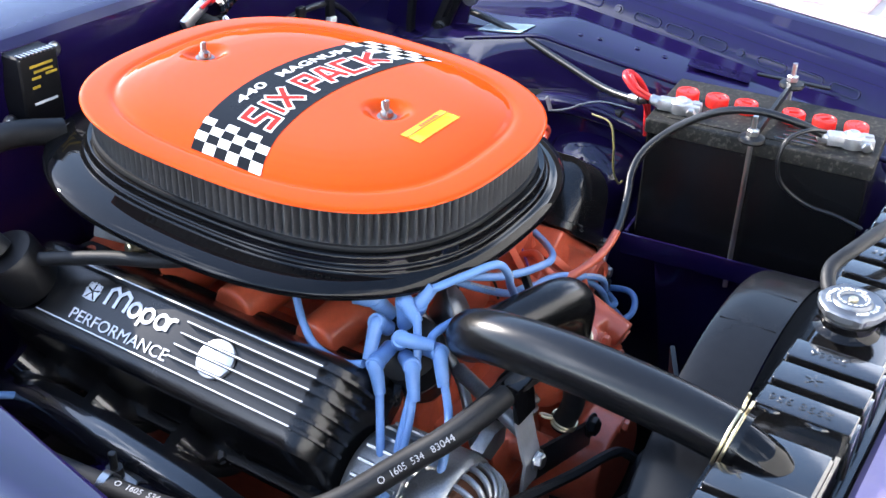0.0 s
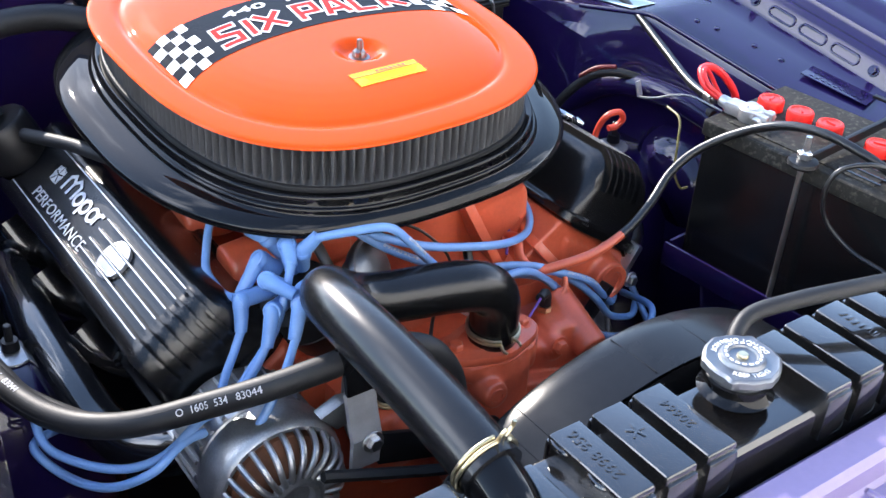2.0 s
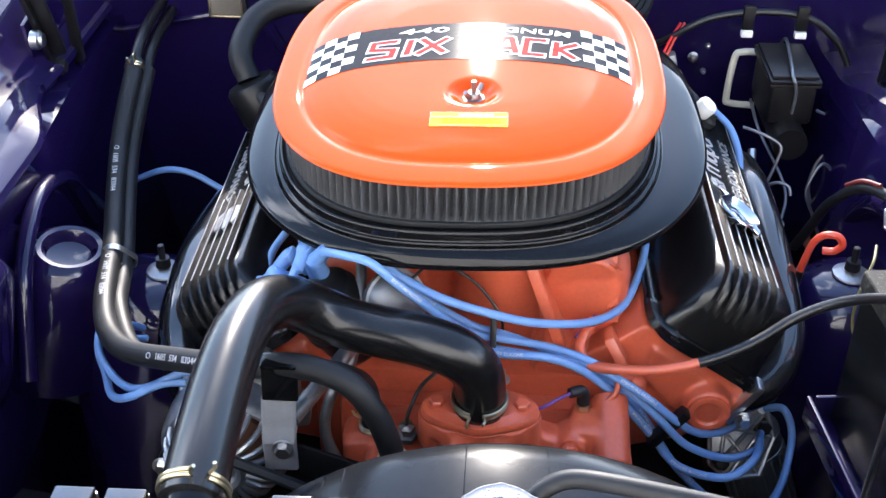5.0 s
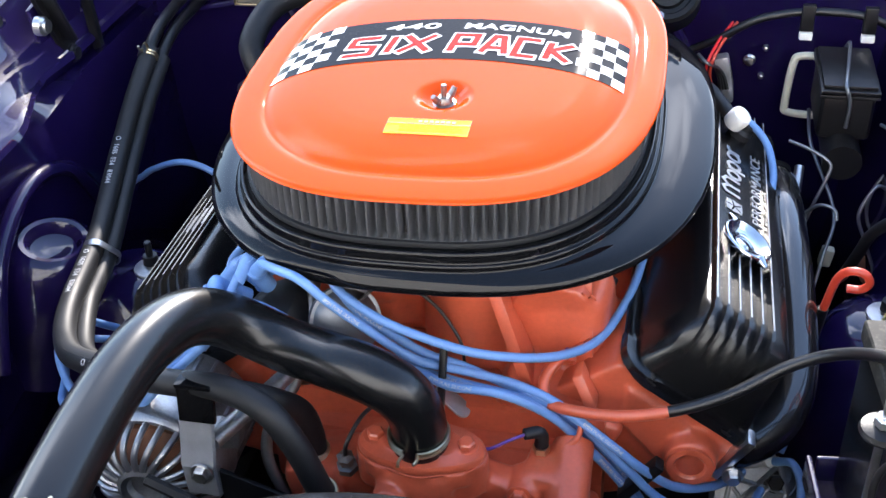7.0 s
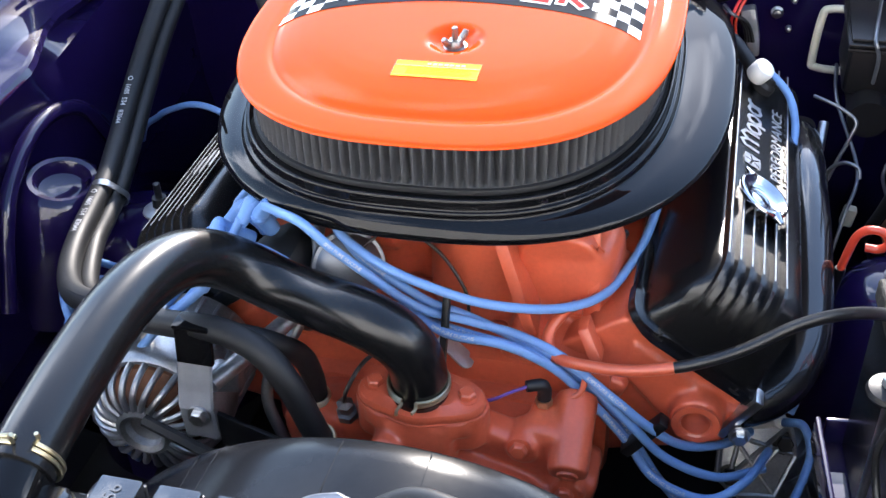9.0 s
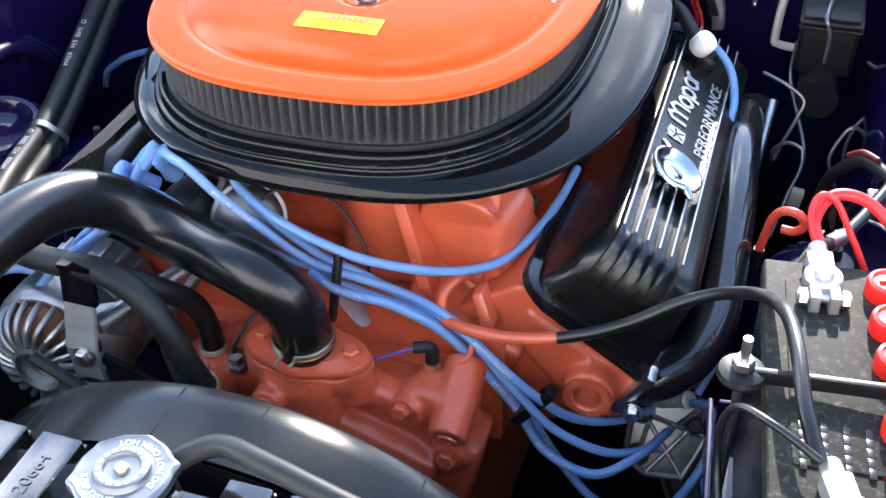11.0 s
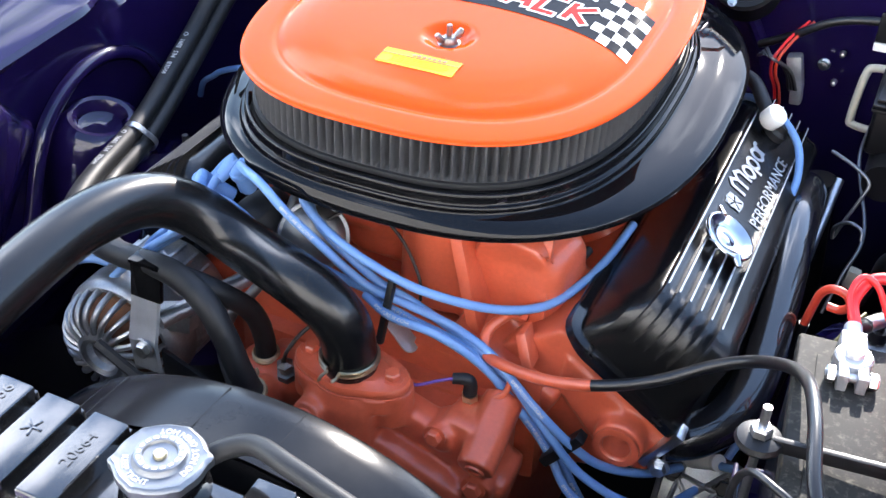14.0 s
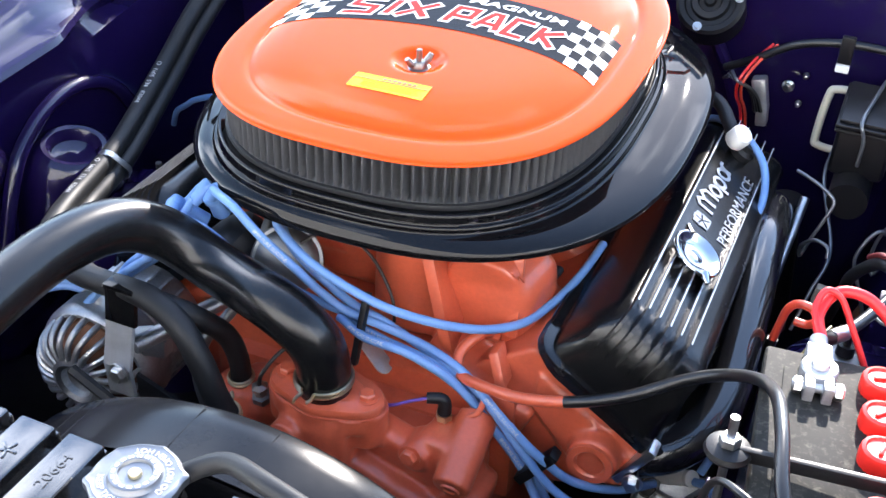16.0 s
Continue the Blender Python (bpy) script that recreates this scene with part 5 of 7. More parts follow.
def round_words(text, radius, start, size, z, mat, parent, name="lettering"):
    bm = words(text, size, 0.0006, "LEFT")
    xs = [v.co.x for v in bm.verts]
    mid = (min(xs) + max(xs)) / 2

    def fn(co):
        a = radians(start) + (co.x - mid) / radius
        r = radius - co.y
        return Vector((CAP[0] + r * math.cos(a), CAP[1] + r * math.sin(a), z + co.z))
    part(name, bend(bm, fn), mat, parent, smooth=0)


round_words("DO NOT OPEN HOT", 0.0243, 55, 0.0066, cz + 0.0188, M_WHITE, cap)
round_words("KEEP TIGHT", 0.0243, 245, 0.0066, cz + 0.0188, M_WHITE, cap)
for k in range(16):
    a = 2 * math.pi * k / 16
    bm = B()
    box(bm, (CAP[0] + 0.0148 * math.cos(a), CAP[1] + 0.0148 * math.sin(a), cz + 0.0231), (0.0022, 0.0035, 0.0005), (0, 0, math.degrees(a)))
    part("stamped_mark", bm, M_WHITE, cap, smooth=0)
SX, SZ, SR = 0.045, 0.562, 0.306
bm = B()
loops = []
for y, k in ((-0.640, 1.0), (-0.632, 0.006), (-0.61, 0.006), (-0.585, 0.004), (-0.566, 0.0), (-0.562, -0.005), (-0.563, -0.018), (-0.575, -0.012), (-0.63, -0.01)):
    lp = []
    for i in range(120):
        a = 2 * math.pi * i / 120
        if k == 1.0:
            c, s = math.cos(a), math.sin(a)
            q = max(abs(c) / 0.345, abs(s) / 0.295)
            lp.append((SX + c / q * 1.0, y, SZ + s / q * 1.0))
        else:
            r = SR + k * 0.5
            lp.append((SX + r * math.cos(a), y, SZ + r * math.sin(a)))
    loops.append([bm.verts.new(p) for p in lp])
bridge(bm, loops[1:], cap=False)
shroud = part("fan_shroud", bm, M_SHROUD, rad, "weathered black plastic fan shroud", 50)
bm = B()
loops = []
for y, f in ((-0.667, 1), (-0.633, 1), (-0.633, 0)):
    lp = []
    for i in range(120):
        a = 2 * math.pi * i / 120
        c, s = math.cos(a), math.sin(a)
        if f:
            q = max(abs(c) / 0.345, abs(s) / 0.265)
            lp.append((SX + c / q, y, SZ + s / q))
        else:
            lp.append((SX + SR * c, y, SZ + SR * s))
    loops.append([bm.verts.new(p) for p in lp])
bridge(bm, loops, cap=False)
part("back_plate", bm, M_SHROUD, shroud)
for a in (48, 60, 84, 97, 118, 122):
    bm = B()
    r = SR + 0.0006
    tube(bm, [(SX + (r + 0.003 * (1 - u)) * math.cos(radians(a)), -0.628 + 0.060 * u, SZ + (r + 0.003 * (1 - u)) * math.sin(radians(a))) for u in np.linspace(0, 1, 6)], 0.0006, 6, 2)
    part("mould_line", bm, M_SHROUD, shroud)
bm = B()
cyl(bm, (SX, -0.53, SZ), (SX, -0.49, SZ), 0.06, 0.05, 24)
fan = part("fan", bm, M_SATIN, engine, "dark cooling fan")
for k in range(7):
    a = 2 * math.pi * k / 7
    bm = B()
    box(bm, (SX + 0.14 * math.cos(a), -0.535, SZ + 0.14 * math.sin(a)), (0.19, 0.006, 0.075), (30 * math.sin(a), -math.degrees(a), 0), 0.002)
    part("blade", bm, M_SATIN, fan)

# ---- hoses ----
hose = thing("radiator_hose", "thick black moulded upper radiator hose", "hose", (0.017, -0.39, 0.75))
HOSE = [(0.017, -0.392, 0.752), (0.0168, -0.393, 0.782), (0.013, -0.397, 0.806), (0.001, -0.400, 0.825), (-0.020, -0.398, 0.836), (-0.052, -0.388, 0.838), (-0.090, -0.371, 0.832), (-0.125, -0.361, 0.833), (-0.152, -0.361, 0.846), (-0.175, -0.374, 0.868),
        (-0.193, -0.402, 0.888), (-0.203, -0.445, 0.900), (-0.207, -0.500, 0.905), (-0.207, -0.560, 0.902), (-0.206, -0.620, 0.896), (-0.205, -0.665, 0.887)]
bm = B()
way = spline(HOSE, 12)
for _ in range(60):
    way[1:-1] = [(p + q * 2 + r) / 4 for p, q, r in zip(way, way[1:], way[2:])]
tube(bm, way, 0.0268, 40, smooth=False)
part("hose", bm, M_HOSE, hose, "", 60)
ring_clamp(hose, (0.0165, -0.393, 0.766), (0.0, -0.05, 1), 0.0268, tilt=-95)
ring_clamp(hose, (-0.2053, -0.654, 0.889), (0.02, -0.95, -0.22), 0.0268, tilt=70)


def lettered(parent, path, r, text, start, size, phase, mat=M_WHITE, spin=0.0, name="lettering"):
    part(name, along(words(text, size, 0.0003, "LEFT"), path, r, start, Vector(phase), spin), mat, parent, smooth=0)


heater = thing("heater_hoses", "pair of black heater hoses with white print, strapped together", "hose", (-0.43, -0.1, 0.73))
REAR = [(-0.494, 0.190, 0.864), (-0.495, 0.130, 0.830), (-0.494, 0.070, 0.793), (-0.482, 0.000, 0.769), (-0.470, -0.055, 0.755), (-0.457, -0.110, 0.746), (-0.447, -0.165, 0.742), (-0.436, -0.215, 0.742), (-0.420, -0.262, 0.745)]
H1 = REAR + [(-0.395, -0.307, 0.754), (-0.360, -0.346, 0.770), (-0.303, -0.379, 0.791), (-0.258, -0.408, 0.812), (-0.210, -0.424, 0.825), (-0.155, -0.432, 0.832), (-0.112, -0.444, 0.824), (-0.086, -0.450, 0.792), (-0.073, -0.448, 0.750), (-0.070, -0.435, 0.710)]
H2 = [(x + 0.013, y + 0.006, z - 0.0155) for x, y, z in REAR[:-1]] + [(x + 0.010, y + 0.016, z - 0.017) for x, y, z in H1[len(REAR):-4]] + [(-0.118, -0.405, 0.800), (-0.104, -0.380, 0.765), (-0.100, -0.368, 0.725), (-0.100, -0.366, 0.685)]
for pts, r in ((H1, 0.0128), (H2, 0.0112)):
    bm = B()
    c = tube(bm, pts, r, 20, 10)
    hp = part("hose", bm, M_RUBBER, heater, "", 60)
    if pts is H1:
        for s in (0.15, 0.36, 0.632):
            lettered(hp, c, r, "O  1605  534   83044", s, 0.0097, (0.10, -0.85, 0.75), M_DIMPRINT)
        for q in range(3):
            bm = B()
            tube(bm, [p + Vector((0, 0, 0)) + (Vector((-0.4, -0.3, 0.85)).normalized() if q == 0 else Vector((0.5, -0.4, 0.75)).normalized() if q == 1 else Vector((-0.9, -0.2, 0.2)).normalized()) * (r - 0.0001) for p in c[60:130]], 0.0004, 5, 1)
            part("moulding_line", bm, M_RUBBER, hp)
bm = B()
mid = Vector((-0.4460, -0.120, 0.7375))
m = Matrix.Translation(mid) @ frame_z((0.22, -0.92, -0.26)) @ pose(0, 0, 0, 0, 0, 40)
pts = []
for a in np.linspace(0, 2 * math.pi, 33):
    q = Vector((math.cos(a), math.sin(a), 0))
    pts.append((0.0132 * math.cos(a), 0.0132 * math.sin(a) + math.copysign(0.0100, math.sin(a))))
lo = [[bm.verts.new(m @ Vector((x * k, y * k, z))) for x, y in pts[:-1]] for k, z in ((1.0, -0.0045), (1.06, -0.004), (1.06, 0.004), (1.0, 0.0045))]
bridge(bm, lo, cap=False)
part("strap", bm, M_STEEL, heater, "bright metal strap")
bm = B()
box(bm, m @ Vector((-0.016, -0.0125, 0)), (0.012, 0.010, 0.008), (20, 10, 0), 0.002)
part("strap_buckle", bm, M_STEEL, heater)
ring_clamp(heater, (-0.0705, -0.438, 0.718), (0, 0.3, -1), 0.0130, tilt=60)
ring_clamp(heater, (-0.100, -0.3665, 0.700), (0, 0.1, -1), 0.0114, tilt=40)
ring_clamp(heater, (-0.494, 0.180, 0.859), (0, 0.87, 0.48), 0.0110, tilt=90)
for dx, dz in ((0.0, 0.0), (0.013, -0.0155)):
    bm = B()
    tube(bm, [(-0.494 + dx, 0.170, 0.853 + dz), (-0.495 + dx, 0.21, 0.874 + dz), (-0.497 + dx, 0.27, 0.884 + dz), (-0.50 + dx, 0.37, 0.884 + dz)], 0.0082, 14, 6)
    part("pipe_stub", bm, M_SATIN, heater, "black painted heater pipe")

wire("overflow_hose", [(0.052, -0.668, 0.899), (0.068, -0.656, 0.908), (0.090, -0.652, 0.917), (0.125, -0.664, 0.925), (0.19, -0.680, 0.926), (0.26, -0.690, 0.918), (0.33, -0.700, 0.900), (0.40, -0.715, 0.880), (0.47, -0.72, 0.858), (0.50, -0.71, 0.80)], 0.0078, M_RUBBER, "grey-black rubber overflow hose from the radiator neck", "hose", seg=16)
wire("breather_hose", [(-0.326, 0.163, 0.852), (-0.340, 0.185, 0.885), (-0.325, 0.235, 0.915), (-0.28, 0.265, 0.928), (-0.21, 0.27, 0.926), (-0.15, 0.25, 0.915)], 0.017, M_RUBBER, "thick black rubber breather hose to the air cleaner", "hose", seg=18)

# ---- battery ----
batt = thing("battery", "black battery with six red filler caps", "battery", (0.505, -0.452, 0.68))
BR = 6.0
BM = pose(0.511, -0.449, 0.0, 0, 0, BR)


def bp(x, y, z):
    return BM @ Vector((x, y, z))


bm = B()
box(bm, bp(0, 0, 0.772), (0.172, 0.306, 0.184), (0, 0, BR), 0.006, 3)
part("case", bm, M_BATTERY, batt, "black plastic case")
bm = B()
box(bm, bp(0, 0, 0.872), (0.178, 0.312, 0.022), (0, 0, BR), 0.004, 3)
part("cover", bm, M_BATTOP, batt, "dusty black plastic cover")
bm = B()
box(bm, bp(-0.035, 0.03, 0.8835), (0.075, 0.20, 0.0025), (0, 0, BR), 0.001)
part("raised_label_panel", bm, M_BATTOP, batt)
for k in range(26):
    bm = B()
    box(bm, bp(-0.065 + 0.015 * (k % 5), -0.07 + 0.009 * (k // 5), 0.8852), (0.010, 0.005, 0.0010), (0, 0, BR + 90), 0.0003)
    part("moulded_mark", bm, M_BATTERY, batt)
for k, y in enumerate((0.1225, 0.079, 0.0365, -0.030, -0.073, -0.1165)):
    bm = B()
    p = bp(0.004, y, 0.8835)
    lathe(bm, [(0.0125, 0), (0.0165, 0.001), (0.0165, 0.013), (0.0155, 0.0155), (0.0125, 0.0165), (0.0115, 0.0148), (0.001, 0.0145)], p, (0, 0, 1), 40, lambda a, r, z: 1 + (0.012 * math.cos(20 * a) if r > 0.0155 else 0))
    fc = part("filler_cap", bm, M_RED, batt, "red plastic filler cap")
    bm = B()
    box(bm, p + Vector((0, 0, 0.0155)), (0.014, 0.003, 0.0022), (0, 0, 20 + 31 * k), 0.0006)
    part("cap_slot_bar", bm, M_RED, fc)


def terminal(p, toward):
    """A cast lead clamp round a post, with its pinch bolt."""
    p = Vector(p)
    d = Vector(toward).normalized()
    ang = math.degrees(math.atan2(d.y, d.x))
    sd = Vector((-d.y, d.x, 0))
    bm = B()
    lathe(bm, [(0.0145, 0), (0.0155, 0.002), (0.0155, 0.016), (0.014, 0.018), (0.009, 0.018)], p, (0, 0, 1), 28)
    box(bm, p + d * 0.020 + Vector((0, 0, 0.009)), (0.026, 0.021, 0.016), (0, 0, ang), 0.003)
    box(bm, p - d * 0.017 + sd * 0.0075 + Vector((0, 0, 0.008)), (0.022, 0.0085, 0.017), (0, 0, ang), 0.002)
    box(bm, p - d * 0.017 - sd * 0.0075 + Vector((0, 0, 0.008)), (0.022, 0.0085, 0.017), (0, 0, ang), 0.002)
    t = part("terminal_clamp", bm, M_LEAD, batt, "cast lead terminal clamp")
    bm = B()
    lathe(bm, [(0.0085, 0), (0.0080, 0.021), (0.0070, 0.0225), (0.001, 0.023)], p, (0, 0, 1), 24)
    part("post", bm, M_LEAD, t)
    bm = B()
    q = p - d * 0.018 + Vector((0, 0, 0.008))
    cyl(bm, q - sd * 0.021, q + sd * 0.021, 0.004, seg=12)
    bolt(bm, q + sd * 0.0125, sd, 0.0072, 0.008, False)
    bolt(bm, q - sd * 0.0125, -sd, 0.0072, 0.008, False)
    part("pinch_bolt", bm, M_STEEL, t, smooth=25)
    bm = B()
    cyl(bm, p + d * 0.030 + Vector((0, 0, 0.009)), p + d * 0.046 + Vector((0, 0, 0.012)), 0.0085, 0.0075, 20, 0.002)
    part("cable_socket", bm, M_LEAD, t)


P1, P2 = bp(-0.046, 0.118, 0.884), bp(-0.040, -0.118, 0.884)
terminal(P1, (-0.15, 1, 0))
terminal(P2, (-0.35, 1, 0))

hold = thing("battery_hold_down", "black steel battery hold-down bar with threaded rods", "bracket", (0.50, -0.447, 0.68))
bm = B()
a, b = Vector((0.404, -0.458, 0.893)), Vector((0.605, -0.446, 0.903))
box(bm, (a + b) / 2, ((b - a).length + 0.01, 0.006, 0.012), (0, -math.degrees(math.atan2(b.z - a.z, b.x - a.x)), math.degrees(math.atan2(b.y - a.y, b.x - a.x))), 0.0015)
part("bar", bm, M_SATIN, hold)
for p in (a, b):
    bm = B()
    lathe(bm, [(0.017, -0.003), (0.0185, 0.0), (0.017, 0.004), (0.010, 0.006)], p, (0, 0, 1), 28)
    part("washer", bm, M_SATIN, hold, "dark dished washer")
    bm = B()
    bolt(bm, p + Vector((0, 0, 0.006)), (0, 0, 1), 0.0085, 0.009, False)
    part("nut", bm, M_STEEL, hold, smooth=25)
    bm = B()
    cyl(bm, (p.x, p.y, 0.66), p + Vector((0, 0, 0.034)), 0.0036, seg=10)
    part("rod", bm, M_STEEL, hold, "thin plated rod")
bm = B()
box(bm, (0.638, -0.44, 0.897), (0.008, 0.11, 0.004), (0, 0, 4), 0.001)
part("rear_clip", bm, M_SATIN, hold)

tray = thing("battery_tray", "purple steel battery tray on the inner fender", "tray", (0.50, -0.45, 0.64))
bm = B()
box(bm, bp(0.01, -0.01, 0.6745), (0.225, 0.345, 0.006), (0, 0, BR), 0.002)
part("plate", bm, M_PURPLE, tray)
for dx, dy, sx, sy in ((-0.11, -0.01, 0.005, 0.345), (0.01, 0.16, 0.225, 0.005), (0.01, -0.18, 0.225, 0.005)):
    bm = B()
    box(bm, bp(dx, dy, 0.690), (sx, sy, 0.034), (0, 0, BR), 0.002)
    part("lip", bm, M_PURPLE, tray)
bm = B()
box(bm, (0.505, -0.46, 0.55), (0.10, 0.20, 0.25), (0, 0, BR), 0.01, taper=(1.6, 1.3))
part("pedestal", bm, M_PURPLE, tray)

# ---- cables ----
GC = [(0.140, -0.262, 0.772), (0.135, -0.285, 0.782), (0.124, -0.305, 0.772), (0.131, -0.325, 0.762), (0.160, -0.340, 0.768), (0.205, -0.348, 0.776), (0.255, -0.344, 0.788), (0.302, -0.332, 0.805), (0.345, -0.318, 0.829), (0.380, -0.322, 0.852), (0.410, -0.352, 0.882), (0.427, -0.400, 0.910), (0.438, -0.450, 0.920), (0.448, -0.500, 0.914), (0.462, -0.535, 0.900)]
ground_cable = thing("ground_cable", "black battery ground cable, painted orange at the engine end", "cable", (0.118, -0.262, 0.76))
c = spline(GC, 10)
bm = B()
tube(bm, c[:59], 0.0058, 14, 1, smooth=False)
part("painted_end", bm, M_ENGINE, ground_cable, "orange painted cable end", 60)
bm = B()
tube(bm, c[58:], 0.0056, 14, 1, smooth=False)
part("sheath", bm, M_WIRE, ground_cable, "", 60)
bm = B()
box(bm, (0.141, -0.258, 0.769), (0.02, 0.02, 0.008), (20, 0, 0), 0.003)
part("lug", bm, M_ENGINE, ground_cable)
wire("body_ground_wire", [(0.462, -0.538, 0.905), (0.430, -0.525, 0.915), (0.405, -0.505, 0.905), (0.396, -0.500, 0.875), (0.400, -0.510, 0.842), (0.410, -0.545, 0.818), (0.418, -0.585, 0.810), (0.42, -0.62, 0.80)], 0.0030, M_WIRE, "thin black body ground wire looping down the battery", "wire")
wire("positive_cable", [(0.448, -0.292, 0.896), (0.441, -0.270, 0.905), (0.452, -0.248, 0.917), (0.478, -0.242, 0.914), (0.505, -0.248, 0.894), (0.525, -0.256, 0.86), (0.53, -0.26, 0.80)], 0.0052, M_REDWIRE, "bright red positive battery cable", "cable", seg=14)
wire("positive_lead", [(0.446, -0.292, 0.898), (0.437, -0.274, 0.912), (0.442, -0.260, 0.924), (0.456, -0.257, 0.917), (0.470, -0.262, 0.895), (0.485, -0.268, 0.87), (0.50, -0.272, 0.84)], 0.0030, M_REDWIRE, "thin red lead beside the positive battery cable", "cable")
wire("fender_cable", [(0.640, 0.32, 0.885), (0.62, 0.23, 0.900), (0.600, 0.12, 0.905), (0.565, 0.0, 0.900), (0.525, -0.11, 0.885), (0.488, -0.20, 0.876), (0.462, -0.262, 0.882), (0.448, -0.288, 0.892)], 0.0056, M_WIRE, "black cable draped along the inner fender", "cable", seg=14)
bm = B()
cyl(bm, (0.466, -0.254, 0.881), (0.456, -0.272, 0.885), 0.0072, seg=14)
tagged(part("cable_ferrule", bm, M_STEEL), "bright metal ferrule on the black cable", "ferrule")
wire("loose_wire", [(0.455, -0.20, 0.845), (0.442, -0.235, 0.845), (0.430, -0.250, 0.82), (0.428, -0.255, 0.78), (0.437, -0.262, 0.755), (0.452, -0.262, 0.752)], 0.0016, M_YELLOWWIRE, "loose thin yellowish wire beside the battery", "wire")
LOOM = [(0.452, 0.075, 0.660), (0.459, 0.040, 0.721), (0.464, 0.017, 0.764), (0.479, -0.007, 0.800), (0.490, -0.030, 0.820), (0.505, -0.053, 0.827), (0.522, -0.077, 0.824), (0.537, -0.100, 0.817), (0.545, -0.150, 0.815), (0.535, -0.215, 0.820)]
wire("black_loom", LOOM, 0.0070, M_RUBBER, "black taped loom over the shock tower", "wire")
wire("red_sheathed_loom", [(x - 0.003, y + 0.003, z + 0.0085) for x, y, z in LOOM[3:6]], 0.0032, M_DULLRED, "dull red sheathed wire along the taped loom", "wire")
tab = thing("loom_tab", "pale grey-blue tab connector with a thin wire by the battery", "connector", (0.499, -0.103, 0.822))
bm = B()
box(bm, (0.4985, -0.104, 0.8235), (0.010, 0.004, 0.022), (-20, 0, 12), 0.0012)
part("tab", bm, M_SILVER, tab)
bm = B()
tube(bm, [(0.494, -0.112, 0.815), (0.493, -0.128, 0.820), (0.499, -0.145, 0.826), (0.506, -0.160, 0.834), (0.515, -0.19, 0.842), (0.520, -0.24, 0.84)], 0.0017, 8, 6)
part("lead", bm, M_GREYWIRE, tab)

# ---- dipstick ----
dip = thing("dipstick", "red-orange looped oil dipstick in a black tube", "dipstick", (0.40, -0.117, 0.55))
bm = B()
tube(bm, [(0.385, -0.118, 0.56), (0.398, -0.118, 0.70), (0.4035, -0.118, 0.752)], 0.0058, 12, 6)
part("guide_tube", bm, M_SATIN, dip)
bm = B()
tube(bm, [(0.4035, -0.118, 0.750), (0.407, -0.120, 0.775), (0.411, -0.124, 0.798), (0.420, -0.130, 0.812), (0.434, -0.135, 0.814), (0.441, -0.136, 0.803), (0.434, -0.133, 0.792), (0.421, -0.130, 0.790)], 0.0045, 12, 8)
part("handle_loop", bm, M_DIPRED, dip)

# ---- distributor, boots and plug wires ----
dist = thing("distributor", "black distributor with blue plug boots and a steel vacuum can", "distributor", (-0.12, -0.27, 0.72))
ax = Vector((-0.55, -0.18, 0.82)).normalized()
d0 = Vector((-0.125, -0.272, 0.752))
bm = B()
lathe(bm, [(0.022, -0.06), (0.022, -0.02), (0.038, -0.012), (0.042, -0.005), (0.042, 0.03), (0.044, 0.031), (0.044, 0.036), (0.041, 0.038)], d0, ax, 36)
part("body", bm, M_SATIN, dist, "black distributor body")
bm = B()
lathe(bm, [(0.043, 0.036), (0.043, 0.060), (0.039, 0.072), (0.030, 0.078), (0.012, 0.082), (0.001, 0.082)], d0, ax, 36)
part("cap", bm, M_RUBBER, dist, "black distributor cap")
bm = B()
v0, vax = Vector((-0.078, -0.298, 0.815)), Vector((0.50, -0.74, 0.42)).normalized()
lathe(bm, [(0.014, -0.030), (0.020, -0.022), (0.030, -0.014), (0.0350, -0.008), (0.0375, -0.004), (0.0380, -0.001), (0.0370, 0.0015), (0.0335, 0.002), (0.0315, 0.0045), (0.026, 0.0085), (0.016, 0.0115), (0.001, 0.0125)], v0, vax, 40)
part("vacuum_can", bm, M_CAPMETAL, dist, "round dull steel vacuum can")
bm = B()
tube(bm, [v0 - vax * 0.025, (-0.10, -0.285, 0.80), (-0.115, -0.278, 0.79)], 0.009, 12, 5)
part("vacuum_arm", bm, M_STEEL, dist)
wire("vacuum_line", [(-0.066, -0.290, 0.835), (-0.045, -0.270, 0.845), (-0.020, -0.262, 0.838), (0.010, -0.268, 0.820), (0.035, -0.280, 0.790), (0.04, -0.285, 0.765)], 0.0018, M_WIRE, "thin dark vacuum line across the manifold", "wire")
wire("fuel_line", [(-0.125, -0.20, 0.85), (-0.12, -0.25, 0.84), (-0.118, -0.300, 0.80), (-0.125, -0.335, 0.76), (-0.145, -0.36, 0.73), (-0.150, -0.375, 0.69), (-0.13, -0.385, 0.64)], 0.0062, M_GREYWIRE, "grey steel fuel line beside the distributor", "pipe", seg=14)

side1 = ax.orthogonal().normalized()
side2 = ax.cross(side1)
capc = d0 + ax * 0.076


def boot(base, tip, bendp, parent):
    """A moulded right-angle boot: a thick socket turning into a tapered sleeve."""
    bm = B()
    c = tube(bm, [base, Vector(base).lerp(Vector(bendp), 0.6), bendp, Vector(bendp).lerp(Vector(tip), 0.5), tip], lambda t: 0.0088 if t < 0.45 else 0.0088 - 0.0026 * (t - 0.45) / 0.55, 16, 6)
    lathe(bm, [(0.0088, -0.004), (0.0100, -0.003), (0.0100, 0.003), (0.0088, 0.005)], c[len(c) // 2], Vector(c[len(c) // 2]) - Vector(base), 16)
    return part("plug_boot", bm, M_BLUE, parent, "blue silicone boot", 50)


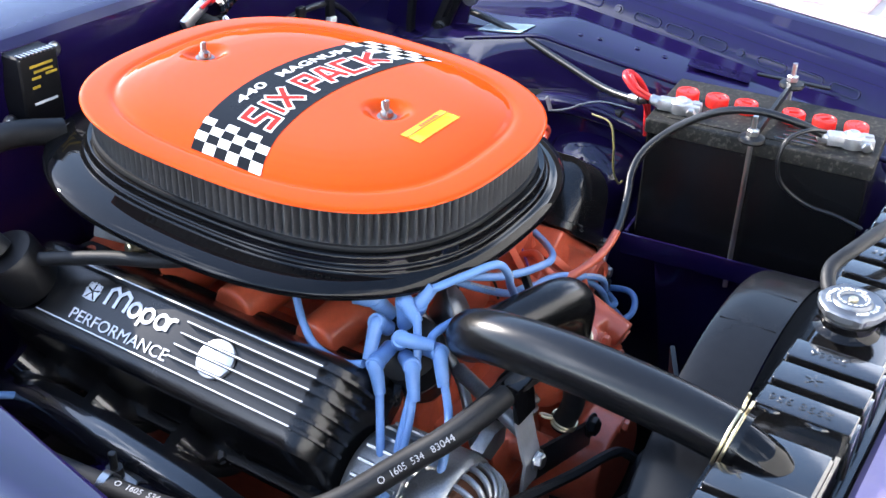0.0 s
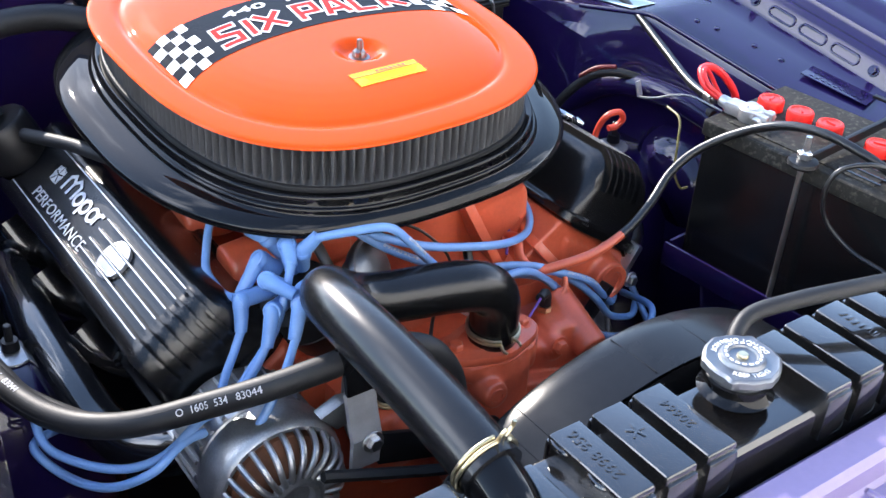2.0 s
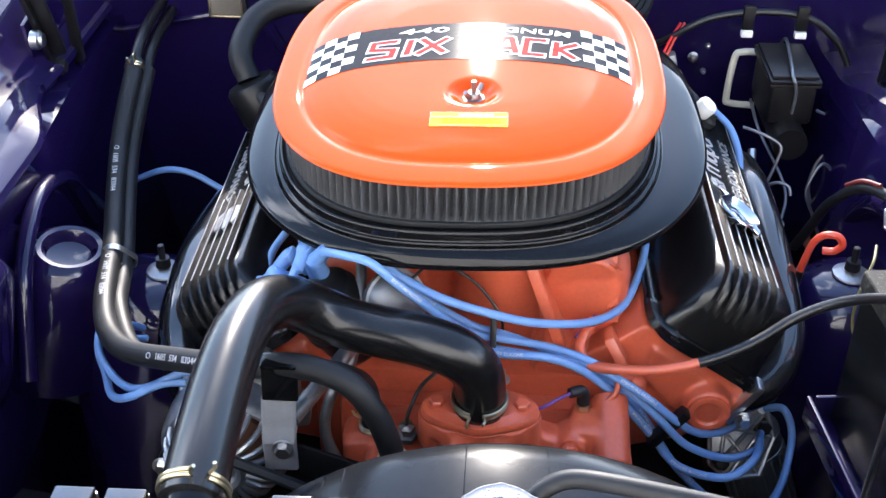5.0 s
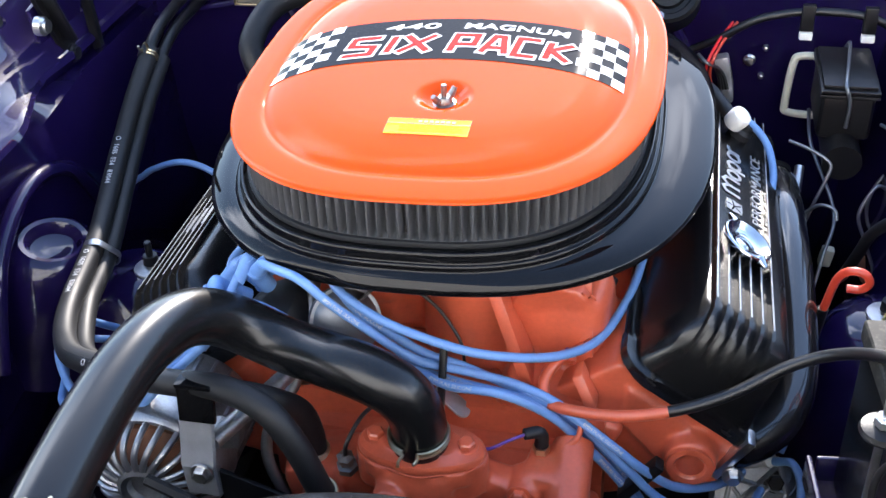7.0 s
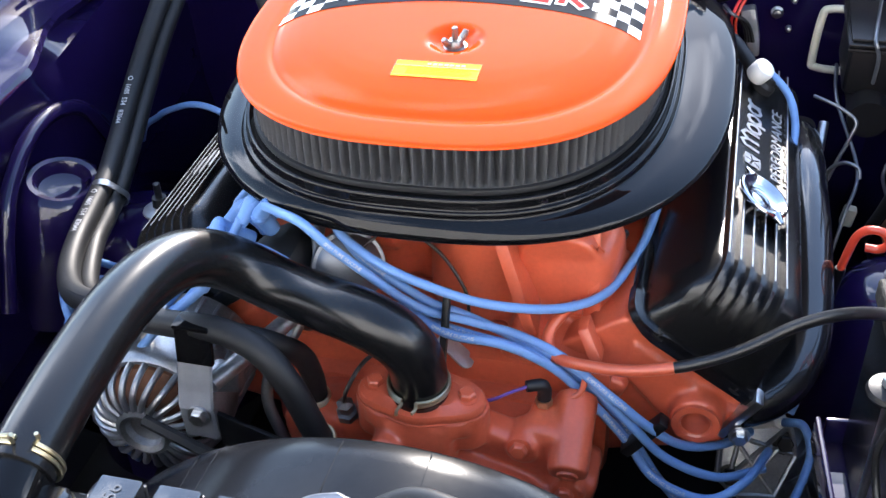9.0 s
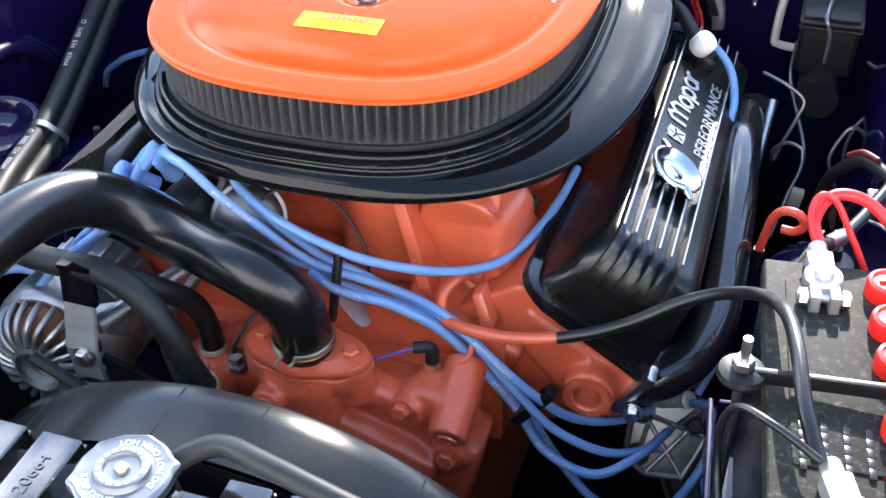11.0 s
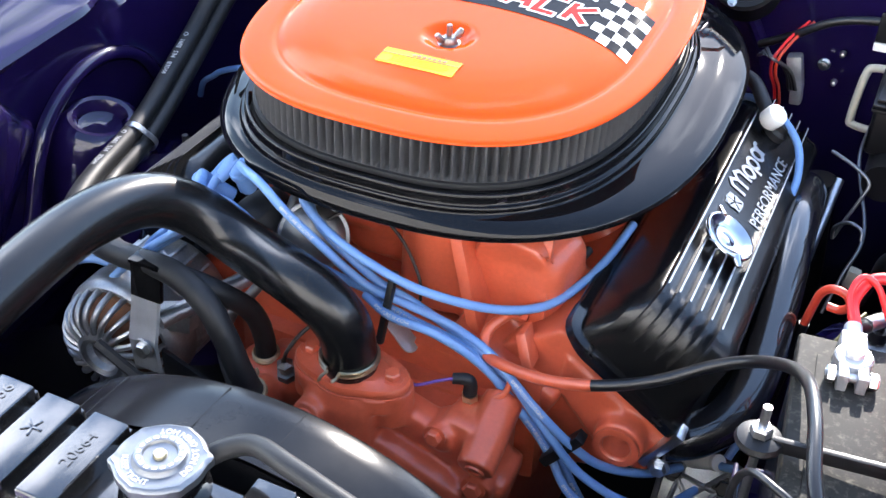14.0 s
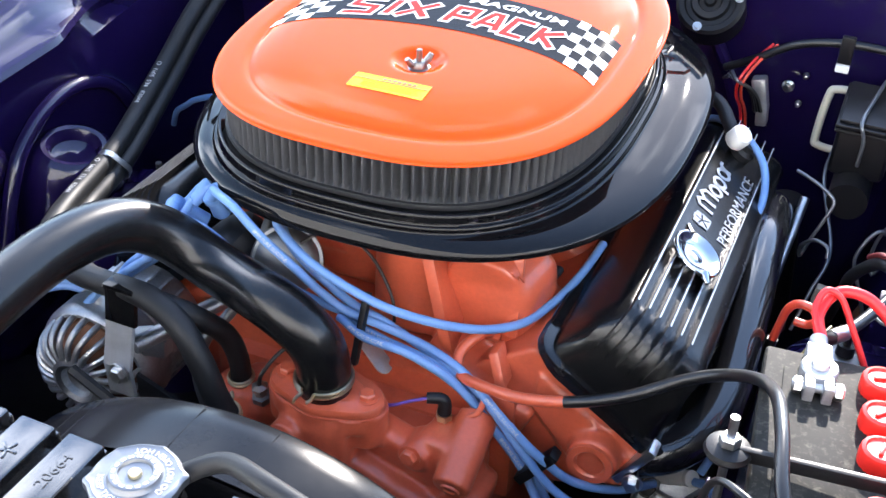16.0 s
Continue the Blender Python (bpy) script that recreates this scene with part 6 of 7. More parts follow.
targets = []
WIRES = {
    "over": [(-0.152, -0.312, 0.888), (-0.128, -0.335, 0.900), (-0.098, -0.355, 0.906), (-0.072, -0.355, 0.882), (-0.045, -0.345, 0.850), (-0.015, -0.336, 0.818), (0.010, -0.330, 0.800), (0.05, -0.325, 0.790)],
    "loop": [(-0.226, -0.275, 0.820), (-0.228, -0.250, 0.812), (-0.228, -0.215, 0.818), (-0.214, -0.186, 0.830), (-0.195, -0.160, 0.850)],
    "down_a": [(-0.232, -0.300, 0.800), (-0.248, -0.312, 0.782), (-0.268, -0.327, 0.762), (-0.29, -0.345, 0.72)],
    "down_b": [(-0.180, -0.310, 0.868), (-0.196, -0.322, 0.835), (-0.214, -0.328, 0.80), (-0.258, -0.342, 0.762), (-0.295, -0.36, 0.715)],
    "down_c": [(-0.205, -0.362, 0.818), (-0.225, -0.380, 0.803), (-0.245, -0.392, 0.785), (-0.275, -0.40, 0.75)],
    "down_d": [(-0.222, -0.335, 0.800), (-0.240, -0.342, 0.78), (-0.268, -0.352, 0.755), (-0.30, -0.37, 0.71)],
    "across": [(-0.192, -0.335, 0.846), (-0.178, -0.330, 0.852), (-0.155, -0.336, 0.856), (-0.133, -0.342, 0.853), (-0.103, -0.346, 0.840), (-0.070, -0.338, 0.820), (-0.03, -0.328, 0.80), (0.01, -0.322, 0.79)],
}
BOOTS = [
    ((-0.158, -0.290, 0.845), (-0.150, -0.310, 0.889), (-0.163, -0.300, 0.868), "over"),
    ((-0.175, -0.270, 0.835), (-0.222, -0.278, 0.824), (-0.195, -0.270, 0.853), "loop"),
    ((-0.188, -0.282, 0.822), (-0.234, -0.302, 0.798), (-0.226, -0.290, 0.826), "down_a"),
    ((-0.165, -0.285, 0.840), (-0.181, -0.312, 0.862), (-0.174, -0.290, 0.874), "down_b"),
    ((-0.170, -0.312, 0.825), (-0.207, -0.362, 0.816), (-0.190, -0.345, 0.842), "down_c"),
    ((-0.185, -0.300, 0.815), (-0.224, -0.338, 0.798), (-0.209, -0.324, 0.828), "down_d"),
    ((-0.182, -0.290, 0.828), (-0.192, -0.340, 0.850), (-0.206, -0.308, 0.853), "across"),
    ((-0.160, -0.262, 0.842), (-0.190, -0.235, 0.868), (-0.178, -0.258, 0.866), None),
]
for base, tip, mid_, key in BOOTS:
    bt = boot(Vector(base), Vector(tip), Vector(mid_), dist)
LONG = {
    "over": [(0.05, -0.325, 0.790), (0.10, -0.322, 0.777), (0.145, -0.330, 0.762), (0.185, -0.345, 0.735), (0.215, -0.350, 0.705), (0.250, -0.345, 0.665), (0.300, -0.335, 0.640), (0.345, -0.30, 0.625)],
}
for key, pts in WIRES.items():
    w = thing("spark_plug_wire", "blue silicone spark plug wire running from the distributor", "spark plug wire", pts[0], "blue spark plug wires")
    full = pts + LONG.get(key, [])[1:]
    bm = B()
    c = tube(bm, full, 0.0046, 12, 10)
    wp = part("wire", bm, M_BLUE, w, "", 60)
    if key in ("over", "across"):
        lettered(wp, c, 0.0046, "8MM PURE SILICONE", 0.10, 0.0049, (0.1, -0.8, 0.6), M_DIMPRINT)
RIGHT = [
    [(-0.085, -0.290, 0.868), (-0.078, -0.312, 0.866), (-0.028, -0.334, 0.850), (0.041, -0.343, 0.834), (0.088, -0.330, 0.818), (0.135, -0.300, 0.800), (0.170, -0.262, 0.792), (0.190, -0.216, 0.796), (0.203, -0.170, 0.806), (0.210, -0.12, 0.815)],
    [(-0.095, -0.285, 0.865), (-0.060, -0.312, 0.842), (0.003, -0.318, 0.804), (0.046, -0.318, 0.790), (0.108, -0.322, 0.768), (0.154, -0.335, 0.757), (0.194, -0.352, 0.741), (0.228, -0.346, 0.706), (0.262, -0.330, 0.672), (0.300, -0.30, 0.650), (0.33, -0.26, 0.635)],
    [(0.0, -0.33, 0.79), (0.037, -0.346, 0.788), (0.089, -0.350, 0.788), (0.136, -0.338, 0.755), (0.178, -0.336, 0.710), (0.208, -0.335, 0.672), (0.240, -0.350, 0.640), (0.290, -0.366, 0.640), (0.325, -0.345, 0.650), (0.350, -0.27, 0.62)],
    [(0.0, -0.322, 0.782), (0.05, -0.330, 0.778), (0.10, -0.332, 0.770), (0.150, -0.325, 0.742), (0.190, -0.322, 0.700), (0.215, -0.322, 0.660), (0.250, -0.33, 0.61), (0.300, -0.345, 0.575), (0.36, -0.33, 0.57), (0.394, -0.255, 0.592), (0.386, -0.230, 0.622), (0.366, -0.217, 0.613)],
]
for i, pts in enumerate(RIGHT):
    w = thing("spark_plug_wire", "blue silicone spark plug wire draped across the intake manifold", "spark plug wire", pts[0], "blue spark plug wires")
    bm = B()
    c = tube(bm, pts, 0.0047, 12, 10)
    wp = part("wire", bm, M_BLUE, w, "", 60)
    for s in ((0.035, 0.30) if i == 1 else (0.02, 0.22, 0.30) if i else ()):
        lettered(wp, c, 0.0047, "8MM PURE SILICONE", s, 0.0049, (0.1, -0.75, 0.65), M_DIMPRINT)
LEFT = [
    [(-0.275, -0.345, 0.735), (-0.299, -0.35, 0.751), (-0.35, -0.36, 0.732), (-0.389, -0.33, 0.714), (-0.427, -0.28, 0.716), (-0.428, -0.24, 0.728), (-0.405, -0.19, 0.68)],
    [(-0.275, -0.355, 0.735), (-0.323, -0.36, 0.741), (-0.362, -0.37, 0.728), (-0.395, -0.34, 0.701), (-0.42, -0.29, 0.688), (-0.436, -0.25, 0.703), (-0.395, -0.21, 0.68)],
    [(-0.275, -0.40, 0.75), (-0.315, -0.40, 0.69), (-0.33, -0.39, 0.62), (-0.33, -0.36, 0.55)],
    [(-0.555, 0.150, 0.640), (-0.540, 0.142, 0.670), (-0.513, 0.133, 0.692), (-0.494, 0.130, 0.706), (-0.452, 0.128, 0.722), (-0.413, 0.125, 0.718), (-0.370, 0.120, 0.695)],
    [(0.238, 0.182, 0.828), (0.268, 0.152, 0.852), (0.306, 0.120, 0.855), (0.336, 0.092, 0.840), (0.348, 0.062, 0.818), (0.347, 0.030, 0.800), (0.338, -0.005, 0.780), (0.328, -0.035, 0.755)],
    [(0.375, -0.05, 0.66), (0.392, -0.10, 0.70), (0.390, -0.15, 0.71), (0.385, -0.19, 0.67), (0.37, -0.22, 0.63)],
]
for pts in LEFT:
    wire("spark_plug_wire", pts, 0.0046, M_BLUE, "blue silicone spark plug wire beside the valve cover", "spark plug wire", "blue spark plug wires", 12)
bm = B()
lathe(bm, [(0.0110, -0.012), (0.0110, 0.004), (0.0100, 0.006), (0.0104, 0.009), (0.0098, 0.012), (0.0102, 0.015), (0.0094, 0.018), (0.0098, 0.021), (0.0090, 0.024), (0.0088, 0.036), (0.0095, 0.037), (0.0095, 0.042), (0.0062, 0.043)], (0.335, -0.194, 0.588), (0.65, -0.46, 0.58), 28)
plug = tagged(part("plug_insulator", bm, M_CERAMIC), "white ceramic plug boot under the exhaust tube", "plug boot")
# separators that hold the wires together
for at, size, rot in (((0.0285, -0.338, 0.790), (0.007, 0.010, 0.076), (-25, 0, 0)), ((0.225, -0.340, 0.688), (0.060, 0.016, 0.011), (0, -54, 0)), ((-0.32, -0.385, 0.68), (0.006, 0.012, 0.06), (0, 30, 0))):
    bm = B()
    box(bm, at, size, rot, 0.002)
    tagged(part("wire_separator", bm, M_SATIN), "black plastic wire separator clipped on blue wires", "wire separator", "wire separators")
sender = thing("manifold_sender_lead", "thin violet lead with a black plug on the intake manifold", "wire", (0.17, -0.2, 0.78))
bm = B()
tube(bm, [(0.120, -0.285, 0.765), (0.135, -0.268, 0.774), (0.161, -0.236, 0.790), (0.174, -0.195, 0.800)], 0.0019, 8, 6)
part("lead", bm, M_VIOLETWIRE, sender)
bm = B()
cyl(bm, (0.172, -0.198, 0.799), (0.180, -0.172, 0.806), 0.0062, 0.0050, 14, 0.001)
part("plug", bm, M_RUBBER, sender, "black rubber plug")
wire("wire_loom_bracket", [(0.135, -0.350, 0.715), (0.150, -0.352, 0.730), (0.163, -0.347, 0.742), (0.160, -0.335, 0.758), (0.125, -0.318, 0.757), (0.09, -0.315, 0.752)], 0.0032, M_ENGINE, "orange painted wire bracket holding plug wires", "bracket")

# ---- alternator with its bracket ----
alt = thing("alternator", "cast aluminium alternator with curved cooling ribs", "alternator", (-0.24, -0.42, 0.62))
ac, aax = Vector((-0.252, -0.400, 0.696)), Vector((0, -1, 0))
bm = B()
lathe(bm, [(0.030, -0.10), (0.060, -0.098), (0.066, -0.088), (0.066, -0.032), (0.064, -0.030), (0.064, -0.024)], ac, aax, 56)
part("rear_case", bm, M_ALU, alt, "cast aluminium rear case")
for k in range(24):
    a = 2 * math.pi * k / 24
    bm = B()
    tube(bm, [ac + Vector((0.066 * math.cos(a), 0.088, 0.066 * math.sin(a))), ac + Vector((0.0665 * math.cos(a), 0.035, 0.0665 * math.sin(a)))], 0.0028, 6, 2)
    part("case_rib", bm, M_ALU, alt)
bm = B()
lathe(bm, [(0.060, -0.026), (0.0690, -0.026), (0.0705, -0.022), (0.0705, 0.006), (0.0690, 0.012), (0.0655, 0.016), (0.0620, 0.0165), (0.0605, 0.014), (0.0600, -0.010)], ac, aax, 64)
part("front_ring", bm, M_ALU, alt, "smooth cast front ring")
bm = B()
lathe(bm, [(0.056, 0.0), (0.052, 0.012), (0.036, 0.022), (0.020, 0.024)], ac, aax, 40)
part("coil", bm, M_RUST, alt, "copper-red wound coil")
for k in range(24):
    a = 2 * math.pi * k / 24
    bm = B()
    pts = []
    for r, z in ((0.0625, 0.012), (0.0610, 0.024), (0.0555, 0.036), (0.0460, 0.0435), (0.0360, 0.0455), (0.0270, 0.0455)):
        aa = a + (0.0625 - r) * 5
        pts.append(ac + Vector((r * math.cos(aa), -z, r * math.sin(aa))))
    tube(bm, pts, 0.0034, 8, 4)
    part("cooling_rib", bm, M_ALU, alt)
bm = B()
lathe(bm, [(0.029, 0.040), (0.029, 0.048), (0.024, 0.050), (0.019, 0.047), (0.016, 0.038), (0.002, 0.036)], ac, aax, 36)
part("nose", bm, M_ALU, alt)
bm = B()
prism(bm, [ac + Vector(p) for p in ((0.045, 0.004, 0.056), (0.064, 0.004, 0.034), (0.092, 0.004, 0.040), (0.095, 0.004, 0.062), (0.070, 0.004, 0.066))], (0, 0, 0), (0, -0.016, 0), 0.002)
part("mounting_ear", bm, M_ALU, alt, "cast mounting ear")
bm = B()
bolt(bm, ac + Vector((-0.074, -0.004, -0.036)), (0, -1, 0), 0.009, 0.008)
part("lug_bolt", bm, M_STEEL, alt, smooth=25)

brk = thing("alternator_bracket", "bent bare steel strap with a black upper end", "bracket", (-0.18, -0.45, 0.70))
bm = B()
prof = [(-0.456, 0.715), (-0.458, 0.752), (-0.452, 0.770), (-0.444, 0.800)]
for (y0, z0), (y1, z1) in zip(prof, prof[1:]):
    d = Vector((0, y1 - y0, z1 - z0))
    prism(bm, [Vector((-0.198, y0, z0)), Vector((-0.167, y0, z0)), Vector((-0.165, y0 + 0.0025, z0 + 0.001)), Vector((-0.200, y0 + 0.0025, z0 + 0.001))], (0, 0, 0), d)
part("strap", bm, M_SILVER, brk, "bare steel strap", 20)
bm = B()
box(bm, (-0.180, -0.440, 0.818), (0.036, 0.006, 0.040), (-10, 0, 0), 0.002)
box(bm, (-0.180, -0.432, 0.838), (0.036, 0.022, 0.005), (0, 0, 0), 0.002)
part("upper_end", bm, M_BLACK, brk, "black painted end")
bm = B()
bolt(bm, (-0.178, -0.460, 0.748), (0, -1, 0.05), 0.0085, 0.008)
part("bolt", bm, M_STEEL, brk, smooth=25)
bm = B()
cyl(bm, (-0.172, -0.440, 0.770), (-0.125, -0.330, 0.775), 0.009, seg=16)
part("spacer_tube", bm, M_ALU, brk)
bm = B()
prism(bm, [Vector(p) for p in ((-0.165, -0.452, 0.745), (-0.165, -0.452, 0.705), (-0.02, -0.452, 0.655), (-0.02, -0.452, 0.690))], (0, 0, 0), (0, 0.005, 0), 0.001)
part("slotted_arm", bm, M_SATIN, brk, "black slotted arm")
bm = B()
bolt(bm, (-0.028, -0.453, 0.690), (0, -1, 0.1), 0.011, 0.010)
part("arm_bolt", bm, M_SATIN, brk, smooth=25)
bm = B()
pts = [(-0.235, -0.465, 0.735), (-0.13, -0.478, 0.70), (-0.02, -0.485, 0.66), (0.05, -0.485, 0.60)]
tube(bm, pts, 0.006, 6, 6)
tagged(part("fan_belt", bm, M_RUBBER), "black rubber fan belt to the alternator pulley", "belt")

# ---- firewall equipment ----
mc = thing("brake_master_cylinder", "black brake master cylinder with a wire bail lid", "master cylinder", (0.441, 0.251, 0.758))
bm = B()
box(bm, (0.438, 0.233, 0.830), (0.066, 0.115, 0.062), (0, 0, 0), 0.010, 3)
cyl(bm, (0.438, 0.141, 0.786), (0.438, 0.311, 0.786), 0.024, seg=24)
part("reservoir", bm, M_SATIN, mc, "black cast reservoir")
for z, s in ((0.862, 1.08), (0.868, 1.08), (0.873, 0.98)):
    bm = B()
    box(bm, (0.438, 0.233, z), (0.066 * s, 0.118 * s, 0.005), (0, 0, 0), 0.002)
    part("lid_plate", bm, M_SATIN, mc)
bm = B()
tube(bm, [(0.438, 0.166, 0.823), (0.438, 0.164, 0.858), (0.431, 0.169, 0.880), (0.438, 0.231, 0.884), (0.445, 0.296, 0.880), (0.438, 0.301, 0.858)], 0.0024, 8, 6)
part("bail_wire", bm, M_GREYWIRE, mc, "steel bail wire")
wire("steering_bracket", [(0.418, 0.322, 0.846), (0.390, 0.320, 0.846), (0.381, 0.318, 0.836), (0.377, 0.314, 0.776), (0.383, 0.312, 0.765), (0.420, 0.312, 0.762)], 0.0055, M_CREAM, "pale bent metal bracket on the firewall", "bracket")
for pts in ([(0.526, 0.190, 0.797), (0.521, 0.182, 0.777), (0.493, 0.175, 0.746), (0.483, 0.167, 0.712), (0.489, 0.159, 0.685), (0.503, 0.152, 0.685), (0.511, 0.144, 0.719), (0.501, 0.136, 0.750), (0.484, 0.128, 0.765), (0.471, 0.121, 0.749), (0.465, 0.113, 0.725), (0.478, 0.105, 0.694), (0.491, 0.098, 0.662), (0.495, 0.090, 0.639)],
            [(0.490, 0.225, 0.800), (0.517, 0.200, 0.793), (0.517, 0.190, 0.765), (0.508, 0.180, 0.733), (0.498, 0.170, 0.713)],
            [(0.520, 0.170, 0.780), (0.521, 0.170, 0.754), (0.529, 0.170, 0.721), (0.542, 0.170, 0.704), (0.548, 0.170, 0.717), (0.547, 0.170, 0.743), (0.534, 0.172, 0.774), (0.519, 0.177, 0.783)],
            [(0.515, 0.160, 0.850), (0.520, 0.150, 0.819), (0.532, 0.144, 0.780), (0.547, 0.137, 0.745), (0.555, 0.131, 0.720), (0.546, 0.125, 0.716), (0.537, 0.119, 0.740), (0.540, 0.113, 0.762), (0.547, 0.106, 0.771), (0.552, 0.100, 0.758)],
            [(0.373, 0.160, 0.803), (0.389, 0.152, 0.801), (0.406, 0.144, 0.797), (0.424, 0.136, 0.786), (0.420, 0.128, 0.767), (0.410, 0.120, 0.739), (0.402, 0.112, 0.715), (0.401, 0.104, 0.735), (0.415, 0.096, 0.751), (0.431, 0.088, 0.750), (0.434, 0.080, 0.740)],
            [(0.405, 0.275, 0.790), (0.405, 0.195, 0.780), (0.435, 0.115, 0.730), (0.425, 0.075, 0.690), (0.415, 0.045, 0.650)]):
    wire("brake_line", pts, 0.0023, M_GREYWIRE, "bent grey steel brake line below the master cylinder", "pipe", "brake lines")
bm = B()
cyl(bm, (0.390, 0.155, 0.770), (0.375, 0.015, 0.650), 0.006, seg=12)
tagged(part("linkage_rod", bm, M_STEEL), "bare steel linkage rod below the master cylinder", "rod")
bm = B()
cyl(bm, (0.365, 0.215, 0.730), (0.385, 0.22, 0.52), 0.022, 0.020, 24)
tagged(part("steering_column_joint", bm, M_SATIN), "black steering shaft joint behind the engine", "steering shaft")
bm = B()
box(bm, (0.505, 0.13, 0.645), (0.035, 0.035, 0.05), (0, 20, 10), 0.006)
tagged(part("valve_block", bm, M_RUST), "brown oxidised brass distribution block", "valve block")
bm = B()
box(bm, (0.437, 0.124, 0.657), (0.016, 0.014, 0.026), (0, 8, 0), 0.003)
tagged(part("connector_block", bm, M_CREAM), "aged white plastic connector on a loom", "connector")
wire("loom_drop", [(0.60, 0.30, 0.90), (0.60, 0.22, 0.87), (0.565, 0.12, 0.82), (0.53, 0.08, 0.76), (0.51, 0.06, 0.72)], 0.0045, M_WIRE, "black wiring loom hanging by the inner fender", "wire")
wire("cowl_loom", [(0.240, 0.33, 0.840), (0.280, 0.315, 0.868), (0.330, 0.312, 0.900), (0.395, 0.310, 0.914), (0.465, 0.310, 0.910), (0.508, 0.308, 0.888), (0.540, 0.300, 0.848), (0.572, 0.29, 0.755), (0.60, 0.28, 0.64)], 0.0055, M_WIRE, "black wiring loom across the firewall", "wire")
for x in (0.389, 0.467):
    bm = B()
    box(bm, (x, 0.304, 0.908), (0.017, 0.010, 0.036), (0, 0, 0), 0.002)
    tagged(part("loom_clip", bm, M_SATIN), "black loom clip on the firewall", "clip", "loom clips")
    bm = B()
    box(bm, (x, 0.302, 0.884), (0.017, 0.012, 0.010), (0, 0, 0), 0.002)
    tagged(part("clip_foot", bm, M_WHITEPLASTIC), "white plastic clip foot under the loom", "clip", "clip feet")
for x, z, r in ((0.325, 0.822, 0.0085), (0.345, 0.842, 0.0045), (0.343, 0.800, 0.0045)):
    bm = B()
    lathe(bm, [(r, 0), (r, 0.002), (r * 0.7, 0.004), (r * 0.7, 0.009), (r * 0.2, 0.010)], (x, 0.352, z), (0, -1, 0), 16)
    tagged(part("firewall_stud", bm, M_STEEL), "bright stud with nut on the purple firewall", "stud", "firewall studs")
can = thing("wiper_motor", "round black ribbed motor housing on the firewall", "motor", (0.206, 0.335, 0.88))
bm = B()
wax = Vector((0.0, -0.75, 0.66))
lathe(bm, [(0.045, -0.03), (0.045, 0.012), (0.041, 0.016), (0.034, 0.016), (0.032, 0.013), (0.026, 0.013), (0.024, 0.019), (0.016, 0.020), (0.014, 0.016), (0.008, 0.016), (0.006, 0.021), (0.001, 0.021)], (0.206, 0.335, 0.920), wax, 44)
part("housing", bm, M_SATIN, can)
for a in (0.3, 2.4, 4.5):
    bm = B()
    m = Matrix.Translation((0.206, 0.335, 0.920)) @ frame_z(wax)
    bolt(bm, m @ Vector((0.0375 * math.cos(a), 0.0375 * math.sin(a), 0.015)), wax, 0.0045, 0.004)
    part("housing_screw", bm, M_STEEL, can)
sil = thing("heater_valve", "bright foil-wrapped fitting with red wires on the firewall", "fitting", (0.215, 0.303, 0.955))
bm = B()
cyl(bm, (0.180, 0.298, 0.980), (0.250, 0.318, 1.000), 0.019, 0.021, 28, 0.004)
for k in range(5):
    lathe(bm, [(0.0205, 0), (0.0225, 0.0015), (0.0205, 0.003)], Vector((0.187, 0.300, 0.982)).lerp(Vector((0.245, 0.316, 0.998)), k / 4), (0.07, 0.02, 0.02), 28)
part("sleeve", bm, M_CHROME, sil, "bright ribbed sleeve")
bm = B()
box(bm, (0.150, 0.305, 0.975), (0.05, 0.012, 0.016), (0, -25, 0), 0.003)
part("arm", bm, M_STEEL, sil)
for pts in ([(0.175, 0.293, 0.990), (0.190, 0.278, 1.010), (0.210, 0.283, 1.013), (0.225, 0.298, 1.000)], [(0.160, 0.298, 0.985), (0.170, 0.278, 1.003), (0.187, 0.273, 1.000)]):
    bm = B()
    tube(bm, pts, 0.003, 8, 6)
    part("red_wire", bm, M_REDWIRE, sil, "red wire")
conn = thing("wiring_connector", "mottled grey connector block with orange and grey wires on the firewall", "connector", (0.291, 0.345, 0.79))
for k in range(6):
    bm = B()
    tube(bm, [(0.244 + 0.002 * k, 0.300, 0.838 + 0.0025 * k), (0.256 + 0.002 * k, 0.292 - 0.002 * k, 0.846), (0.272 + 0.002 * k, 0.300, 0.836 - 0.001 * k), (0.284 + 0.0015 * k, 0.318, 0.812), (0.289 + 0.002 * k, 0.332, 0.785)], 0.0022, 6, 6)
    part("lead", bm, M_GREYWIRE if k % 2 else M_WIRE, conn)
bm = B()
box(bm, (0.292, 0.343, 0.806), (0.020, 0.020, 0.050), (0, -14, 0), 0.004)
box(bm, (0.300, 0.341, 0.775), (0.016, 0.018, 0.026), (0, -6, 0), 0.004)
part("shell", bm, M_LEAD, conn, "mottled grey shell")
for dx, mat in ((0.0, M_REDWIRE), (0.006, M_DIPRED)):
    bm = B()
    tube(bm, [(0.296 + dx, 0.332, 0.885), (0.279 + dx, 0.306, 0.868), (0.267 + dx, 0.287, 0.846), (0.266 + dx, 0.295, 0.820), (0.272 + dx, 0.318, 0.790), (0.276 + dx, 0.33, 0.76)], 0.0022, 8, 6)
    part("red_wire", bm, mat, conn, "orange-red wire")

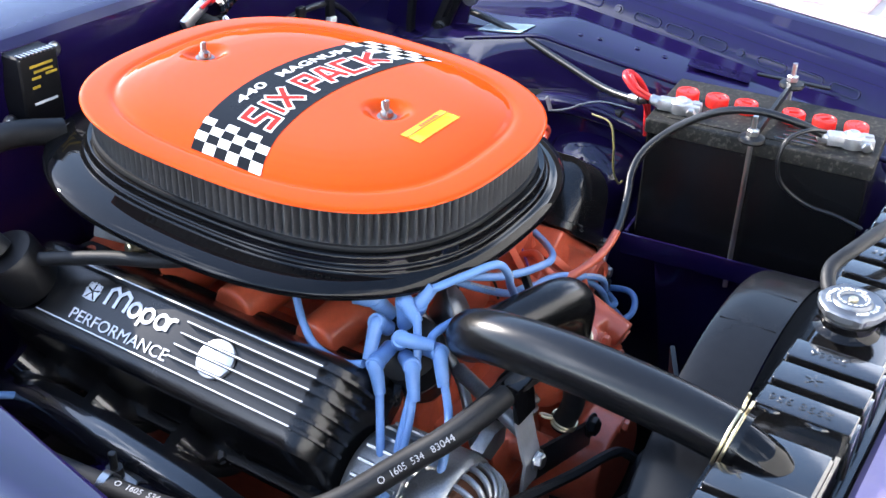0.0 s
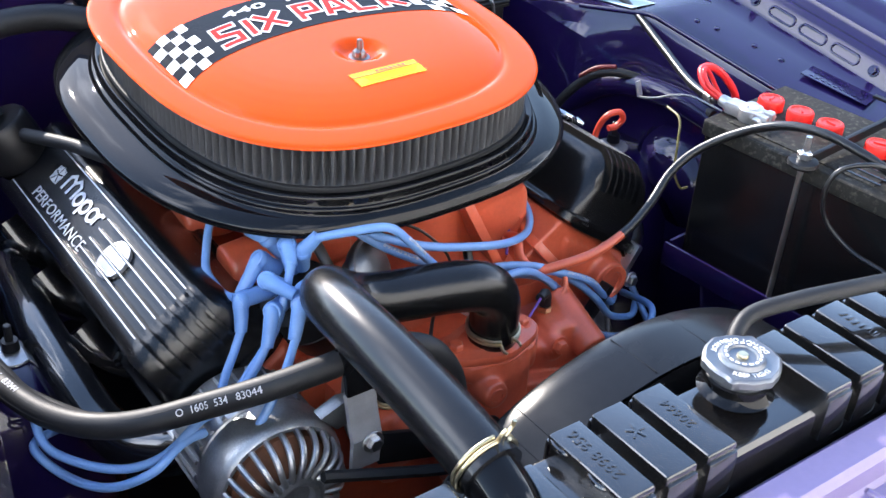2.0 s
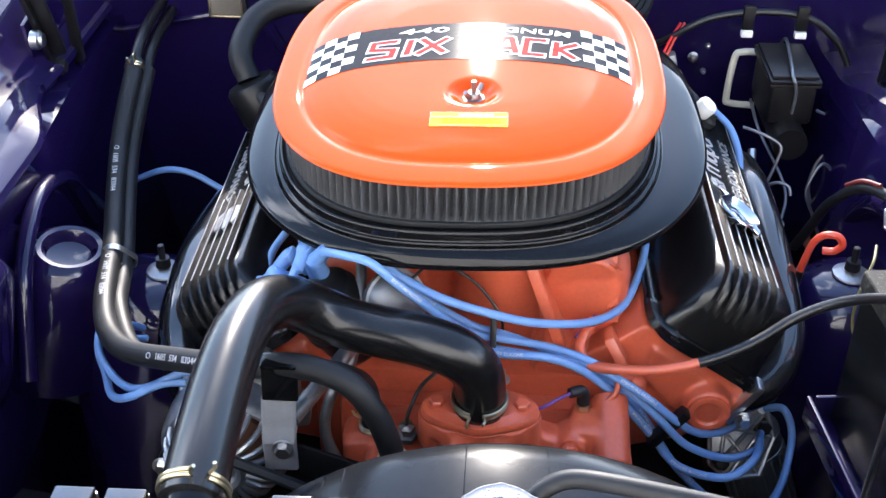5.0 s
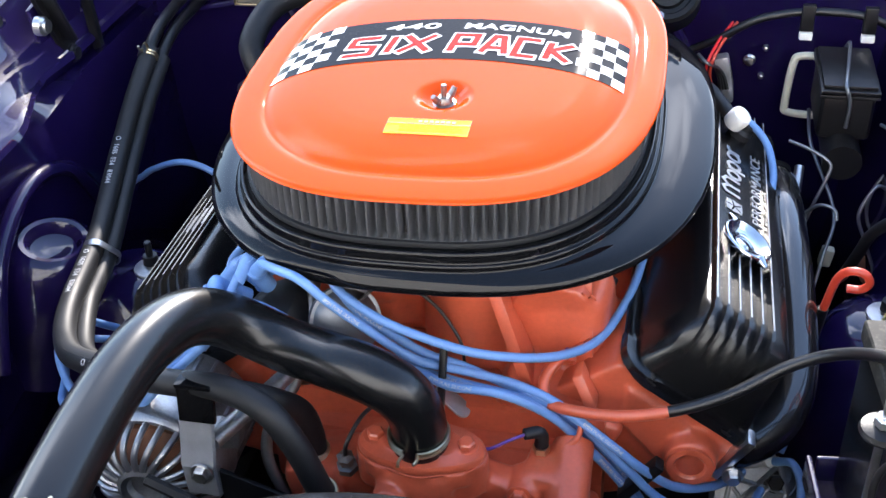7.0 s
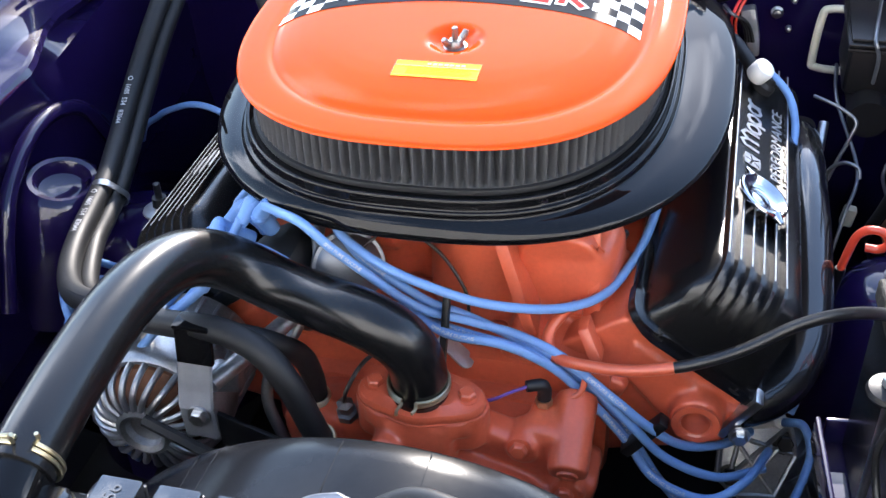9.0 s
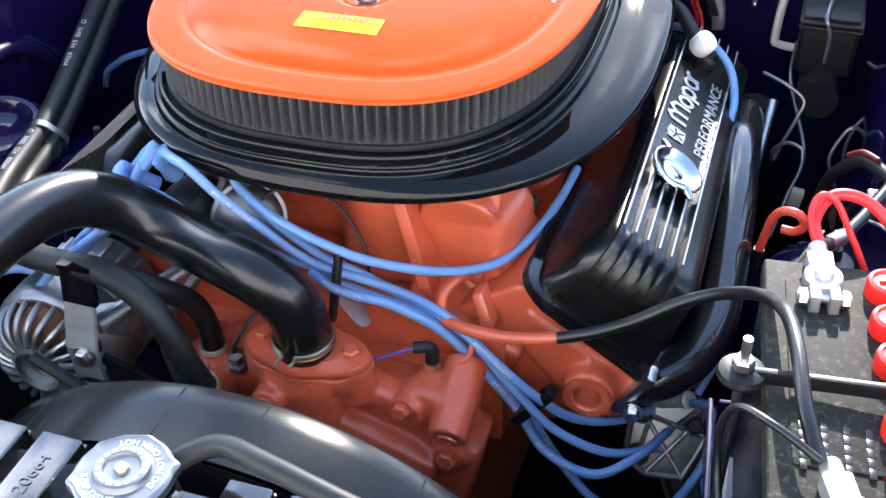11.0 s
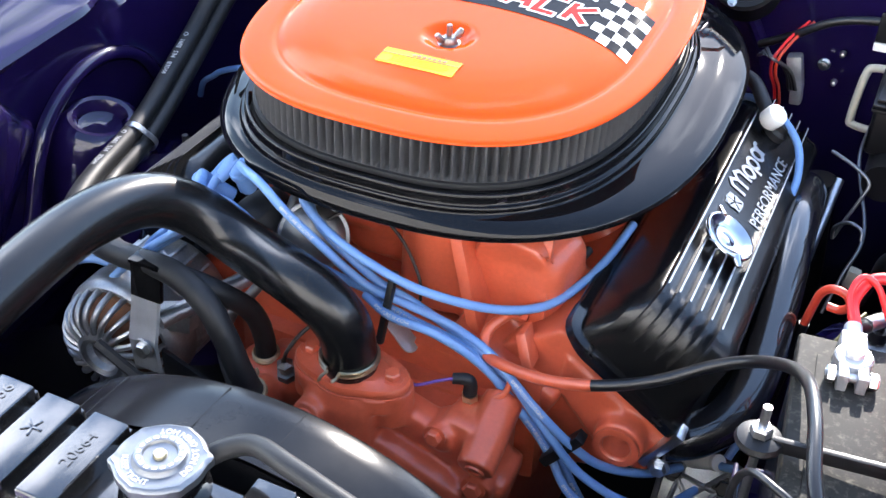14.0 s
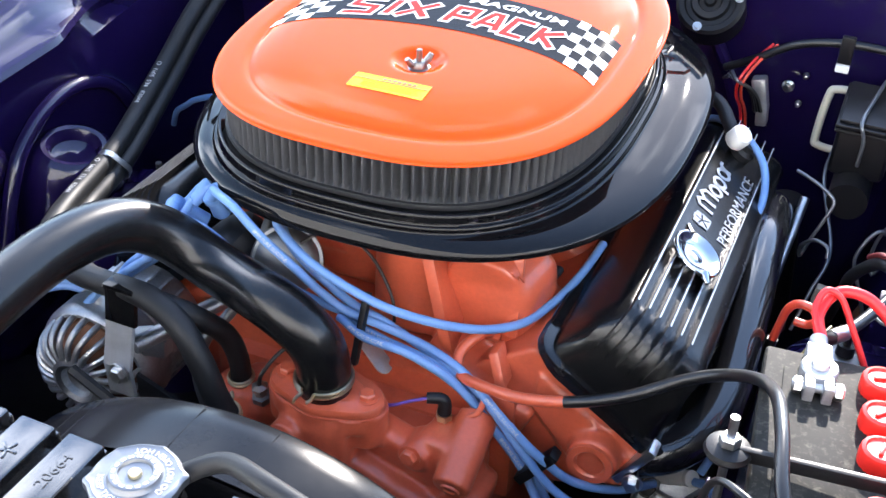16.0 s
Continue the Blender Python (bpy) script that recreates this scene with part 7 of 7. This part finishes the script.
reg = thing("voltage_regulator", "black voltage regulator box with yellow print on the firewall", "regulator", (-0.117, 0.348, 0.897))
bm = B()
box(bm, (-0.119, 0.340, 0.945), (0.062, 0.050, 0.10), (0, 0, 0), 0.006, 3)
part("box", bm, M_SATIN, reg)
for k in range(10):
    bm = B()
    box(bm, (-0.146 + 0.006 * k, 0.318, 0.9955), (0.003, 0.012, 0.003), (0, 0, 0), 0.0008)
    part("cooling_rib", bm, M_STEEL, reg)
for k, (x, z, w) in enumerate(((-0.080, 0.952, 0.036), (-0.078, 0.944, 0.030), (-0.090, 0.936, 0.014), (-0.092, 0.924, 0.012), (-0.066, 0.938, 0.018), (-0.080, 0.902, 0.036))):
    bm = B()
    box(bm, (x - 0.037, 0.3145, z + 0.027), (w, 0.0006, 0.0035), (0, 0, 0))
    part("printed_bar", bm, M_PRINT if k < 5 else M_WHITE, reg, smooth=0)
for x, z in ((-0.040, 0.955), (-0.124, 0.880)):
    bm = B()
    bolt(bm, (x - 0.037, 0.338, z + 0.027), (0, -1, 0), 0.008, 0.006)
    part("mount_screw", bm, M_STEEL, reg)
fire = thing("heater_plate", "dark framed bracket box on the firewall", "bracket", (-0.390, 0.345, 0.865))
bm = B()
box(bm, (-0.390, 0.337, 0.903), (0.052, 0.03, 0.05), (0, 0, 0), 0.003)
part("box", bm, M_GREYBROWN, fire)
for dx, dz, sx, sz in ((0, 0.022, 0.05, 0.003), (0, -0.022, 0.05, 0.003), (-0.024, 0, 0.003, 0.046), (0.024, 0, 0.003, 0.046)):
    bm = B()
    box(bm, (-0.390 + dx, 0.321, 0.903 + dz), (sx, 0.004, sz), (0, 0, 0), 0.0008)
    part("rim", bm, M_ZINC, fire, "dull gold rim")
bm = B()
tube(bm, [(-0.585, 0.361, 0.835), (-0.465, 0.359, 0.859), (-0.365, 0.358, 0.880)], 0.005, 8, 5)
tagged(part("firewall_seam", bm, M_PURPLE), "purple folded seam across the firewall", "seam")

# ---- cowl ----
bm = B()
tube(bm, [(-0.06, 0.505, 1.024), (-0.02, 0.495, 1.026), (0.03, 0.478, 1.026), (0.055, 0.476, 1.025), (0.10, 0.492, 1.026), (0.20, 0.495, 1.026), (0.30, 0.488, 1.025)], 0.0035, 8, 8)
part("wiper_arm", bm, M_WIRE, body, "thin black wiper arm lying on the cowl")

# ---- under the pan: hose and linkage beside the passenger's cover ----
wire("ventilation_hose", [(-0.305, 0.135, 0.842), (-0.290, 0.095, 0.850), (-0.270, 0.040, 0.860), (-0.252, -0.020, 0.868), (-0.225, -0.060, 0.874), (-0.19, -0.08, 0.878)], 0.0082, M_RUBBER, "black ventilation hose between breather can and carburettor", "hose", seg=14)
carb = thing("carburettor", "dull metal carburettor body under the air cleaner pan", "carburettor", (0.0, 0.0, 0.85))
bm = B()
box(bm, (0.0, 0.0, 0.872), (0.18, 0.12, 0.05), (0, 0, 0), 0.01)
box(bm, (0.0, 0.17, 0.872), (0.15, 0.09, 0.05), (0, 0, 0), 0.01)
box(bm, (0.0, -0.15, 0.872), (0.12, 0.07, 0.04), (0, 0, 0), 0.01)
cast_ = part("body", bm, M_ALU, carb)
bm = B()
box(bm, (-0.235, 0.075, 0.872), (0.012, 0.045, 0.030), (0, 20, 10), 0.003)
part("linkage_plate", bm, M_ALU, carb, "pale metal linkage plate")
bm = B()
tube(bm, [(-0.10, 0.03, 0.872), (-0.18, 0.06, 0.870), (-0.232, 0.072, 0.872)], 0.004, 8, 5)
part("linkage_rod", bm, M_STEEL, carb)
bm = B()
cyl(bm, (-0.215, 0.035, 0.855), (-0.245, 0.045, 0.858), 0.010, 0.008, 16, 0.002)
part("fitting", bm, M_ZINC, carb, "brass fitting")
